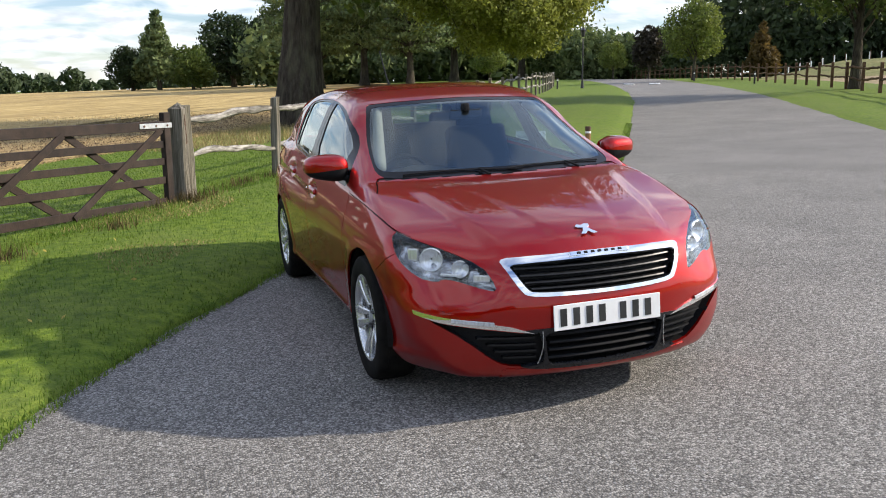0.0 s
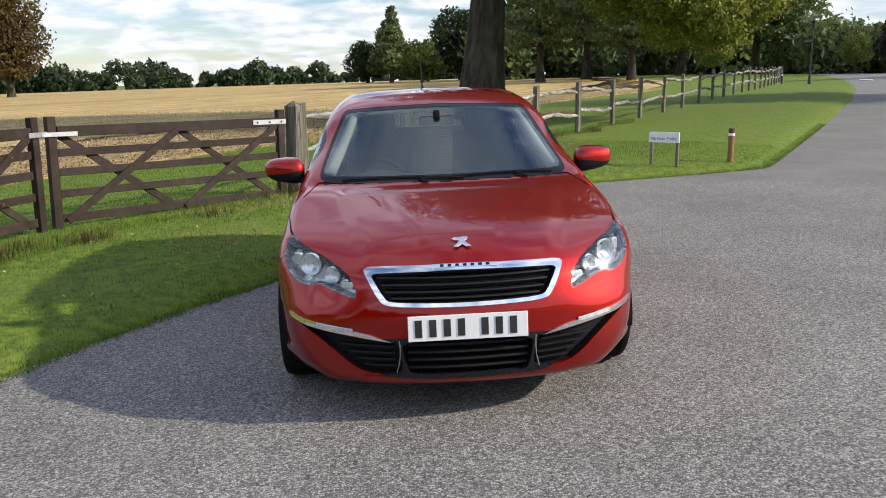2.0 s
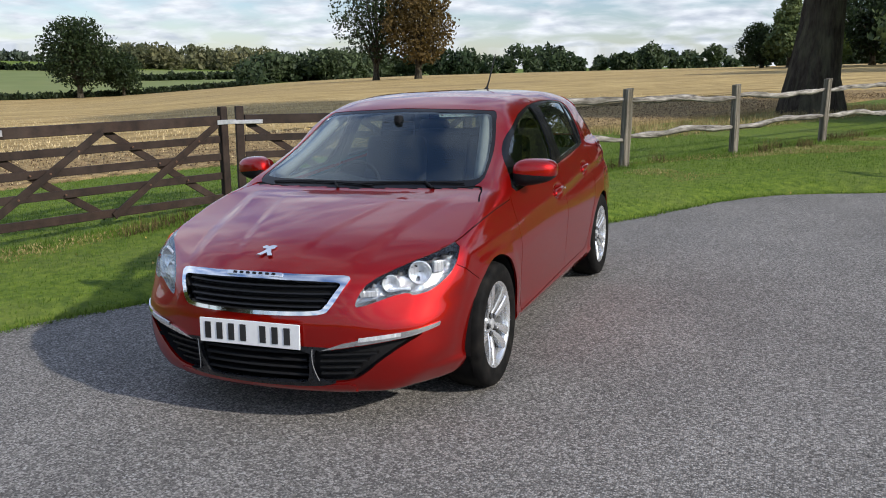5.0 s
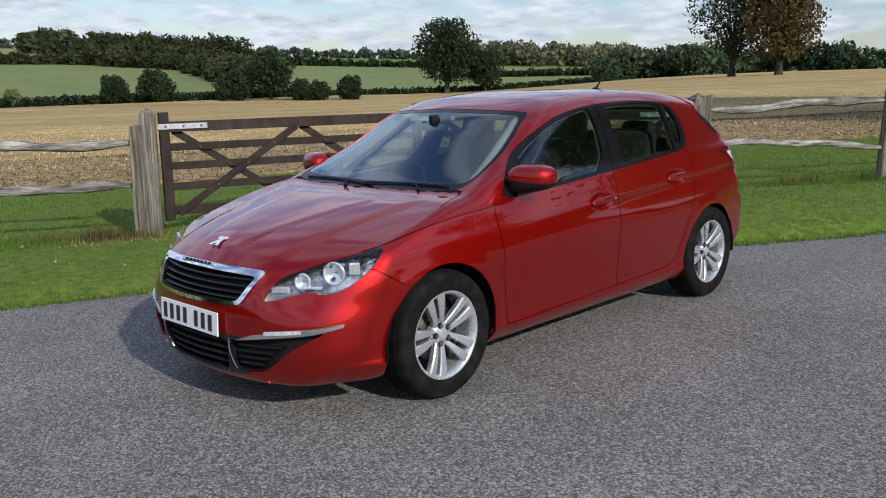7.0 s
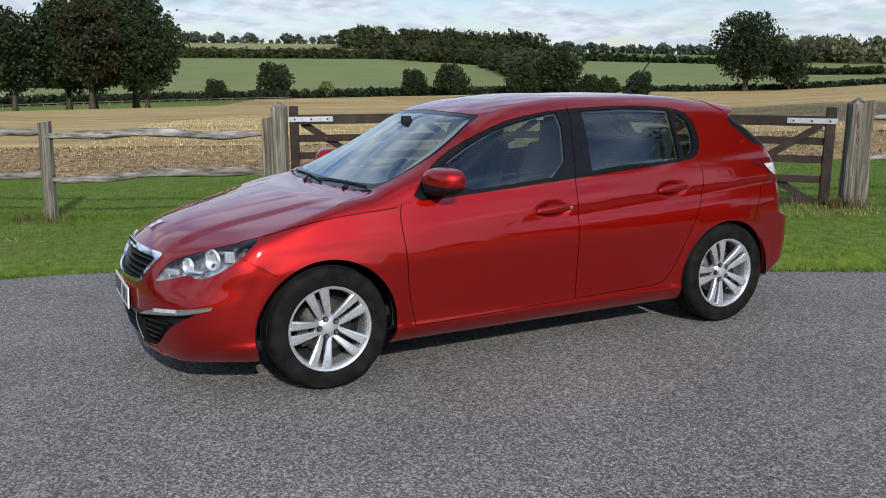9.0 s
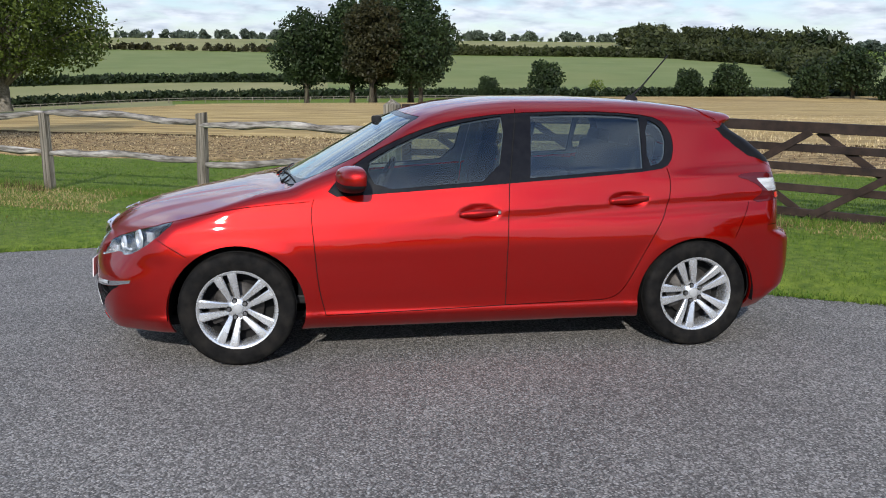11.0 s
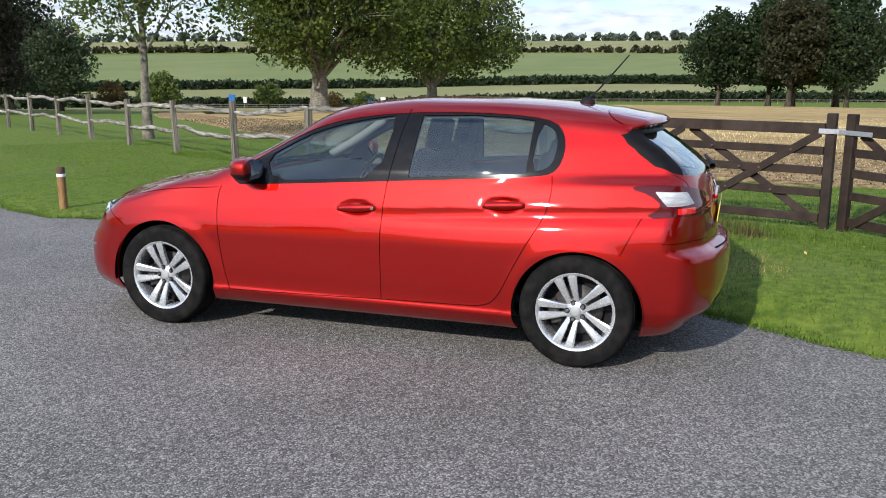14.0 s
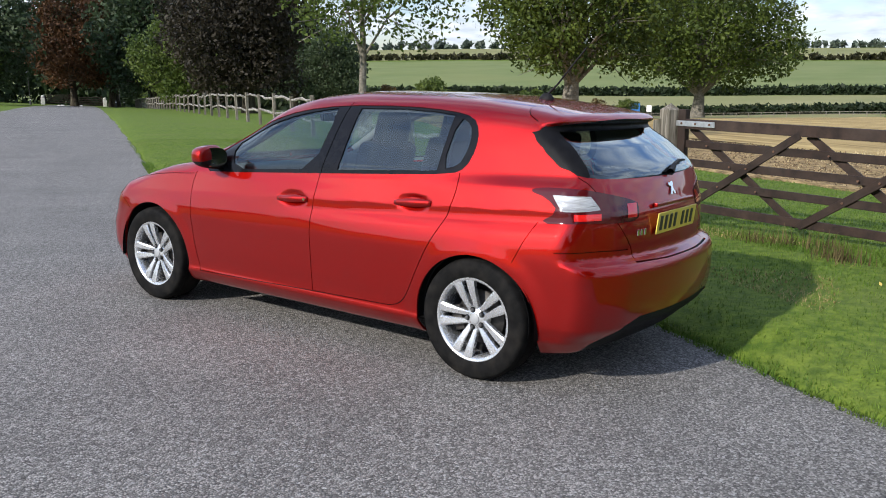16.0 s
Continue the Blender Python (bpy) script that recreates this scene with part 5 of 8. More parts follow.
taper_mid = spl([(-0.95, 0.86), (-0.57, 0.92), (-0.3, 0.96), (0.0, 0.978), (0.5, 0.985), (1.3, 0.982), (2.2, 0.955), (2.62, 0.945), (3.0, 0.915), (3.2, 0.893), (3.45, 0.84)])
taper_high = spl([(-0.95, 0.80), (0.0, 0.91), (0.45, 0.958), (0.9, 0.985), (1.5, 1.0), (2.0, 0.992), (2.5, 0.958), (2.8, 0.925), (3.1, 0.885), (3.45, 0.82)])
front_mid = spl([(0.05, -0.66), (0.15, -0.775), (0.20, -0.825), (0.26, -0.852), (0.36, -0.868), (0.48, -0.866), (0.56, -0.852), (0.63, -0.832), (0.70, -0.800), (0.735, -0.765), (0.80, -0.71), (1.0, -0.55), (1.5, -0.2)])
rear_mid = spl([(0.05, 3.05), (0.17, 3.20), (0.26, 3.295), (0.34, 3.375), (0.48, 3.398), (0.60, 3.395), (0.635, 3.382), (0.675, 3.318), (0.75, 3.314), (0.87, 3.305), (0.93, 3.287), (1.0, 3.265), (1.065, 3.238), (1.18, 3.10), (1.29, 2.955), (1.315, 3.01), (1.5, 3.05)])
top_mid = spl([(-0.95, 0.60), (-0.86, 0.655), (-0.78, 0.715), (-0.70, 0.758), (-0.5, 0.822), (-0.25, 0.875), (0.0, 0.918), (0.14, 0.940), (0.195, 0.950), (0.30, 0.998), (0.55, 1.132), (0.78, 1.262), (0.92, 1.337), (1.05, 1.382), (1.25, 1.421), (1.6, 1.445), (1.95, 1.445), (2.3, 1.433), (2.6, 1.404), (2.85, 1.366), (3.05, 1.333), (3.4, 1.27)])


def body_terms(x, y, z):
    ax = np.abs(x)
    zs = z - 0.050 * (y - 1.3) * sstep(0.55, 0.80, z) * sstep(1.2, 0.9, z)
    km = sstep(0.62, 0.80, zs)
    kf = sstep(0.95, 1.75, y)
    low = (side_low(zs) * kf + side_plain(zs) * (1 - kf)) * (taper_low(y) * (1 - km) + taper_mid(y) * km)
    high = side_high(z) * taper_high(y)
    w = sstep(0.93, 1.03, zs)
    half = low * (1 - w) + high * w
    for yc, rr in ((0.0, 0.366), (BASE, 0.356)):
        r = np.hypot(y - yc, z - 0.305)
        half = half + 0.008 * sstep(rr + 0.10, rr + 0.01, r) * sstep(0.72, 0.60, z)
    for yh, zh in ((1.33, 0.812), (2.20, 0.868)):
        half = half - 0.016 * sstep(1.0, 0.45, np.hypot((y - yh) / 0.135, (z - zh) / 0.052))
    half = half - 0.075 * sstep(0.36, 0.17, z) * sstep(-0.38, -0.62, y)
    half = half - 0.05 * sstep(0.34, 0.18, z) * sstep(2.82, 3.02, y)
    side = ax - half
    k = sstep(-0.25, -0.65, y)
    yb = y - (0.44 * k + 0.12 * (1 - k) + 0.05 * sstep(0.1, 0.3, y)) * ax**2
    crown = 0.09 * ax**2 * sstep(0.25, -0.35, y) + (0.022 * (ax / 0.6) ** 2 + 0.022 * (ax / 0.6) ** 6) * sstep(0.3, 0.9, y)
    ridge = 0.004 * sstep(0.03, -0.03, ax - (0.15 + 0.26 * (y + 0.7))) * sstep(0.15, -0.1, y) * sstep(-0.78, -0.6, y) + 0.010 * sstep(0.045, -0.045, ax - (0.46 + 0.20 * (y + 0.5))) * sstep(0.2, 0.0, y) * sstep(-0.75, -0.55, y)
    top = (z - (top_mid(yb) - crown + ridge)) * 0.93
    front = front_mid(z + 0.02 * ax) + 0.335 * ax**2 + 0.30 * ax**6 + 0.040 * sstep(0.42, 0.66, ax) * sstep(0.44, 0.64, z) - y
    rear = y - (rear_mid(z) - 0.20 * ax**2 - 0.06 * sstep(0.55, 0.9, ax))
    floor = 0.165 + 0.05 * sstep(2.9, 3.4, y) - z
    return side, top, front, rear, floor


def smax(a, b, k):
    h = np.maximum(k - np.abs(a - b), 0) / k
    return np.maximum(a, b) + h * h * k * 0.25


def body(x, y, z):
    side, top, front, rear, floor = body_terms(x, y, z)
    f = smax(side, top, 0.05 + 0.02 * sstep(0.8, 1.2, y))
    f = smax(f, front, 0.10 - 0.04 * sstep(0.54, 0.64, z))
    f = smax(f, rear, 0.07)
    return smax(f, floor, 0.03)


def body_normal(p, e=0.004):
    x, y, z = p[:, 0], p[:, 1], p[:, 2]
    g = np.stack([body(x + e, y, z) - body(x - e, y, z), body(x, y + e, z) - body(x, y - e, z), body(x, y, z + e) - body(x, y, z - e)], 1)
    return g / (np.linalg.norm(g, axis=1)[:, None] + 1e-12), np.linalg.norm(g, axis=1) / (2 * e)


def body_net(h=0.0165):
    """A quad mesh of the half body, x >= 0, settled onto the form."""
    xs = np.arange(-h / 2, 0.985, h)
    ys = np.arange(-0.93, 3.47, h)
    zs = np.arange(0.12, 1.49, h)
    X, Y, Z = np.meshgrid(xs, ys, zs, indexing="ij")
    S = body(X, Y, Z) < 0
    cells = {}
    corner = S[:-1, :-1, :-1].astype(int)
    for a in (0, 1):
        for b in (0, 1):
            for c in (0, 1):
                if a + b + c:
                    corner = corner + S[a:S.shape[0] - 1 + a, b:S.shape[1] - 1 + b, c:S.shape[2] - 1 + c]
    act = (corner > 0) & (corner < 8)
    ids = -np.ones(act.shape, int)
    ids[act] = np.arange(act.sum())
    I, J, K = np.nonzero(act)
    P = np.stack([xs[I] + h / 2, ys[J] + h / 2, zs[K] + h / 2], 1)
    quads = []
    for axis in range(3):
        A = [slice(None)] * 3
        B = [slice(None)] * 3
        A[axis], B[axis] = slice(None, -1), slice(1, None)
        s0, s1 = S[tuple(A)], S[tuple(B)]
        for flip in (False, True):
            e = np.argwhere((s0 & ~s1) if not flip else (~s0 & s1))
            o1, o2 = [(1, 2), (2, 0), (0, 1)][axis]
            ok = (e[:, o1] > 0) & (e[:, o2] > 0) & (e[:, o1] < act.shape[o1]) & (e[:, o2] < act.shape[o2])
            e = e[ok]
            q = []
            for d1, d2 in ((1, 1), (0, 1), (0, 0), (1, 0)):
                c = e.copy()
                c[:, o1] -= d1
                c[:, o2] -= d2
                q.append(ids[c[:, 0], c[:, 1], c[:, 2]])
            q = np.stack(q, 1)
            quads.append(q[:, ::-1] if flip else q)
    Q = np.concatenate(quads)
    Q = Q[(Q >= 0).all(1)]
    mid = I == 0
    pairs = np.concatenate([Q[:, [0, 1]], Q[:, [1, 2]], Q[:, [2, 3]], Q[:, [3, 0]]])

    def settle(P, n):
        for _ in range(n):
            nrm, g = body_normal(P)
            f = body(P[:, 0], P[:, 1], P[:, 2])
            P = P - nrm * np.clip(f / np.maximum(g, 0.3), -h, h)[:, None]
            P[mid, 0] = 0
        return P
    P = settle(P, 5)
    for _ in range(4):
        acc, cnt = np.zeros_like(P), np.zeros(len(P))
        for a, b in ((0, 1), (1, 0)):
            np.add.at(acc, pairs[:, a], P[pairs[:, b]])
            np.add.at(cnt, pairs[:, a], 1)
        P = P * 0.4 + 0.6 * acc / np.maximum(cnt, 1)[:, None]
        P = settle(P, 2)
    return P, Q


VIEWS = {
    "side": (Vector((1, 0, 0)), Vector((0, 1, 0)), Vector((0, 0, 1))),
    "front": (Vector((0, -1, 0)), Vector((1, 0, 0)), Vector((0, 0, 1))),
    "rear": (Vector((0, 1, 0)), Vector((1, 0, 0)), Vector((0, 0, 1))),
    "corner": (Vector((0.70711, -0.70711, 0)), Vector((0.70711, 0.70711, 0)), Vector((0, 0, 1))),
    "tail": (Vector((0.70711, 0.70711, 0)), Vector((-0.70711, 0.70711, 0)), Vector((0, 0, 1))),
    "top": (Vector((0, 0, 1)), Vector((1, 0, 0)), Vector((0, 1, 0))),
}


def rounded(poly, n=2, closed=True):
    """Chaikin's corner cutting."""
    p = [Vector(q) for q in poly]
    for _ in range(n):
        q = []
        m = len(p)
        for i in range(m if closed else m - 1):
            a, b = p[i], p[(i + 1) % m]
            q += [a.lerp(b, 0.25), a.lerp(b, 0.75)]
        p = q if closed else [p[0]] + q + [p[-1]]
    return p


def inside_poly(u, v, poly):
    r = np.zeros(len(u), bool)
    n = len(poly)
    for i in range(n):
        (x0, y0), (x1, y1) = poly[i], poly[(i + 1) % n]
        if abs(y1 - y0) < 1e-12:
            continue
        c = ((y0 > v) != (y1 > v)) & (u < (x1 - x0) * (v - y0) / (y1 - y0) + x0)
        r ^= c
    return r


def near_line(u, v, line):
    d = np.full(len(u), 9.0)
    for a, b in zip(line, line[1:]):
        ab = np.array([b[0] - a[0], b[1] - a[1]])
        t = np.clip(((u - a[0]) * ab[0] + (v - a[1]) * ab[1]) / (ab @ ab + 1e-12), 0, 1)
        d = np.minimum(d, np.hypot(u - a[0] - t * ab[0], v - a[1] - t * ab[1]))
    return d


def incise(bm, view, line, closed=False, region=None, facing=0.12):
    """Cuts the mesh along a line drawn in a view, on the side that faces the viewer."""
    D, U, V = VIEWS[view]
    pts = [Vector(p) for p in line] + ([Vector(line[0])] if closed else [])
    lo = Vector((min(p.x for p in pts) - 0.04, min(p.y for p in pts) - 0.04))
    hi = Vector((max(p.x for p in pts) + 0.04, max(p.y for p in pts) + 0.04))
    cand = []
    for f in bm.faces:
        c = f.calc_center_median()
        u, v = c.dot(U), c.dot(V)
        if lo.x < u < hi.x and lo.y < v < hi.y and f.normal.dot(D) > facing and (region is None or region(c)):
            cand.append(f)
    for a, b in zip(pts, pts[1:]):
        d = b - a
        if d.length < 1e-6:
            continue
        n3 = (U * d.y - V * d.x).normalized()
        ux0, ux1, vy0, vy1 = min(a.x, b.x) - 0.004, max(a.x, b.x) + 0.004, min(a.y, b.y) - 0.004, max(a.y, b.y) + 0.004
        near, rest = [], []
        for f in cand:
            us_ = [v.co.dot(U) for v in f.verts]
            vs_ = [v.co.dot(V) for v in f.verts]
            if max(us_) > ux0 and min(us_) < ux1 and max(vs_) > vy0 and min(vs_) < vy1:
                near.append(f)
            else:
                rest.append(f)
        if not near:
            continue
        geom = set(near)
        for f in near:
            geom.update(f.edges)
            geom.update(f.verts)
        res = bmesh.ops.bisect_plane(bm, geom=list(geom), dist=0.0004, plane_co=U * a.x + V * a.y, plane_no=n3)
        cand = rest + [g for g in res["geom"] if isinstance(g, bmesh.types.BMFace) and g.is_valid]


def offset_line(line, w):
    out = []
    for i, p in enumerate(line):
        a, b = line[max(i - 1, 0)], line[min(i + 1, len(line) - 1)]
        d = (Vector(b) - Vector(a)).normalized()
        out.append(Vector(p) + Vector((-d.y, d.x)) * w)
    return out


# outlines of glass, lamps and openings, each in the view that shows it best
OUT = {
    "dlo": ("side", rounded([(.470, .908), (.581, 1.032), (.671, 1.096), (.832, 1.185), (1.0, 1.258), (1.195, 1.315), (1.521, 1.356), (1.974, 1.366), (2.293, 1.350), (2.44, 1.322), (2.497, 1.255), (2.510, 1.163), (2.478, 1.065), (2.402, 1.029), (1.982, 1.000), (1.508, .970), (.762, .921)], 1)),
    "pane_f": ("side", rounded([(.700, 1.082), (.832, 1.158), (1.003, 1.236), (1.197, 1.294), (1.42, 1.333), (1.512, 1.342), (1.440, .990), (1.1, .966), (.768, .943)], 1)),
    "pane_r": ("side", [(1.662, 1.345), (1.974, 1.352), (2.20, 1.343), (2.318, 1.330), (2.303, 1.043), (1.982, 1.022), (1.628, .998)]),
    "pane_q": ("side", rounded([(2.352, 1.322), (2.432, 1.288), (2.462, 1.22), (2.455, 1.14), (2.425, 1.075), (2.330, 1.050)], 1)),
    "screen": ("front", rounded([(-.3, .958), (.45, .960), (.652, .964), (.690, .988), (.678, 1.04), (.640, 1.15), (.600, 1.24), (.568, 1.318), (.53, 1.338), (0, 1.357), (-.3, 1.357)], 1)),
    "screen_in": ("front", rounded([(-.3, .988), (.45, .990), (.640, .994), (.670, 1.012), (.660, 1.05), (.622, 1.15), (.582, 1.24), (.550, 1.306), (.51, 1.322), (0, 1.340), (-.3, 1.334)], 1)),
    "rear_pane": ("rear", rounded([(-.3, 1.325), (.044, 1.324), (.40, 1.312), (.534, 1.302), (.630, 1.285), (.668, 1.19), (.700, 1.072), (.66, 1.056), (.457, 1.046), (0, 1.040), (-.3, 1.04)], 1)),
    "lamp": ("corner", rounded([(-.206, .566), (-.165, .570), (-.023, .606), (.040, .612), (.055, .597), (.153, .613), (.281, .691), (.356, .797), (.242, .767), (.052, .722), (-.122, .669), (-.181, .615)], 1)),
    "strip": ("corner", [(-.353, .380), (-.264, .414), (-.098, .446), (-.003, .455), (.166, .477), (.160, .460), (.021, .432), (-.201, .404)]),
    "fog": ("corner", rounded([(-.375, .390), (-.3875, .255), (-.339, .226), (-.23, .232), (-.170, .276), (-.116, .330), (-.020, .392), (.095, .444), (.018, .428), (-.2, .400), (-.353, .376)], 1)),
    "grille": ("front", rounded([(-.3, .703), (0, .703), (.396, .693), (.442, .684), (.430, .655), (.374, .556), (.345, .540), (.25, .534), (0, .532), (-.3, .532)], 1)),
    "grille_in": ("front", rounded([(-.3, .680), (0, .680), (.376, .669), (.408, .660), (.396, .640), (.350, .566), (.328, .556), (.24, .551), (0, .549), (-.3, .549)], 1)),
    "intake": ("front", rounded([(-.3, .397), (0, .397), (.290, .388), (.280, .30), (.264, .238), (.24, .224), (0, .220), (-.3, .220)], 1)),
    "surround": ("front", rounded([(-.3, .404), (0, .404), (.30, .398), (.40, .392), (.40, .235), (.345, .214), (.26, .207), (0, .203), (-.3, .203)], 1)),
    "tail_lamp": ("tail", rounded([(1.478, .985), (1.520, 1.006), (1.686, 1.011), (1.829, .987), (2.034, .937), (2.046, .898), (2.036, .842), (1.927, .840), (1.679, .853), (1.505, .834), (1.590, .902), (1.545, .962)], 1)),
    "tail_white": ("tail", rounded([(1.572, .975), (1.580, .977), (1.740, .975), (1.750, .970), (1.795, .916), (1.792, .908), (1.612, .902), (1.600, .908)], 1)),
    "arch_f": ("side", [(0.366 * math.cos(a), 0.303 + 0.362 * math.sin(a)) for a in np.linspace(-0.55, math.pi + 0.45, 40)] + [(-.335, .05), (.33, .05)]),
    "arch_r": ("side", [(BASE + 0.356 * math.cos(a), 0.300 + 0.348 * math.sin(a)) for a in np.linspace(-0.5, math.pi + 0.5, 40)] + [(BASE - .33, .05), (BASE + .33, .05)]),
}
BONNET_EDGE = [(-.62, .707), (-.245, .694), (-.214, .680), (-.122, .672), (.052, .724), (.242, .769), (.356, .796), (.477, .830), (.593, .857), (.718, .874), (.790, .880)]
SEAMS = [
    ("corner", rounded(BONNET_EDGE[5:] + [(.866, .888)], 1, False), 0.0045, lambda c: c.y < 0.46 and c.x > 0.6),
    ("side", rounded([(.424, .905), (.406, .85), (.409, .76), (.419, .657), (.436, .421), (.474, .262)], 2, False), 0.005, lambda c: c.x > 0.6),
    ("side", [(.474, .262), (1.05, .272), (1.48, .284), (2.06, .296)], 0.005, lambda c: c.x > 0.6),
    ("side", rounded([(1.507, .975), (1.497, .842), (1.487, .653), (1.484, .40), (1.484, .284)], 1, False), 0.005, lambda c: c.x > 0.6),
    ("side", rounded([(2.06, .296), (2.14, .315), (2.195, .379), (2.26, .515), (2.337, .661), (2.42, .799), (2.452, .90), (2.460, .98), (2.450, 1.038)], 2, False), 0.005, lambda c: c.x > 0.6),
    ("side", [(-.405, .700), (-.341, .660), (-.258, .608)], 0.004, lambda c: c.x > 0.6),
    ("side", [(2.944, .838), (2.899, .752), (2.845, .640)], 0.004, lambda c: c.x > 0.6),
    ("tail", [(1.57, .711), (1.80, .713), (1.975, .706)], 0.004, lambda c: c.y > 2.9),
    ("tail", rounded([(1.694, 1.060), (1.762, 1.016), (1.886, .859), (1.985, .735), (2.008, .660)], 1, False), 0.0045, lambda c: c.y > 2.9),
    ("top", rounded([(0, 2.688), (.30, 2.69), (.50, 2.70), (.575, 2.735), (.60, 2.80)], 2, False), 0.0045, lambda c: c.z > 1.25),
    ("front", rounded([(.690, .966), (.735, .930), (.81, .876)], 1, False), 0.0045, lambda c: 0.1 < c.y < 0.4),
    ("rear", [(-.1, .641), (.20, .641), (.47, .648)], 0.006, lambda c: c.y > 3.0),
]
PILLAR_GAP = [(1.507, .965), (1.522, 1.06), (1.545, 1.20), (1.578, 1.372)]

P_, Q_ = body_net()
bm = bmesh.new()
bv = [bm.verts.new(p) for p in P_]
for q in Q_:
    try:
        bm.faces.new([bv[i] for i in q])
    except ValueError:
        pass
bm.normal_update()
for key, (view, line) in OUT.items():
    incise(bm, view, line, True, facing=0.05 if key in ("dlo", "screen", "rear_pane") else 0.12)
for view, line, w, region in SEAMS:
    incise(bm, view, offset_line(line, w / 2), False, region)
    incise(bm, view, offset_line(line, -w / 2), False, region)
incise(bm, "corner", BONNET_EDGE, False, lambda c: c.y < 0.3)
incise(bm, "front", [(-.1, .962), (.45, .962), (.66, .966), (.70, .962)], False, lambda c: c.y < 0.5)
incise(bm, "rear", [(-.1, .375), (.45, .375), (.56, .34), (.66, .24), (.68, .15)], False, lambda c: c.y > 2.9)
incise(bm, "front", [(-.1, .208), (.26, .212), (.34, .216), (.46, .222)], False, lambda c: c.y < -0.5)
for w in (0.003, -0.003):
    incise(bm, "side", offset_line(PILLAR_GAP, w), False, lambda c: c.x > 0.5)
bm.normal_update()
bm.faces.ensure_lookup_table()
FC = np.array([f.calc_center_median()[:] for f in bm.faces])
FN_ = np.array([f.normal[:] for f in bm.faces])
cx, cy, cz = FC.T


def view_uv(view):
    D, U, V = VIEWS[view]
    return FC @ np.array(U), FC @ np.array(V), FN_ @ np.array(D)


def within(key, facing=0.03):
    view, line = OUT[key]
    u, v, d = view_uv(view)
    return inside_poly(u, v, [tuple(p) for p in line]) & (d > facing)


LAB = np.full(len(FC), "shell", dtype="U16")
u_c, v_c, _ = view_uv("corner")
edge_z = np.interp(u_c, [p[0] for p in BONNET_EDGE], [p[1] for p in BONNET_EDGE])
cowl_y = np.interp(cx, [0, .45, .684, .85], [.205, .245, .292, .20])
LAB[(cz > edge_z) & (cy < cowl_y) & (cz < 0.97) & (FN_[:, 2] > 0.02) & (cy < 0.31)] = "bonnet"
fb = np.interp(cy, [-.46, -.405, -.341, -.258, -.20], [.72, .700, .660, .608, .56])
LAB[(cz < edge_z) & ((cy < -.258) | (cz < 0.2)) & (cy < -.2) & ((cz < fb) | (u_c < .30))] = "front_bumper"
rb = np.interp(cz, [.1, .640, .752, .838], [2.845, 2.845, 2.899, 2.944])
u_t, v_t, _ = view_uv("tail")
LAB[(cy > rb) & (cz < .838) & ((cz < .711) | (u_t < 1.95))] = "rear_bumper"
hl = np.interp(cz, [.660, .735, .859, 1.016, 1.060, 1.30], [2.008, 1.985, 1.886, 1.762, 1.694, 1.53])
LAB[(u_t > hl) & (cz > .641) & (cy > 2.9) & (cz < 1.33)] = "tailgate"
spo = np.interp(cx, [0, .30, .50, .575, .62], [2.688, 2.69, 2.70, 2.735, 2.82])
LAB[(cy > spo) & (cz > 1.28) & (cx < .64)] = "spoiler"
us_s, vs_s, _ = view_uv("side")
low_s = np.interp(cy, [.474, 1.05, 1.48, 2.06, 2.14, 2.195, 2.26, 2.337, 2.42, 2.452, 2.47], [.262, .272, .284, .296, .315, .379, .515, .661, .799, .90, 1.05])
fd = np.interp(cz, [.262, .421, .657, .76, .85, .905, 1.0], [.474, .436, .419, .409, .406, .424, .44])
bl = np.interp(cz, [.284, .40, .653, .842, .975], [1.484, 1.484, 1.487, 1.497, 1.507])
dlo_low = np.interp(cy, [.470, .762, 1.508, 1.982, 2.402, 2.478], [.908, .921, .970, 1.000, 1.029, 1.065])
door = (cx > .6) & (cz > low_s) & (cz < dlo_low + .004) & (cy > fd) & (cy < 2.47)
LAB[door & (cy < bl)] = "front_door"
LAB[door & (cy >= bl)] = "rear_door"
LAB[(cz < .376) & (cy > 2.9) & inside_poly(cx, cz, [(-.1, .375), (.45, .375), (.56, .34), (.66, .24), (.68, .10), (-.1, .10)])] = "valance"
LAB[(cy < -.5) & (cz < .217) & (cx < .46)] = "lip"
seam = np.zeros(len(FC), bool)
for view, line, w, region in SEAMS:
    u, v, d = view_uv(view)
    ok = np.array([region(Vector(c)) for c in FC])
    seam |= (near_line(u, v, [tuple(p) for p in line]) < w * 0.52) & ok & (d > 0.05)
LAB[seam] = "seam"
LAB[within("screen") & (cy < 1.3) & (cy > 0.15)] = "screen_rim"
LAB[(LAB == "shell") & (cy < .32) & (cy > .15) & (cx < .70) & (cz > .93) & (cz < .97)] = "cowl"
LAB[within("screen_in") & (cy < 1.3)] = "screen"
LAB[within("rear_pane") & (cy > 2.6)] = "rear_pane"
LAB[within("dlo") & (cx > .5)] = "trim"
LAB[(near_line(cy, cz, PILLAR_GAP) < 0.0032) & (cx > .5)] = "seam"
for key in ("pane_f", "pane_r", "pane_q"):
    LAB[within(key) & (cx > .5)] = key
LAB[within("surround") & (cy < -.5)] = "surround"
for key in ("fog", "strip", "lamp"):
    LAB[within(key) & (cy < -.2) & (cx > .1)] = key
for key in ("intake", "grille", "grille_in"):
    LAB[within(key) & (cy < -.5)] = key
for key in ("tail_lamp", "tail_white"):
    LAB[within(key) & (cy > 2.8)] = key
for key in ("arch_f", "arch_r"):
    LAB[within(key, 0.0) & (cx > .45)] = "gone"
LAB[(cz < .172) & (FN_[:, 2] < -0.7)] = "gone"
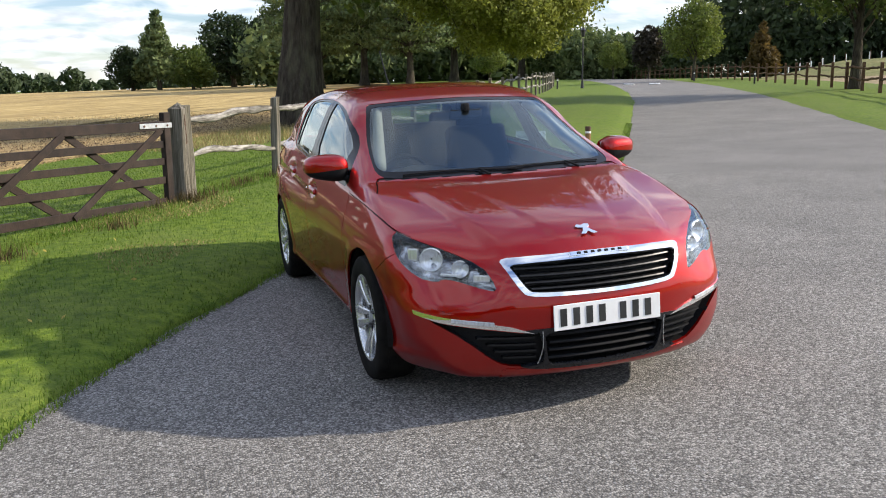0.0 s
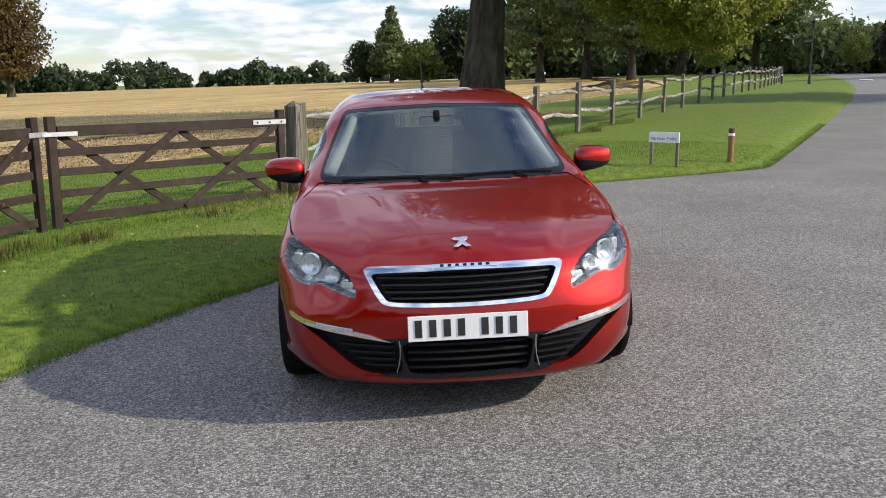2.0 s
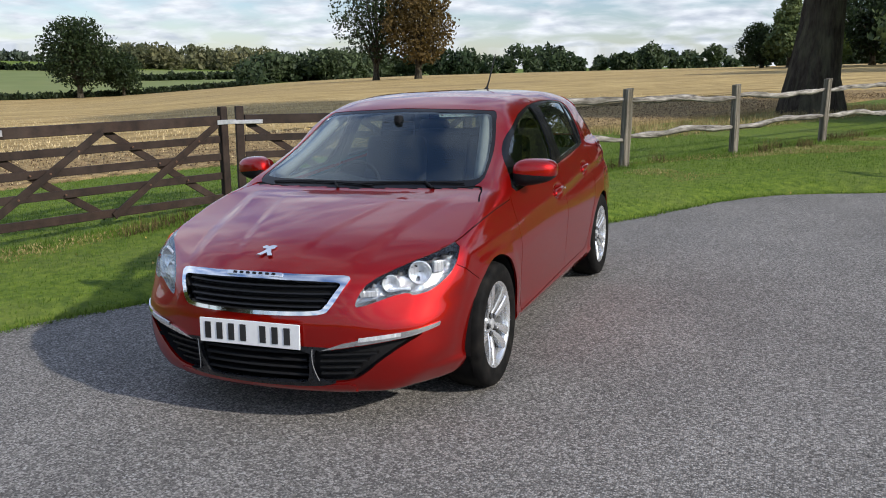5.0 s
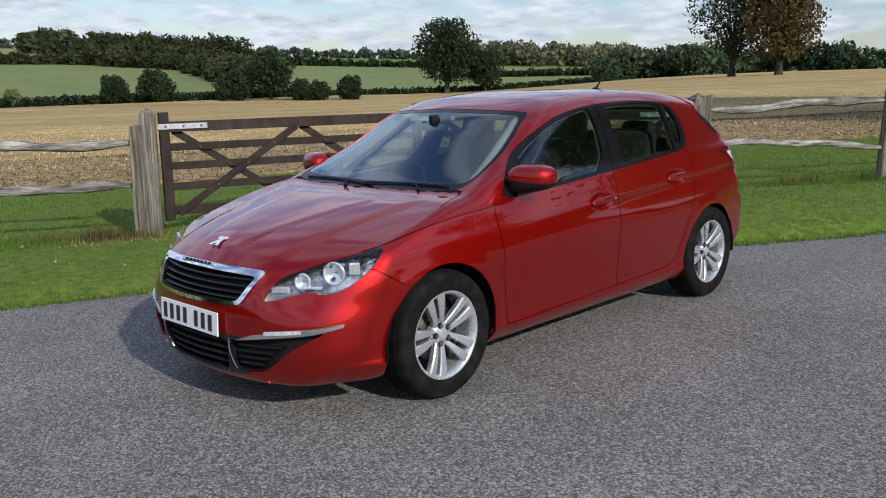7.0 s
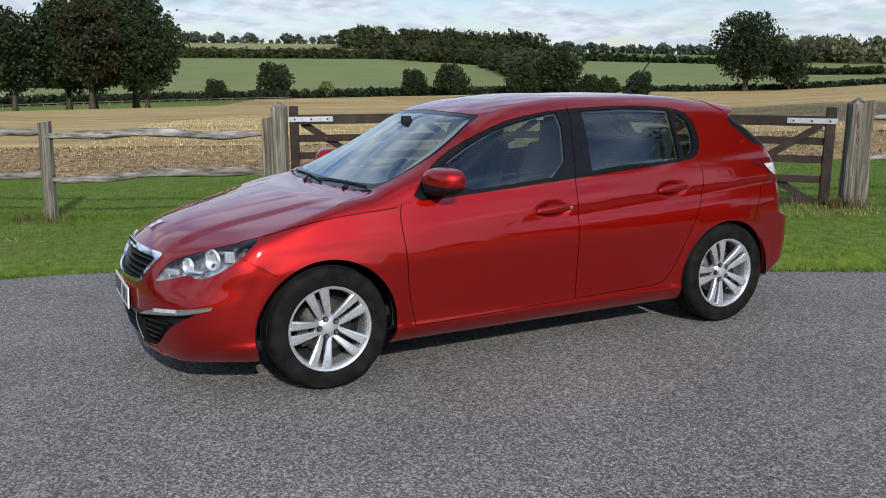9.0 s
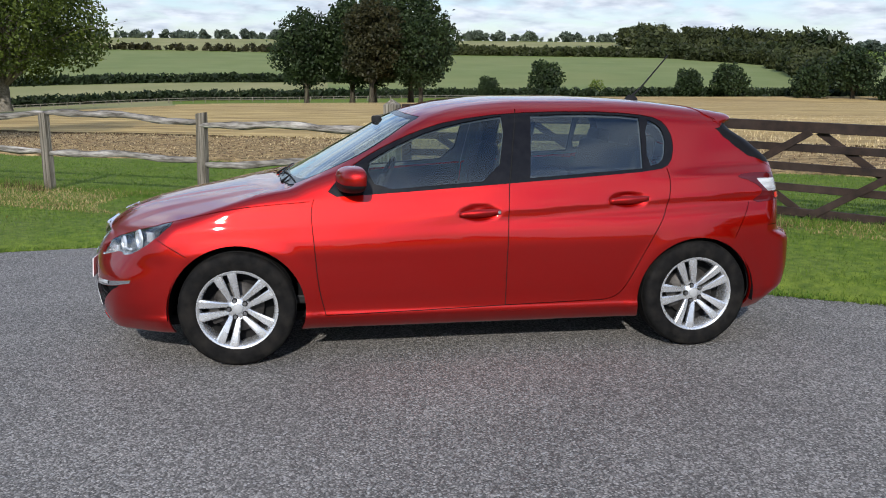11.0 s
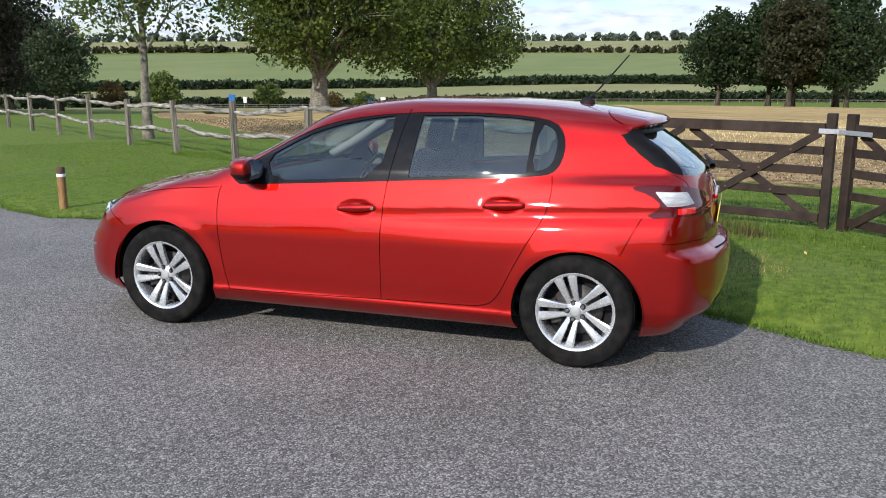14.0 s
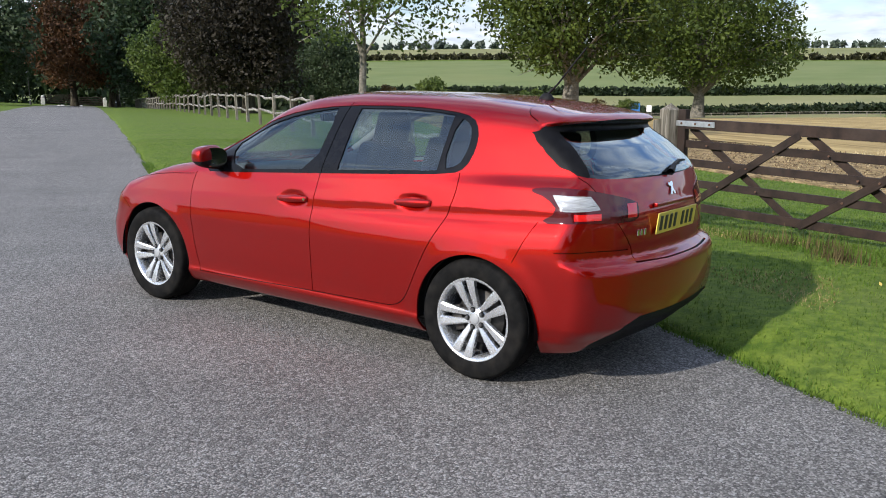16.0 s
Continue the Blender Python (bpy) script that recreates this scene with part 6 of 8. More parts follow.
ZONES = sorted(set(LAB))
for i, f in enumerate(bm.faces):
    f.material_index = ZONES.index(LAB[i])


def piece(labels, push=0.0):
    """Vertices and faces of the half body that carry the labels, moved outwards by push."""
    want = {ZONES.index(l) for l in labels if l in ZONES}
    vid, verts, faces = {}, [], []
    for f in bm.faces:
        if f.material_index in want:
            idx = []
            for v in f.verts:
                if v.index not in vid:
                    vid[v.index] = len(verts)
                    verts.append(v.co[:])
                idx.append(vid[v.index])
            faces.append(tuple(idx))
    v = np.array(verts) if verts else np.zeros((0, 3))
    if push and len(v):
        n, _ = body_normal(v)
        v = v + n * push
        v[np.abs(np.array(verts)[:, 0]) < 1e-4, 0] = 0
    return v, faces


bm.verts.index_update()


def boundary(faces):
    seen = {}
    for f in faces:
        for a, b in zip(f, f[1:] + f[:1]):
            seen[(a, b)] = 1
    return [e for e in seen if (e[1], e[0]) not in seen]


def thick(v, faces, depth, along_=None, keep_front=True):
    """Adds walls from the rim of a piece inwards, and a back where there is no front."""
    n, _ = body_normal(v)
    back = v - (n * depth if along_ is None else np.array(along_)[None] * depth)
    back[np.abs(v[:, 0]) < 1e-4, 0] = 0
    k = len(v)
    out = list(faces) if keep_front else [tuple(i + k for i in f) for f in faces]
    for a, b in boundary(faces):
        if abs(v[a, 0]) < 1e-4 and abs(v[b, 0]) < 1e-4:
            continue
        out.append((b, a, a + k, b + k) if keep_front else (a, b, b + k, a + k))
    return np.concatenate([v, back]), out, k


def both(v, faces):
    """Joins a half with its mirror image along the middle."""
    k = len(v)
    mid = np.abs(v[:, 0]) < 2e-4
    remap = np.arange(k) + k
    remap[mid] = np.nonzero(mid)[0]
    m = v * np.array([-1, 1, 1])
    return np.concatenate([v, m]), list(faces) + [tuple(int(remap[i]) for i in reversed(f)) for f in faces]


def flipped(v, faces):
    return v * np.array([-1, 1, 1]), [tuple(reversed(f)) for f in faces]


CLEAR = []


def skin(name, v, faces, material, parent, label="", shade=True):
    """Links a piece of the body with the form's own normals."""
    me = bpy.data.meshes.new(name)
    me.from_pydata(v.tolist(), [], [tuple(int(i) for i in f) for f in faces])
    me.materials.append(material)
    if shade:
        me.shade_smooth()
    if material in CLEAR:
        me.normals_split_custom_set_from_vertices(body_normal(v)[0].tolist())
    ob = new(name, me)
    ob.parent = parent
    if label:
        tagged(ob, label)
    return ob


def panel(name, v, faces, material, parent, label="", depth=0.012):
    """A body panel: the form's surface with analytic normals and folded-in edges."""
    n0, _ = body_normal(v)
    v2, f2, k = thick(v, faces, depth)
    me = bpy.data.meshes.new(name)
    me.from_pydata(v2.tolist(), [], [tuple(int(i) for i in f) for f in f2])
    me.materials.append(material)
    me.shade_smooth()
    nf = len(faces)
    wall = np.ones(len(f2), bool)
    wall[:nf] = False
    loops = np.zeros((len(me.loops), 3))
    vi = np.zeros(len(me.loops), int)
    me.loops.foreach_get("vertex_index", vi)
    starts = np.zeros(len(me.polygons), int)
    me.polygons.foreach_get("loop_start", starts)
    fn = np.zeros(len(me.polygons) * 3)
    me.polygons.foreach_get("normal", fn)
    fn = fn.reshape(-1, 3)
    tot = np.zeros(len(me.polygons), int)
    me.polygons.foreach_get("loop_total", tot)
    owner = np.repeat(np.arange(len(me.polygons)), tot)
    isw = wall[owner]
    loops[isw] = fn[owner[isw]]
    loops[~isw] = n0[vi[~isw]]
    me.normals_split_custom_set(loops.tolist())
    ob = new(name, me)
    ob.parent = parent
    if label:
        tagged(ob, label)
    return ob

# ---- car materials ----
def car_paint():
    """Deep metallic red under clear coat, with fine flake and a little road dust low down."""
    m = bpy.data.materials.new("red_car_paint")
    m.use_nodes = True
    nt = m.node_tree
    b = nt.nodes["Principled BSDF"]
    geo = nt.nodes.new("ShaderNodeTexCoord")
    fl = nt.nodes.new("ShaderNodeTexNoise")
    fl.inputs["Scale"].default_value = 900
    fl.inputs["Detail"].default_value = 1
    nt.links.new(geo.outputs["Object"], fl.inputs["Vector"])
    r = nt.nodes.new("ShaderNodeValToRGB")
    r.color_ramp.elements[0].position, r.color_ramp.elements[0].color = 0.35, (0.278, 0.0026, 0.0008, 1)
    r.color_ramp.elements[1].position, r.color_ramp.elements[1].color = 0.70, (0.388, 0.0040, 0.0012, 1)
    nt.links.new(fl.outputs["Fac"], r.inputs[0])
    dust = nt.nodes.new("ShaderNodeTexNoise")
    dust.inputs["Scale"].default_value = 5
    dust.inputs["Detail"].default_value = 8
    nt.links.new(geo.outputs["Object"], dust.inputs["Vector"])
    mr = nt.nodes.new("ShaderNodeMapRange")
    mr.inputs["From Min"].default_value, mr.inputs["From Max"].default_value = 0.45, 0.8
    mr.inputs["To Max"].default_value = 0.012
    nt.links.new(dust.outputs["Fac"], mr.inputs["Value"])
    mx = nt.nodes.new("ShaderNodeMix"); mx.data_type = "RGBA"
    nt.links.new(mr.outputs[0], mx.inputs["Factor"])
    nt.links.new(r.outputs[0], mx.inputs["A"])
    mx.inputs["B"].default_value = (0.30, 0.06, 0.05, 1)
    nt.links.new(mx.outputs["Result"], b.inputs["Base Color"])
    b.inputs["Metallic"].default_value = 0.85
    b.inputs["Roughness"].default_value = 0.44
    b.inputs["Specular IOR Level"].default_value = 0.08
    b.inputs["Coat Weight"].default_value = 1.0
    b.inputs["Coat Roughness"].default_value = 0.02
    b.inputs["Coat IOR"].default_value = 1.5
    return m


def glass(name, tint, gloss=1.0, mirror=0.14):
    """A clear pane: light passes with a slight tint, the surface mirrors by Fresnel."""
    m = bpy.data.materials.new(name)
    m.use_nodes = True
    nt = m.node_tree
    nt.nodes.clear()
    out = nt.nodes.new("ShaderNodeOutputMaterial")
    tr = nt.nodes.new("ShaderNodeBsdfTransparent")
    tr.inputs[0].default_value = (*tint, 1)
    gl = nt.nodes.new("ShaderNodeBsdfGlossy")
    gl.inputs["Roughness"].default_value = 0.012
    gl.inputs["Color"].default_value = (0.90 * gloss, 0.97 * gloss, 0.96 * gloss, 1)
    lw = nt.nodes.new("ShaderNodeLayerWeight")
    lw.inputs["Blend"].default_value = 0.5
    pw = nt.nodes.new("ShaderNodeMath"); pw.operation = "POWER"; pw.inputs[1].default_value = 3.3
    nt.links.new(lw.outputs["Facing"], pw.inputs[0])
    fr = nt.nodes.new("ShaderNodeMapRange")
    fr.inputs["To Min"].default_value = mirror
    nt.links.new(pw.outputs[0], fr.inputs["Value"])
    mx = nt.nodes.new("ShaderNodeMixShader")
    nt.links.new(fr.outputs[0], mx.inputs[0])
    nt.links.new(tr.outputs[0], mx.inputs[1])
    nt.links.new(gl.outputs[0], mx.inputs[2])
    nt.links.new(mx.outputs[0], out.inputs[0])
    return m


PAINT = car_paint()
GLASS = glass("window_glass", (0.62, 0.73, 0.70), mirror=0.07)
CLEAR.append(GLASS)
GLASS_REAR = glass("tinted_window_glass", (0.50, 0.60, 0.57), mirror=0.10)
CLEAR.append(GLASS_REAR)
LENS = glass("clear_lens", (0.96, 0.97, 0.98), 0.75, mirror=0.03)
BLACK_GLOSS = mat("gloss_black_trim", (0.005, 0.005, 0.006), (0.009, 0.009, 0.010), 20, 0.18, spec=0.18, rough_var=0.03)
BLACK_MATT = mat("black_plastic", (0.008, 0.008, 0.009), (0.016, 0.016, 0.017), 120, 0.55, 0.0006, 400, spec=0.10)
SEAL = mat("rubber_seal", (0.006, 0.006, 0.006), (0.012, 0.012, 0.012), 60, 0.7, spec=0.12)
CHROME = mat("chrome", (0.80, 0.81, 0.82), (0.88, 0.88, 0.89), 40, 0.06, metal=1.0, rough_var=0.02)
ALLOY = mat("silver_alloy", (0.60, 0.61, 0.62), (0.68, 0.69, 0.70), 14, 0.27, metal=0.75, coat=0.4, rough_var=0.03)
TYRE = mat("tyre_rubber", (0.005, 0.005, 0.005), (0.011, 0.0108, 0.0105), 22, 0.7, 0.001, 160, spot=(0.040, 0.035, 0.029), spot_scale=14, spot_amount=0.25, spec=0.05)
IRON = mat("brake_iron", (0.025, 0.023, 0.022), (0.07, 0.064, 0.058), 40, 0.55, metal=0.5)
SEAT = mat("dark_seat_cloth", (0.007, 0.007, 0.0075), (0.015, 0.015, 0.016), 150, 0.9, 0.001, 300)
DASH = mat("dark_dashboard", (0.008, 0.0085, 0.009), (0.017, 0.0175, 0.018), 200, 0.6, 0.0008, 500, spec=0.25)
LINING = mat("pale_grey_lining", (0.24, 0.24, 0.235), (0.31, 0.31, 0.30), 90, 0.9)
RED_LENS = mat("red_lens", (0.62, 0.010, 0.010), (0.78, 0.018, 0.016), 12, 0.08, coat=1.0, rough_var=0.02)
DARK_RED = mat("smoked_red_lens", (0.050, 0.003, 0.005), (0.080, 0.006, 0.008), 12, 0.10, coat=0.25, rough_var=0.02, spec=0.35)
PLATE_W = mat("white_plate", (0.74, 0.74, 0.73), (0.80, 0.80, 0.79), 20, 0.35)
PLATE_Y = mat("yellow_plate", (0.70, 0.52, 0.07), (0.78, 0.60, 0.12), 20, 0.35)
MIRROR = mat("mirror_glass", (0.9, 0.9, 0.9), (0.92, 0.92, 0.92), 5, 0.01, metal=1.0, rough_var=0.0)

LEAN = 1.9
car = new("car")
car.matrix_basis = pose(0, 0, 0.004, 0, -LEAN, 0)
tagged(car, "metallic red five-door hatchback with silver alloy wheels on the asphalt", "car")

# ---- panels ----
v, f = piece(["shell"])
shell = panel("body_shell", *both(v, f), PAINT, car)
v, f = piece(["bonnet"])
bonnet = panel("bonnet", *both(v, f), PAINT, car)
v, f = piece(["front_bumper"])
bumper_f = panel("front_bumper", *both(v, f), PAINT, car)
v, f = piece(["rear_bumper"])
bumper_r = panel("rear_bumper", *both(v, f), PAINT, car)
v, f = piece(["tailgate"])
tailgate = panel("tailgate", *both(v, f), PAINT, car)
v, f = piece(["spoiler"], 0.004)
panel("roof_spoiler", *both(v, f), PAINT, tailgate)
v, f = piece(["valance"], -0.004)
panel("rear_valance", *both(v, f), BLACK_MATT, bumper_r, "dark grey plastic lower valance")
v, f = piece(["lip"], 0.004)
if len(f):
    panel("lower_lip", *both(v, f), PAINT, bumper_f)
v, f = piece(["cowl"], -0.006)
panel("scuttle_panel", *both(v, f), BLACK_MATT, car, "black plastic scuttle below the windscreen")
v, f = piece(["seam"], -0.010)
skin("panel_seal", *both(v, f), SEAL, car, "dark gaps between the panels")
v, f = piece(["screen_rim"], -0.002)
panel("windscreen_border", *both(v, f), BLACK_GLOSS, car, "black printed border of the windscreen", 0.005)
v, f = piece(["screen"], -0.003)
screen = skin("windscreen", *both(v, f), GLASS, car)
screen.visible_shadow = False
v, f = piece(["rear_pane"], -0.002)
backlight = skin("rear_window", *both(v, f), GLASS_REAR, tailgate)
backlight.visible_shadow = False
v, f = piece(["rear_pane"], 0.0005)
PRINTED = mat("black_printed_glass", (0.006, 0.006, 0.007), (0.010, 0.010, 0.011), 20, 0.45, spec=0.06, rough_var=0.03)
vb, fb = both(v, f)
bm_b = bmesh.new()
vs_b = [bm_b.verts.new(p) for p in vb]
for q in fb:
    bm_b.faces.new([vs_b[int(i)] for i in q])
for co_, no_ in (((0.545, 0, 1.30), (1, 0, 0.483)), ((-0.545, 0, 1.30), (-1, 0, 0.483)), ((0, 0, 1.266), (0, 0, 1)), ((0, 0, 1.048), (0, 0, -1))):
    bmesh.ops.bisect_plane(bm_b, geom=bm_b.verts[:] + bm_b.edges[:] + bm_b.faces[:], plane_co=co_, plane_no=no_)
inner = []
for q in bm_b.faces:
    c_ = q.calc_center_median()
    if abs(c_.x) < 0.545 + 0.483 * (1.30 - c_.z) and 1.048 < c_.z < 1.266:
        inner.append(q)
bmesh.ops.delete(bm_b, geom=inner, context="FACES")
part("rear_window_border", bm_b, PRINTED, tailgate, "gloss black side wedge of the rear window", True)

doors = {}
for side in (1, -1):
    mir = (lambda a: a) if side > 0 else (lambda a: flipped(*a))
    for key in ("front_door", "rear_door"):
        v, f = mir(piece([key]))
        doors[(key, side)] = panel(key, v, f, PAINT, car)
    v, f = mir(piece(["trim"], -0.004))
    panel("window_surround", v, f, BLACK_GLOSS, car, "gloss black window surround and pillar trim", 0.01)
    for key, owner, gm in (("pane_f", "front_door", GLASS), ("pane_r", "rear_door", GLASS_REAR), ("pane_q", "rear_door", GLASS_REAR)):
        v, f = mir(piece([key], -0.009))
        ob = skin("window_pane", v, f, gm, doors[(owner, side)])
        ob.visible_shadow = False

# pale lining inside the pillars and roof, and behind the glass line
v, f = piece(["shell", "seam"], -0.035)
keep = [q for q in f if np.mean([v[i][2] for i in q]) > 0.93 and np.mean([v[i][1] for i in q]) > 0.33]
skin("headlining", *both(v, [tuple(reversed(q)) for q in keep]), LINING, car, "pale grey cloth headlining and pillar trim")
PILLAR = mat("grey_pillar_trim", (0.10, 0.10, 0.10), (0.15, 0.15, 0.15), 60, 0.8)
v, f = piece(["tailgate", "spoiler", "rear_bumper"], -0.03)
skin("tailgate_lining", *both(v, [tuple(reversed(q)) for q in f]), DASH, car, "dark tailgate lining")
v, f = piece(["trim"], -0.03)
for side in (1, -1):
    vv, ff = (v, [tuple(reversed(q)) for q in f]) if side > 0 else (v * np.array([-1, 1, 1]), f)
    skin("pillar_lining", vv, ff, PILLAR, car)
v, f = piece(["front_door", "rear_door", "shell"], -0.07)
keep = [q for q in f if 0.25 < np.mean([v[i][1] for i in q]) < 3.0 and np.mean([v[i][2] for i in q]) < 0.99 and np.mean([v[i][0] for i in q]) > 0.5]
for side in (1, -1):
    vv, ff = (v, [tuple(reversed(q)) for q in keep]) if side > 0 else (v * np.array([-1, 1, 1]), keep)
    skin("door_lining", vv, ff, DASH, car, "dark door lining")


def bm_box(sx, sy, sz, bevel, centre, rot=None, seg=2):
    bm = box_bm(sx, sy, sz, bevel, (0, 0, 0), seg)
    m = Matrix.Translation(centre) @ (rot.to_4x4() if rot is not None else Matrix.Identity(4))
    bmesh.ops.transform(bm, matrix=m, verts=bm.verts)
    return bm


def lathe(profile, seg=48, axis="X"):
    """Turns a profile of (r, along) pairs round the x axis."""
    bm = bmesh.new()
    rings = []
    for r, a in profile:
        rings.append([bm.verts.new((a, r * math.cos(2 * math.pi * k / seg), r * math.sin(2 * math.pi * k / seg))) for k in range(seg)])
    for p, q in zip(rings, rings[1:]):
        for k in range(seg):
            bm.faces.new((p[k], p[(k + 1) % seg], q[(k + 1) % seg], q[k]))
    bmesh.ops.recalc_face_normals(bm, faces=bm.faces)
    return bm


def surf_y(x, z, front=True):
    """y of the body's front or rear surface at x, z."""
    ys_ = np.linspace(-1.0, 0.3, 900) if front else np.linspace(3.5, 2.4, 900)
    f = body(np.full(900, x), ys_, np.full(900, z))
    return float(ys_[np.argmax(f < 0)])


def surf_x(y, z):
    xs_ = np.linspace(1.0, 0.2, 900)
    return float(xs_[np.argmax(body(xs_, np.full(900, y), np.full(900, z)) < 0)])


def surf_z(x, y):
    zs_ = np.linspace(1.5, 0.4, 1200)
    return float(zs_[np.argmax(body(np.full(1200, x), np.full(1200, y), zs_) < 0)])


def cavity(label_keys, depth, along_, material, parent, name, label="", mirror=True, side=1):
    v, f = piece(label_keys)
    v2, f2, k = thick(v, f, depth, along_, False)
    if mirror:
        v2, f2 = both(v2, f2)
    elif side < 0:
        v2, f2 = flipped(v2, f2)
    return skin(name, v2, f2, material, parent, label, shade=False)


# ---- grille ----
cavity(["grille_in"], 0.05, (0, -1, 0), BLACK_MATT, bumper_f, "grille_recess")
v, f = piece(["grille"], 0.010)
grille = panel("grille_surround", *both(v, f), CHROME, bumper_f, "bright chrome grille surround", 0.03)


def slat(zc, half, h, drop, depth, material, parent, name, lift=0.012):
    """A horizontal bar that follows the bumper's curve."""
    bm = bmesh.new()
    n = 16
    rings = []
    for i in range(n + 1):
        x = -half + 2 * half * i / n
        z = zc - drop * (x / max(half, 1e-6)) ** 2
        y = surf_y(abs(x), z) + lift
        ring = [(-0.0, -h / 2), (-0.004, -h * 0.1), (-0.0, h / 2), (depth, h / 2 + 0.004), (depth, -h / 2 + 0.002)]
        rings.append([bm.verts.new((x, y + dy, z + dz)) for dy, dz in ring])
    for a, b in zip(rings, rings[1:]):
        for k in range(5):
            bm.faces.new((a[k], a[(k + 1) % 5], b[(k + 1) % 5], b[k]))
    bm.faces.new(rings[0]), bm.faces.new(list(reversed(rings[-1])))
    bmesh.ops.recalc_face_normals(bm, faces=bm.faces)
    return part(name, bm, material, parent)


DARK_SLAT = mat("dark_satin_slat", (0.006, 0.0063, 0.007), (0.012, 0.0126, 0.014), 60, 0.38, rough_var=0.05, spec=0.3)
for zc, half in ((0.650, 0.385), (0.621, 0.368), (0.592, 0.350), (0.566, 0.328)):
    slat(zc, half, 0.009, 0.0, 0.035, DARK_SLAT, grille, "slat", 0.016)
# badge bar over the grille, with its lettering as plain bars
bar_y = surf_y(0.0, 0.700)
part("badge_bar", bm_box(0.29, 0.012, 0.021, 0.005, (0, bar_y - 0.010, 0.700), Matrix.Rotation(radians(-35), 3, "X")), CHROME, grille, "slim chrome badge bar")
for k in range(7):
    part("badge_mark", bm_box(0.016, 0.003, 0.011, 0.001, (-0.10 + 0.0333 * k, bar_y - 0.0175, 0.7045), Matrix.Rotation(radians(-35), 3, "X")), BLACK_MATT, grille)
# ---- lower intake and fog recesses ----
SATIN_BLACK = mat("satin_black_plastic", (0.006, 0.007, 0.009), (0.012, 0.013, 0.016), 60, 0.28, rough_var=0.05, spec=0.4)
DRL = mat("clear_light_lens", (0.34, 0.35, 0.36), (0.62, 0.63, 0.64), 45, 0.15, 0.004, 60, coat=1.0, rough_var=0.04, stretch=(3, 1, 0.4))
cavity(["intake"], 0.07, (0, -1, 0), BLACK_MATT, bumper_f, "lower_intake", "black lower air intake")
for zc in (0.365, 0.330, 0.295, 0.258):
    slat(zc, 0.262, 0.012, 0.0, 0.045, BLACK_MATT, bumper_f, "intake_slat", 0.012)
for side in (1, -1):
    cavity(["fog"], 0.045, (0.5, -0.866, 0), BLACK_MATT, bumper_f, "fog_recess", "ribbed black side intake", False, side)
    for zc, x0, x1 in ((0.355, 0.325, 0.56), (0.325, 0.32, 0.52), (0.295, 0.315, 0.49), (0.265, 0.315, 0.455)):
        bm2 = bmesh.new()
        rings = []
        for i in range(9):
            x = x0 + (x1 - x0) * i / 8
            z = zc + 0.02 * (x - x0)
            y = surf_y(x, z) + 0.020
            rings.append([bm2.verts.new((side * x, y + dy, z + dz)) for dy, dz in ((0, -0.004), (0, 0.004), (0.03, 0.005), (0.03, -0.003))])
        for a, b in zip(rings, rings[1:]):
            for k in range(4):
                bm2.faces.new((a[k], a[(k + 1) % 4], b[(k + 1) % 4], b[k]))
        bmesh.ops.recalc_face_normals(bm2, faces=bm2.faces)
        part("fog_rib", bm2, DARK_SLAT, bumper_f)
    v, f = piece(["strip"], 0.006)
    v, f = (v, f) if side > 0 else flipped(v, f)
    strip = panel("light_strip", v, f, CHROME, bumper_f, "chrome strip with a daytime running light", 0.02)
    bm2 = bmesh.new()
    rings = []
    for i in range(13):
        x = 0.50 + 0.165 * i / 12
        z = 0.427 + 0.10 * (x - 0.50)
        y = surf_y(x, z) - 0.009
        rings.append([bm2.verts.new((side * x, y + dy, z + dz)) for dy, dz in ((0.004, -0.010), (-0.003, -0.007), (-0.003, 0.007), (0.004, 0.010))])
    for a, b in zip(rings, rings[1:]):
        for k in range(3):
            bm2.faces.new((a[k], a[k + 1], b[k + 1], b[k]))
    bmesh.ops.recalc_face_normals(bm2, faces=bm2.faces)
    part("running_light", bm2, DRL, strip, "white ribbed light lens")

# black surround joining the lower intake to the side intakes
v, f = piece(["surround"], 0.005)
sur_ob = panel("intake_surround", *both(v, f), SATIN_BLACK, bumper_f, "satin black plastic surround of the intakes", 0.02)
for side in (1, -1):
    vs_, fs_ = [], []
    edge = [(0.300 + 0.036 * u * u - 0.02 * u, 0.388 - 0.150 * u) for u in np.linspace(0, 1, 10)]
    tube(vs_, fs_, [(side * x, surf_y(x, z) - 0.006, z) for x, z in edge], [0.0022] * 10, 6)
    raw_part("edge_strip", vs_, fs_, GALV, sur_ob)

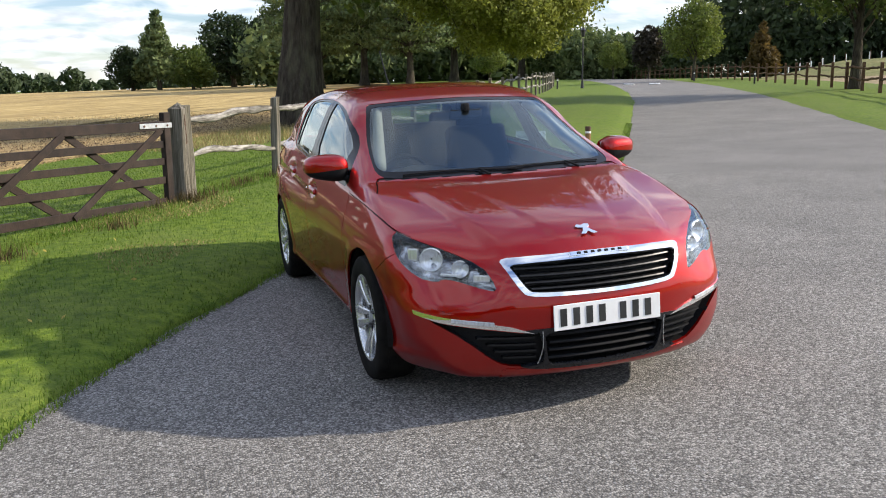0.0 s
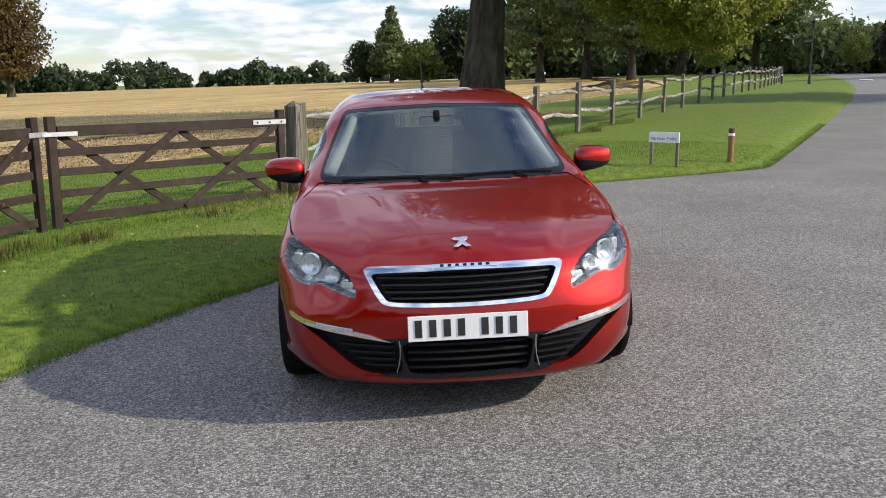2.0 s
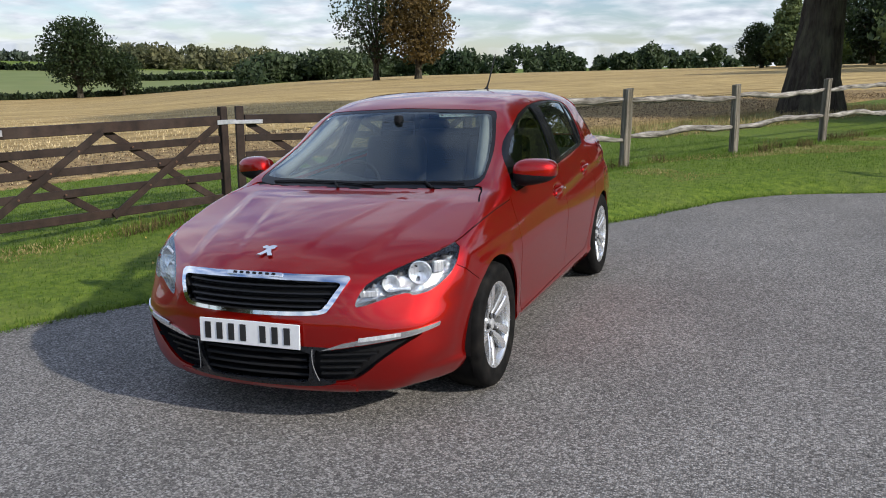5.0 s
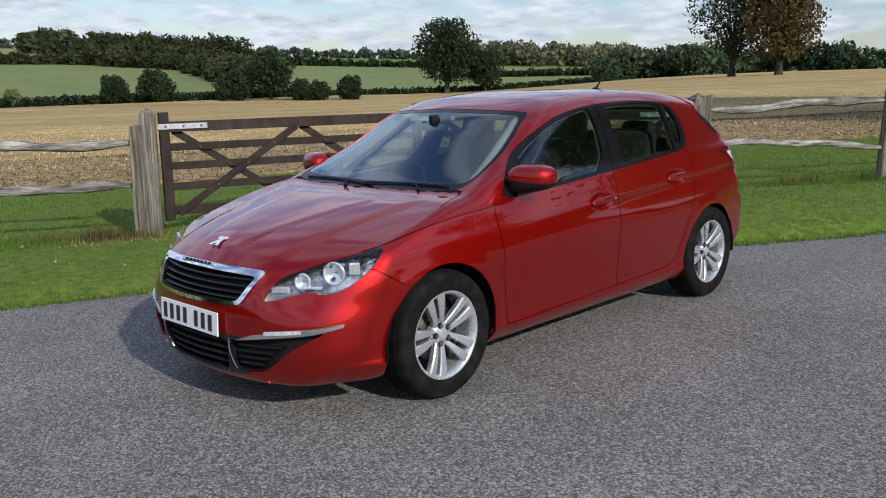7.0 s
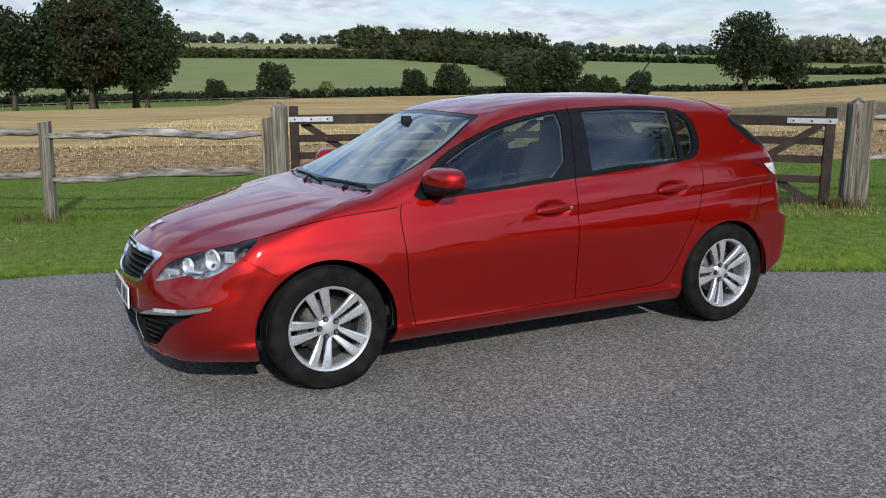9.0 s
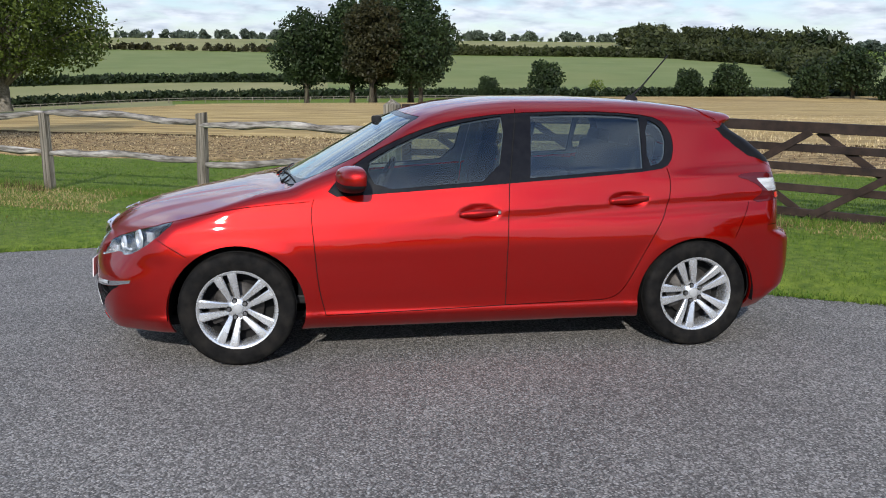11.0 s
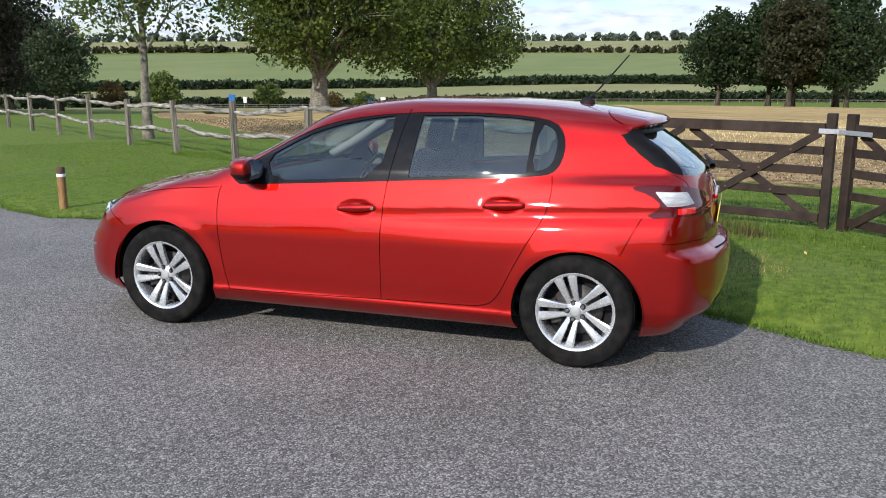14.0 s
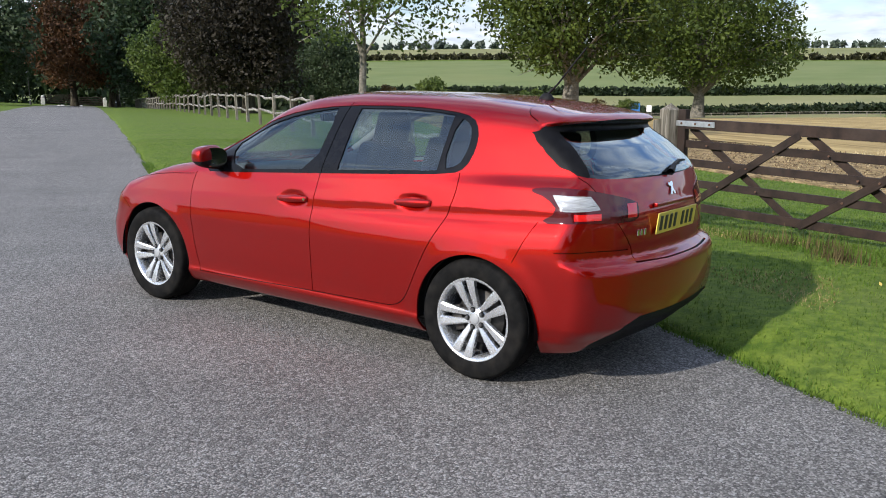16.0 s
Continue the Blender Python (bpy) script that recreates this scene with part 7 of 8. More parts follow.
# ---- headlamps ----
# chrome housing; its black and bright mottling paints in the facets' reflections
LAMP_BACK = mat("faceted_lamp_housing", (0.03, 0.03, 0.032), (0.85, 0.86, 0.87), 16, 0.12, 0.018, 20, metal=0.8, rough_var=0.06)
BRIGHT = mat("bright_lamp_reflector", (0.66, 0.67, 0.68), (0.90, 0.91, 0.92), 40, 0.12, 0.006, 34, metal=0.7, rough_var=0.05, stretch=(3, 3, 0.3))
CLEAR_WHITE = mat("clear_ribbed_lens", (0.22, 0.225, 0.235), (0.58, 0.59, 0.60), 14, 0.14, 0.012, 30, coat=1.0, rough_var=0.04, stretch=(0.4, 0.4, 3))
for side in (1, -1):
    lamp = new("headlamp")
    lamp.parent = car
    tagged(lamp, "clear headlamp with twin chrome reflectors")
    cavity(["lamp"], 0.06, (0.5, -0.866, 0), LAMP_BACK, lamp, "housing", "", False, side)
    v, f = piece(["lamp"], -0.001)
    v, f = (v, f) if side > 0 else flipped(v, f)
    lens = skin("lens", v, f, LENS, lamp)
    lens.visible_shadow = False
    top_at = {}
    for p in v:
        k = round(abs(p[0]) / 0.02)
        top_at[k] = max(top_at.get(k, 0), p[2])
    brow = [q for q in f if np.mean([v[i][2] for i in q]) > top_at[round(abs(np.mean([v[i][0] for i in q])) / 0.02)] - 0.024 - 0.05 * max(0, abs(v[q[0]][0]) - 0.66)]
    skin("brow", v - np.array([0, -0.004, 0.001]), brow, BLACK_GLOSS, lamp, "dark upper edge inside the lens")
    for (x, z, r, back) in ((0.588, 0.648, 0.038, 0.024), (0.688, 0.682, 0.052, 0.028)):
        y = surf_y(x, z)
        bowl = lathe([(0.004, -r * 0.50), (r * 0.4, -r * 0.42), (r * 0.72, -r * 0.25), (r * 0.93, -r * 0.05), (r * 0.98, 0.003), (r * 1.03, -0.012)], 24)
        m = Matrix.Translation((side * x, y + back, z)) @ Matrix.Rotation(radians(-90 + 24) if side > 0 else radians(-90 - 24), 4, "Z")
        bmesh.ops.transform(bowl, matrix=m, verts=bowl.verts)
        refl = part("reflector", bowl, BRIGHT, lamp, "round chrome reflector bowl", True)
        bulb = bmesh.new()
        bmesh.ops.create_icosphere(bulb, subdivisions=2, radius=r * 0.16)
        bmesh.ops.translate(bulb, vec=(side * x, y + back + r * 0.15, z), verts=bulb.verts)
        part("bulb", bulb, LENS, refl, "", True)
    # stepped chrome shelves round the bowls
    for x, z, sx, sz, rz in ((0.505, 0.612, 0.085, 0.030, 40), (0.62, 0.622, 0.10, 0.014, 44), (0.745, 0.700, 0.05, 0.055, 62), (0.655, 0.715, 0.10, 0.016, 44)):
        y = surf_y(x, z)
        part("bezel", bm_box(sx, 0.02, sz, 0.006, (side * x, y + 0.045, z), Matrix.Rotation(radians(rz * side * 0.75), 3, "Z")), BRIGHT, lamp, "faceted chrome bezel")

# ---- number plates, the characters as plain bars ----
def plate(y, z, tilt, material, rear, xc=0.0):
    root = new("number_plate")
    root.parent = bumper_f if not rear else tailgate
    root.matrix_basis = pose(xc, y, z, tilt, 0, 180 if rear else 0)
    tagged(root, "white front number plate" if not rear else "yellow rear number plate")
    part("plate_blank", box_bm(0.52, 0.006, 0.111, 0.0015), material, root)
    for k in range(7):
        x = -0.203 + 0.062 * k - (0.012 if k < 4 else -0.028)
        part("plate_mark", box_bm(0.031, 0.003, 0.076, 0.0005, (x, -0.0042, 0)), BLACK_PAINT, root)


plate(surf_y(0.0, 0.45) - 0.005, 0.4455, -3, PLATE_W, False)
plate(surf_y(0.0, 0.812, False) + 0.010, 0.812, 6, PLATE_Y, True, -0.01)
part("handle_bar", bm_box(0.50, 0.02, 0.022, 0.006, (-0.01, surf_y(0, 0.905, False) + 0.006, 0.905)), PAINT, tailgate)

# ---- emblems as plain chrome shapes ----
def emblem(centre, rot, size, parent):
    bm2 = bmesh.new()
    outline = [(-.50, .30), (-.34, .46), (-.10, .38), (.08, .50), (.34, .44), (.30, .22), (.16, .12), (.24, -.10), (.46, -.42), (.20, -.46), (.02, -.20), (-.22, -.46), (-.46, -.42), (-.24, -.14), (-.12, .12), (-.36, .16)]
    face = bm2.faces.new([bm2.verts.new((x * size, 0, z * size)) for x, z in outline])
    ext = bmesh.ops.extrude_face_region(bm2, geom=[face])
    bmesh.ops.translate(bm2, vec=(0, -0.006, 0), verts=[g for g in ext["geom"] if isinstance(g, bmesh.types.BMVert)])
    bmesh.ops.recalc_face_normals(bm2, faces=bm2.faces)
    bmesh.ops.bevel(bm2, geom=bm2.edges[:], offset=0.0012, segments=1, affect="EDGES")
    bmesh.ops.transform(bm2, matrix=Matrix.Translation(centre) @ rot.to_4x4(), verts=bm2.verts)
    return part("emblem", bm2, CHROME, parent, "small chrome emblem")


emblem((0, -0.672, surf_z(0, -0.672) + 0.004), Matrix.Rotation(radians(-68), 3, "X"), 0.088, bonnet)
emblem((-0.01, surf_y(0, 0.972, False) + 0.004, 0.972), Matrix.Rotation(radians(180), 3, "Z") @ Matrix.Rotation(radians(-20), 3, "X"), 0.075, tailgate)
for k in range(3):
    x = 0.395 - 0.032 * k
    part("badge_mark", bm_box(0.022, 0.004, 0.032, 0.002, (x, surf_y(x, 0.780, False) + 0.002, 0.780)), CHROME, tailgate)

# ---- tail lamps ----
for side in (1, -1):
    v, f = piece(["tail_lamp"], 0.003)
    v, f = (v, f) if side > 0 else flipped(v, f)
    tl = panel("tail_lamp", v, f, DARK_RED, car, "smoked red tail lamp with a clear reversing section", 0.012)
    v, f = piece(["tail_white"], 0.003)
    v, f = (v, f) if side > 0 else flipped(v, f)
    panel("reversing_lens", v, f, CLEAR_WHITE, tl, "clear silvery reversing lens", 0.01)
    v, f = piece(["tail_lamp"], 0.0042)
    for u0, u1, z0, z1 in ((1.655, 1.800, 0.862, 0.893), (1.965, 2.030, 0.862, 0.930)):
        cut = bmesh.new()
        vs_c = [cut.verts.new(p) for p in v]
        for q in f:
            cut.faces.new([vs_c[int(i)] for i in q])
        for co_, no_ in (((0, u1 * 1.41421, 0), (-0.7071, 0.7071, 0)), ((0, u0 * 1.41421, 0), (0.7071, -0.7071, 0)), ((0, 0, z1), (0, 0, 1)), ((0, 0, z0), (0, 0, -1))):
            bmesh.ops.bisect_plane(cut, geom=cut.verts[:] + cut.edges[:] + cut.faces[:], plane_co=co_, plane_no=no_, clear_outer=True)
        if side < 0:
            bmesh.ops.scale(cut, vec=(-1, 1, 1), verts=cut.verts)
            bmesh.ops.reverse_faces(cut, faces=cut.faces)
        if len(cut.faces):
            part("red_segment", cut, RED_LENS, tl, "bright red lamp segment", True)

# ---- door handles and mirrors ----
def loft(rings, bm2):
    for a, b in zip(rings, rings[1:]):
        n = len(a)
        for k in range(n):
            bm2.faces.new((a[k], a[(k + 1) % n], b[(k + 1) % n], b[k]))
    bm2.faces.new(list(reversed(rings[0]))), bm2.faces.new(rings[-1])
    bmesh.ops.recalc_face_normals(bm2, faces=bm2.faces)


for side in (1, -1):
    for key, y0, z0 in (("front_door", 1.33, 0.812), ("rear_door", 2.20, 0.868)):
        sx0 = surf_x(y0, z0)
        bm2 = bmesh.new()
        rings = []
        for i in range(11):
            u = i / 10
            y = y0 - 0.115 + 0.235 * u
            x = surf_x(y, z0)
            bulge = 0.036 * math.sin(math.pi * min(1, 0.12 + 0.86 * u)) ** 0.6
            hh = 0.020 * math.sin(math.pi * (0.1 + 0.8 * u)) ** 0.5 + 0.003
            zc = z0 + 0.012 * (u - 0.5)
            rings.append([bm2.verts.new((side * (x + bulge * kx), y, zc + hh * kz)) for kx, kz in ((0.0, -1), (0.75, -0.85), (1.0, -0.2), (1.0, 0.4), (0.7, 0.95), (0.0, 1))])
        loft(rings, bm2)
        hd = part("door_handle", bm2, PAINT, doors[(key, side)], "body-coloured pull handle", True)
        if key == "front_door":
            lock = cyl_bm(0.009, 0.006, 12, 0.001)
            bmesh.ops.transform(lock, matrix=Matrix.Translation((side * (surf_x(1.437, 0.818) + 0.022), 1.437, 0.818)) @ Matrix.Rotation(math.pi / 2, 4, "Y"), verts=lock.verts)
            part("lock_barrel", lock, CHROME, hd)

    rings = []
    bm2 = bmesh.new()
    cap = bmesh.new()
    bmesh.ops.create_uvsphere(cap, u_segments=28, v_segments=18, radius=1)
    for vv in cap.verts:
        x, y, z = vv.co
        q = 3.0
        k = (abs(x) ** q + abs(y) ** q + abs(z) ** q) ** (1 / q)
        x, y, z = x / k, y / k, z / k
        flat_ = 1.0 if y < 0 else 0.25
        vv.co = (0.115 * x * (1 - 0.10 * y), 0.105 * y * flat_ + 0.03 * x, (0.072 - 0.012 * x) * z + 0.008 * x)
    low = cap.copy()
    bmesh.ops.bisect_plane(cap, geom=cap.verts[:] + cap.edges[:] + cap.faces[:], plane_co=(0, 0, -0.012), plane_no=(0.10, 0, 1), clear_inner=True)
    bmesh.ops.bisect_plane(low, geom=low.verts[:] + low.edges[:] + low.faces[:], plane_co=(0, 0, -0.012), plane_no=(0.10, 0, 1), clear_outer=True)
    mm = Matrix.Translation((side * 0.905, 0.655, 1.012)) @ Matrix.Diagonal((side, 1, 1, 1))
    mirror_root = new("door_mirror")
    mirror_root.parent = car
    tagged(mirror_root, "red door mirror on a black foot")
    for nm, b_, mt in (("mirror_cap", cap, PAINT), ("mirror_base", low, BLACK_MATT)):
        bmesh.ops.scale(b_, vec=(1, 1, 1) if nm == "mirror_cap" else (0.985, 0.985, 1), verts=b_.verts)
        bmesh.ops.transform(b_, matrix=mm, verts=b_.verts)
        bmesh.ops.recalc_face_normals(b_, faces=b_.faces)
        part(nm, b_, mt, mirror_root, "", True)
    gl = bmesh.new()
    bmesh.ops.create_circle(gl, cap_ends=True, segments=28, radius=1)
    for vv in gl.verts:
        x, y = vv.co.x, vv.co.y
        k = (abs(x) ** 3 + abs(y) ** 3) ** (1 / 3)
        vv.co = (x / k * 0.094, 0, y / k * 0.058)
    bmesh.ops.transform(gl, matrix=Matrix.Translation((side * 0.905, 0.6875, 1.012)) @ Matrix.Rotation(radians(-8 * side), 4, "Z"), verts=gl.verts)
    part("mirror_glass", gl, MIRROR, mirror_root, "mirror glass")
    foot = bmesh.new()
    rings = []
    for u in np.linspace(0, 1, 6):
        x = 0.775 + 0.10 * u
        rings.append([foot.verts.new((side * x, 0.60 + 0.02 * u + 0.055 * (1 - 0.3 * u) * math.cos(a), 0.950 + 0.018 * u + 0.020 * math.sin(a))) for a in np.linspace(0, 2 * math.pi, 11)[:-1]])
    loft(rings, foot)
    part("mirror_foot", foot, BLACK_MATT, mirror_root, "", True)

# ---- wipers and aerial ----
def wiper(p0, p1, arm_from, parent, lift=0.006):
    root = new("wiper")
    root.parent = parent
    tagged(root, "black wiper arm and blade")
    vs_, fs_ = [], []
    pts = []
    for u in np.linspace(0, 1, 9):
        x, y = p0[0] + (p1[0] - p0[0]) * u, p0[1] + (p1[1] - p0[1]) * u
        pts.append((x, y, surf_z(x, y) + lift))
    tube(vs_, fs_, pts, [0.0048] * 9, 6)
    raw_part("blade", vs_, fs_, BLACK_MATT, root)
    vs_, fs_ = [], []
    m = pts[5]
    a = (arm_from[0], arm_from[1], surf_z(*arm_from) + 0.004)
    tube(vs_, fs_, [a, ((a[0] + m[0]) / 2, (a[1] + m[1]) / 2, (a[2] + m[2]) / 2 + 0.004), (m[0], m[1], m[2] + 0.006)], [0.009, 0.006, 0.004], 6)
    raw_part("arm", vs_, fs_, BLACK_MATT, root)


wiper((-0.56, 0.300), (0.10, 0.236), (-0.10, 0.205), car)
wiper((0.02, 0.250), (0.60, 0.318), (0.45, 0.245), car)
rw = new("rear_wiper")
rw.parent = tailgate
vs_, fs_ = [], []
pts = [(x, surf_y(x, z, False) + 0.022, z) for x, z in ((-0.02, 1.055), (-0.12, 1.085), (-0.24, 1.10), (-0.36, 1.098))]
tube(vs_, fs_, pts, [0.020, 0.014, 0.010, 0.006], 6)
raw_part("arm", vs_, fs_, BLACK_MATT, rw)
aer = new("aerial")
aer.parent = shell
vs_, fs_ = [], []
za = surf_z(0, 2.52)
tube(vs_, fs_, [(0, 2.50, za + 0.02), (0, 2.57, za + 0.085), (0, 2.745, za + 0.29)], [0.008, 0.0055, 0.0045], 8)
raw_part("mast", vs_, fs_, BLACK_MATT, aer)
ab = bmesh.new()
rings = [[ab.verts.new((w * math.cos(a), 2.505 + d * math.sin(a), za + h)) for a in np.linspace(0, 2 * math.pi, 13)[:-1]] for w, d, h in ((0.034, 0.052, -0.015), (0.030, 0.046, 0.012), (0.016, 0.030, 0.030), (0.008, 0.012, 0.038))]
loft(rings, ab)
part("aerial_base", ab, BLACK_MATT, aer, "", True)

# ---- wheels ----
BOLT = mat("wheel_bolt_steel", (0.16, 0.16, 0.165), (0.26, 0.26, 0.265), 30, 0.3, metal=0.8)
CAP = mat("satin_centre_cap", (0.28, 0.285, 0.29), (0.36, 0.365, 0.37), 20, 0.6, metal=0.3)


def build_wheel():
    root = new("wheel")
    tagged(root, "silver alloy wheel with five twin spokes")
    prof = [(0.211, -0.085), (0.222, -0.098), (0.258, -0.1035), (0.292, -0.100), (0.308, -0.088), (0.3145, -0.06), (0.316, -0.02), (0.316, 0.02), (0.3145, 0.06), (0.308, 0.088), (0.300, 0.0965), (0.292, 0.100), (0.278, 0.1025), (0.260, 0.1035), (0.240, 0.102), (0.223, 0.098), (0.213, 0.090)]
    tyre = part("tyre", lathe(prof, 72), TYRE, root, "worn black tyre dusty at the shoulder", True)
    for a in (-0.055, -0.018, 0.018, 0.055):
        part("groove", lathe([(0.3166, a - 0.004), (0.309, a - 0.003), (0.309, a + 0.003), (0.3166, a + 0.004)], 60), SEAL, tyre)
    rim = part("rim", lathe([(0.200, -0.09), (0.195, 0.0), (0.196, 0.055), (0.201, 0.075), (0.213, 0.082), (0.2235, 0.088), (0.2245, 0.093), (0.217, 0.094), (0.204, 0.0865), (0.199, 0.072)], 72), ALLOY, root, "", True)
    hub = part("hub", lathe([(0.001, 0.066), (0.030, 0.066), (0.034, 0.064), (0.045, 0.062), (0.060, 0.056), (0.068, 0.042), (0.070, 0.02)], 40), ALLOY, rim, "", True)
    part("centre_cap", lathe([(0.001, 0.0715), (0.024, 0.0712), (0.028, 0.069), (0.0285, 0.064)], 30), CAP, rim, "plain silver centre cap", True)
    for k in range(5):
        base = math.radians(90 + 72 * k)
        for sgn in (-1, 1):
            bm2 = bmesh.new()
            rings = []
            for i in range(8):
                u = i / 7
                r = 0.048 + 0.165 * u
                off = sgn * (0.0200 + 0.0205 * u)
                w = 0.0120 + 0.0155 * u
                xo = 0.060 + 0.030 * math.sin(math.pi * 0.5 * u)
                ring = []
                for kx, kt in ((-0.030, -0.9), (-0.004, -1), (0.0, -0.55), (-0.002, 0.75), (-0.008, 1), (-0.030, 0.9)):
                    t = off + w * kt * sgn * -1
                    ring.append(bm2.verts.new((xo + kx, r * math.cos(base) - t * math.sin(base), r * math.sin(base) + t * math.cos(base))))
                rings.append(ring)
            loft(rings, bm2)
            part("spoke", bm2, ALLOY, rim)
        a = base
        nut = cyl_bm(0.010, 0.020, 6, 0.0015)
        bmesh.ops.transform(nut, matrix=Matrix.Translation((0.064, 0.0475 * math.cos(a), 0.0475 * math.sin(a))) @ Matrix.Rotation(math.pi / 2, 4, "Y"), verts=nut.verts)
        part("wheel_bolt", nut, BOLT, rim)
        # near-black ring on the hub, painting the shade of a sunk bolt hole
        shade_ring = lathe([(0.0095, 0.0635), (0.0150, 0.0650), (0.0155, 0.058)], 16)
        bmesh.ops.translate(shade_ring, vec=(0.0, 0.0475 * math.cos(a), 0.0475 * math.sin(a)), verts=shade_ring.verts)
        part("bolt_recess", shade_ring, SEAL, rim)
    for ob in [rim] + list(rim.children):
        ob.data.transform(Matrix.Diagonal((1, 0.992, 0.992, 1)))
    disc = part("brake_disc", lathe([(0.03, 0.008), (0.138, 0.008), (0.140, 0.0), (0.138, -0.008), (0.03, -0.008)], 48), IRON, root, "", True)
    part("calliper", box_bm(0.05, 0.06, 0.13, 0.01, (0.015, -0.125, 0.02), 2), IRON, disc)
    part("back_plate", lathe([(0.001, -0.03), (0.195, -0.03), (0.196, -0.05)], 40), SEAL, root)
    return root


wheel = build_wheel()
wheel.parent = car
wheel.matrix_basis = pose(0.782, 0, 0.312, 18, 0, 0)
for x, y, rz, spin in ((0.778, BASE, 0, 18), (-0.782, 0, 180, 30), (-0.778, BASE, 180, 50)):
    w = copy_thing(wheel, pose(x, y, 0.312, 0, 0, rz) @ pose(0, 0, 0, spin, 0, 0))
    w.parent = car

# arch liners and underside
for side in (1, -1):
    for yc, rr in ((0.0, 0.372), (BASE, 0.362)):
        bm2 = bmesh.new()
        rings = []
        for x in (0.45, 0.60, 0.80, 0.865):
            rings.append([bm2.verts.new((side * x, yc + rr * math.cos(a), 0.303 + rr * 0.985 * math.sin(a))) for a in np.linspace(-0.12, math.pi + 0.12, 36)])
        for a, b in zip(rings, rings[1:]):
            for k in range(35):
                bm2.faces.new((a[k], a[k + 1], b[k + 1], b[k]))
        bm2.faces.new(rings[0])
        part("arch_liner", bm2, SEAL, car, "", True)
part("underbody", bm_box(1.30, 3.45, 0.06, 0.02, (0, 1.30, 0.21)), SEAL, car, "dark underside")

# ---- cabin ----
part("cabin_floor", bm_box(1.50, 2.6, 0.05, 0.01, (0, 1.6, 0.33)), DASH, car)
dash = bmesh.new()
rings = []
for x in np.linspace(-0.70, 0.70, 15):
    hood = 0.045 * math.exp(-((x + 0.36) / 0.16) ** 2)
    rings.append([dash.verts.new((x, y, z)) for y, z in ((0.34, 0.50), (0.36, 0.925), (0.50, 0.940 + hood * 0.4), (0.66, 0.945 + hood), (0.76, 0.925 + hood), (0.80, 0.86), (0.78, 0.62), (0.70, 0.45))])
loft(rings, dash)
part("dashboard", dash, DASH, car, "dark moulded dashboard", True)
part("centre_console", bm_box(0.22, 0.9, 0.28, 0.03, (0, 1.15, 0.46)), DASH, car)
sw = new("steering_wheel")
sw.parent = car
vs_, fs_ = [], []
tube(vs_, fs_, [Vector((-0.36 + 0.175 * math.cos(a), 0.90 + 0.175 * math.sin(a) * 0.42, 0.86 + 0.175 * math.sin(a) * 0.91)) for a in np.linspace(0, 2 * math.pi, 33)], [0.014] * 33, 8)
raw_part("rim", vs_, fs_, SEAL, sw, smooth=True)
part("boss", bm_box(0.13, 0.05, 0.11, 0.02, (-0.36, 0.885, 0.855), Matrix.Rotation(radians(-25), 3, "X")), DASH, sw)
for a in (0, math.pi, -math.pi / 2):
    part("spoke", bm_box(0.07, 0.02, 0.03, 0.006, (-0.36 + 0.12 * math.cos(a), 0.90 + 0.12 * math.sin(a) * 0.42, 0.86 + 0.12 * math.sin(a) * 0.91), Matrix.Rotation(a, 3, "Y")), DASH, sw)


def cushion(sx, sy, sz, bevel=0.05, taper_=0.0):
    bm = box_bm(sx, sy, sz, min(bevel, 0.45 * min(sx, sy, sz)), seg=4)
    for vv in bm.verts:
        vv.co.x *= 1 - taper_ * (vv.co.z / sz + 0.5)
    return bm


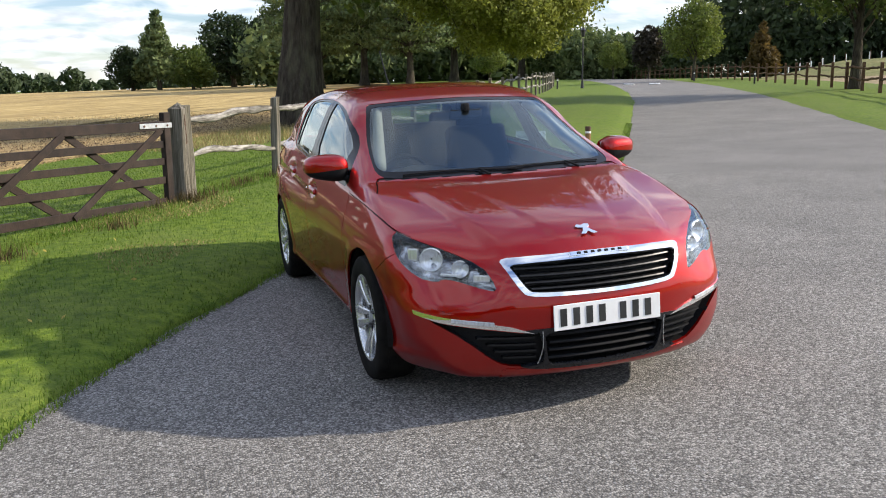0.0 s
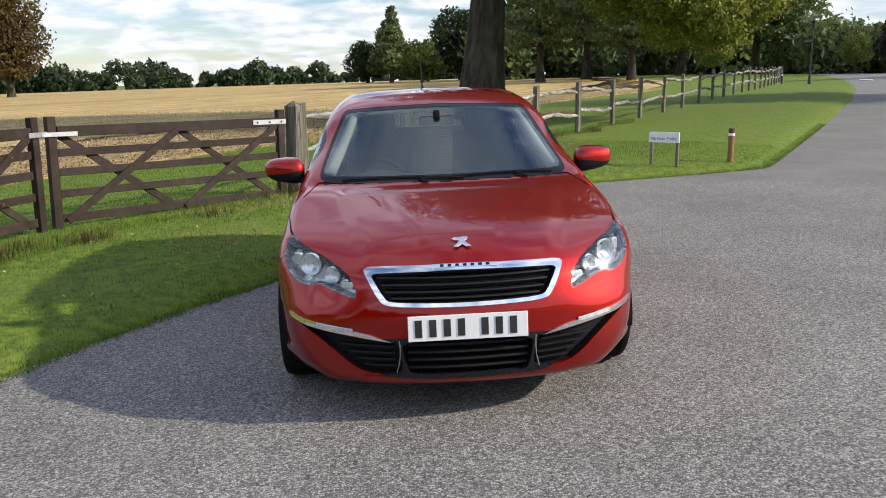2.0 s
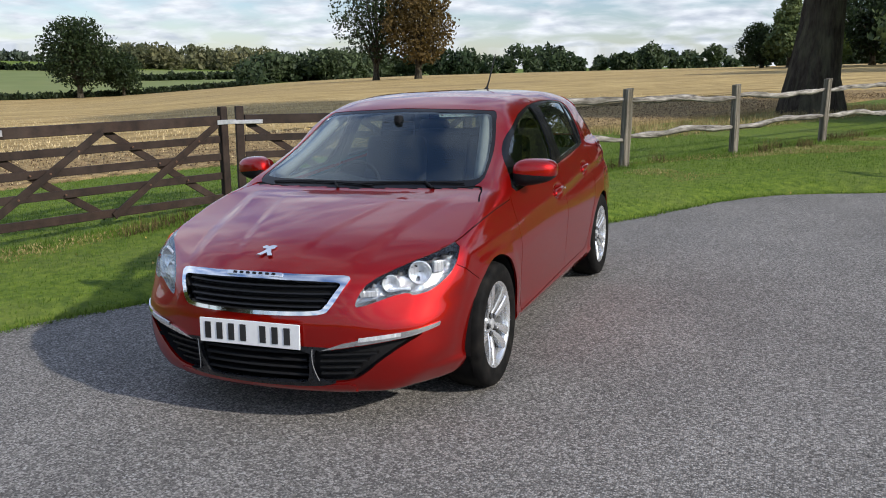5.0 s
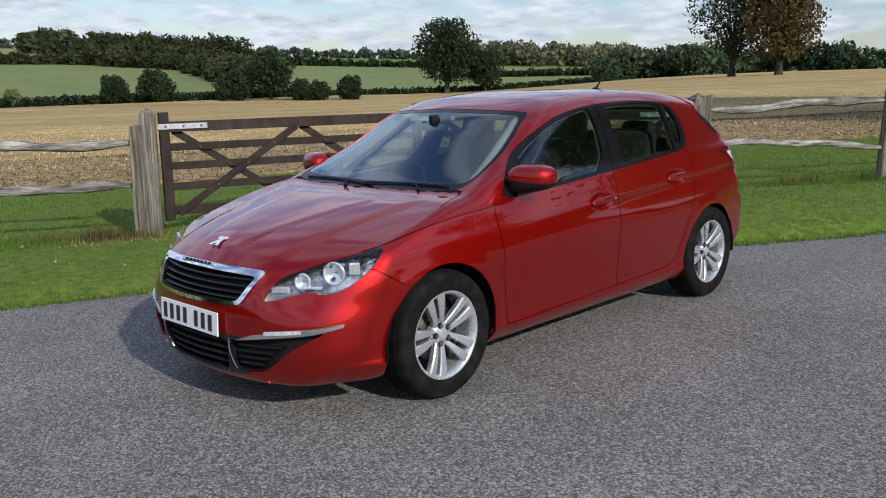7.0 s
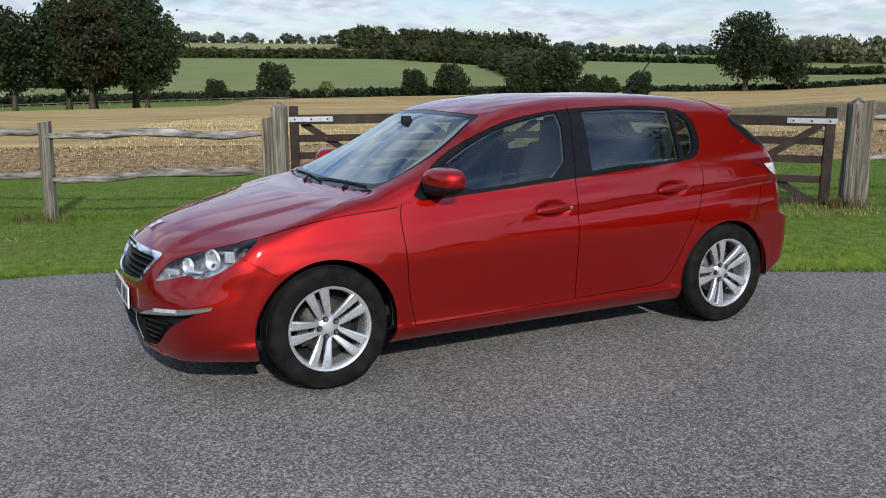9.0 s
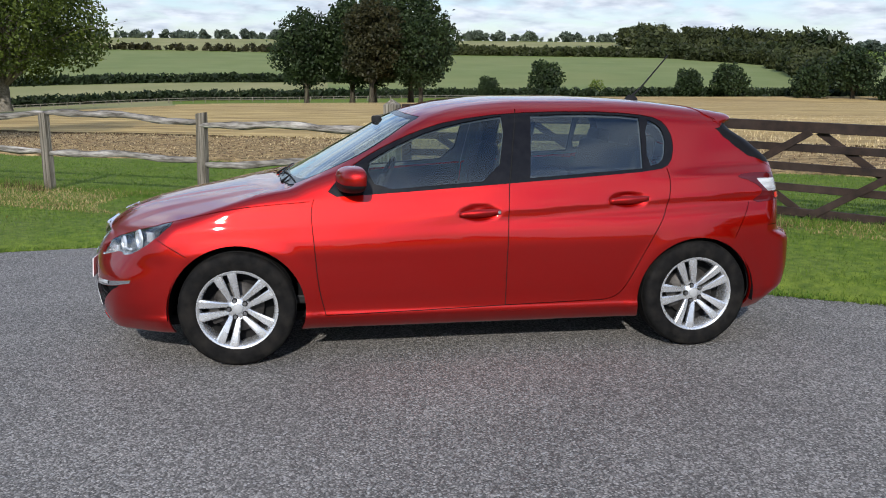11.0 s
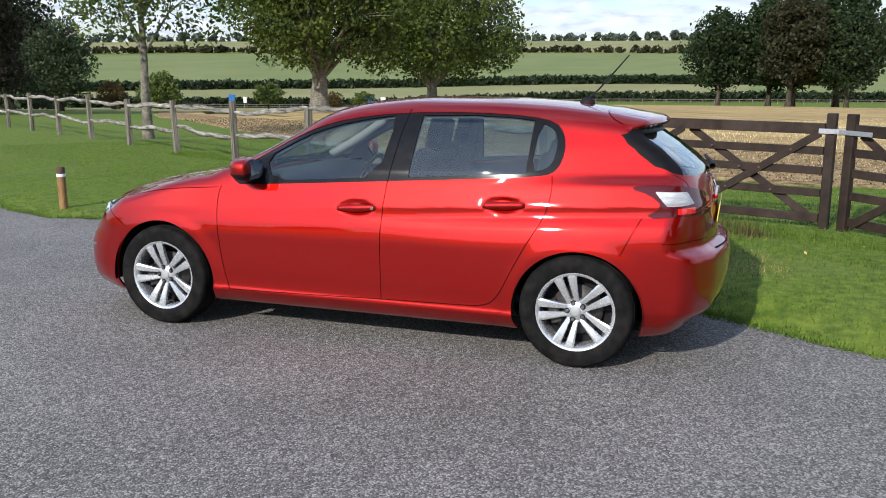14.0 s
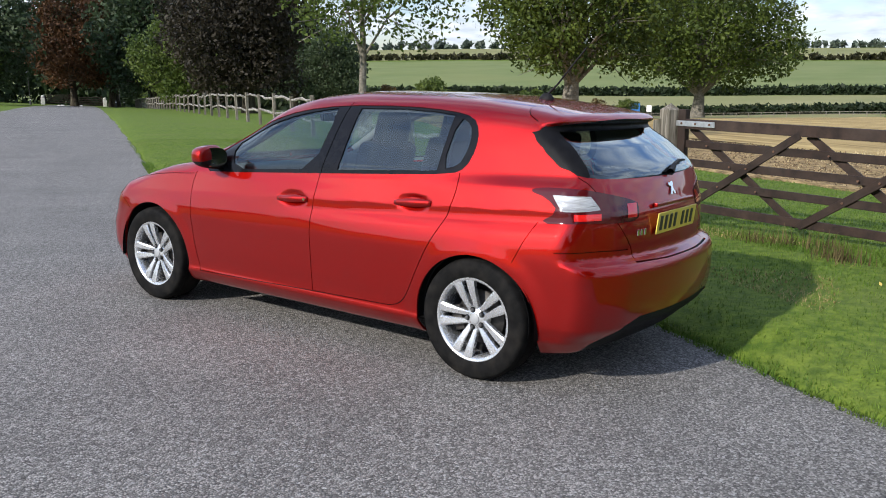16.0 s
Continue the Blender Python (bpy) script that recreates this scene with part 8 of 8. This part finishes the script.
def seat(x, y, width, rear=False):
    root = new("seat")
    root.parent = car
    root.matrix_basis = pose(x, y, 0)
    tagged(root, "dark cloth seat with a head restraint")
    c = cushion(width, 0.52, 0.16)
    bmesh.ops.translate(c, vec=(0, 0, 0.53), verts=c.verts)
    part("cushion", c, SEAT, root, "", True)
    b = cushion(width * 0.96, 0.13, 0.62, 0.05, 0.12)
    bmesh.ops.transform(b, matrix=Matrix.Translation((0, 0.30, 0.84)) @ Matrix.Rotation(radians(-16), 4, "X"), verts=b.verts)
    part("backrest", b, SEAT, root, "", True)
    for dx in ((0,) if not rear else (-width / 2 + 0.24, width / 2 - 0.24)):
        h = cushion(0.26, 0.10, 0.215 if not rear else 0.15, 0.04, 0.14)
        bmesh.ops.transform(h, matrix=Matrix.Translation((dx, 0.405, 1.215 if not rear else 1.14)) @ Matrix.Rotation(radians(-12), 4, "X"), verts=h.verts)
        hr = part("head_restraint", h, SEAT, root, "", True)
        for ddx in (-0.06, 0.06):
            part("stalk", cyl_bm(0.006, 0.14, 8, 0, (dx + ddx, 0.395, 1.12 if not rear else 1.06)), CHROME, hr)


seat(-0.36, 1.22, 0.50)
seat(0.37, 1.27, 0.50)
seat(0.0, 2.02, 1.30, True)
part("parcel_shelf", bm_box(1.20, 0.55, 0.03, 0.01, (0, 2.80, 0.93)), DASH, car)
part("boot_lining", bm_box(1.15, 0.6, 0.5, 0.03, (0, 2.85, 0.62)), DASH, car)
PALE_TRIM = mat("pale_pillar_trim", (0.17, 0.17, 0.17), (0.22, 0.22, 0.215), 60, 0.8)
for side in (1, -1):
    trim = bmesh.new()
    rings = []
    for u in np.linspace(0, 1, 9):
        x, y = 0.640 - 0.150 * u, 0.46 + 0.57 * u
        z = surf_z(side * x, y) - 0.034
        hw = 0.036 - 0.010 * u
        rings.append([trim.verts.new((side * (x + dx), y + dy, z + dz)) for dx, dy, dz in ((-hw, 0, 0), (0, -0.01, 0.014), (hw, 0, 0.004), (hw, 0.03, -0.02), (-hw * 0.8, 0.035, -0.03))])
    loft(rings, trim)
    part("pillar_trim", trim, PALE_TRIM, car, "pale windscreen pillar trim", True)
rv = new("rear_view_mirror")
rv.parent = car
part("shell", bm_box(0.21, 0.035, 0.058, 0.016, (0, 0.83, 1.255)), BLACK_MATT, rv)
part("glass", bm_box(0.19, 0.003, 0.045, 0.001, (0, 0.850, 1.255)), MIRROR, rv)
part("stem", bm_box(0.04, 0.06, 0.05, 0.012, (0, 0.83, 1.295)), BLACK_MATT, rv)
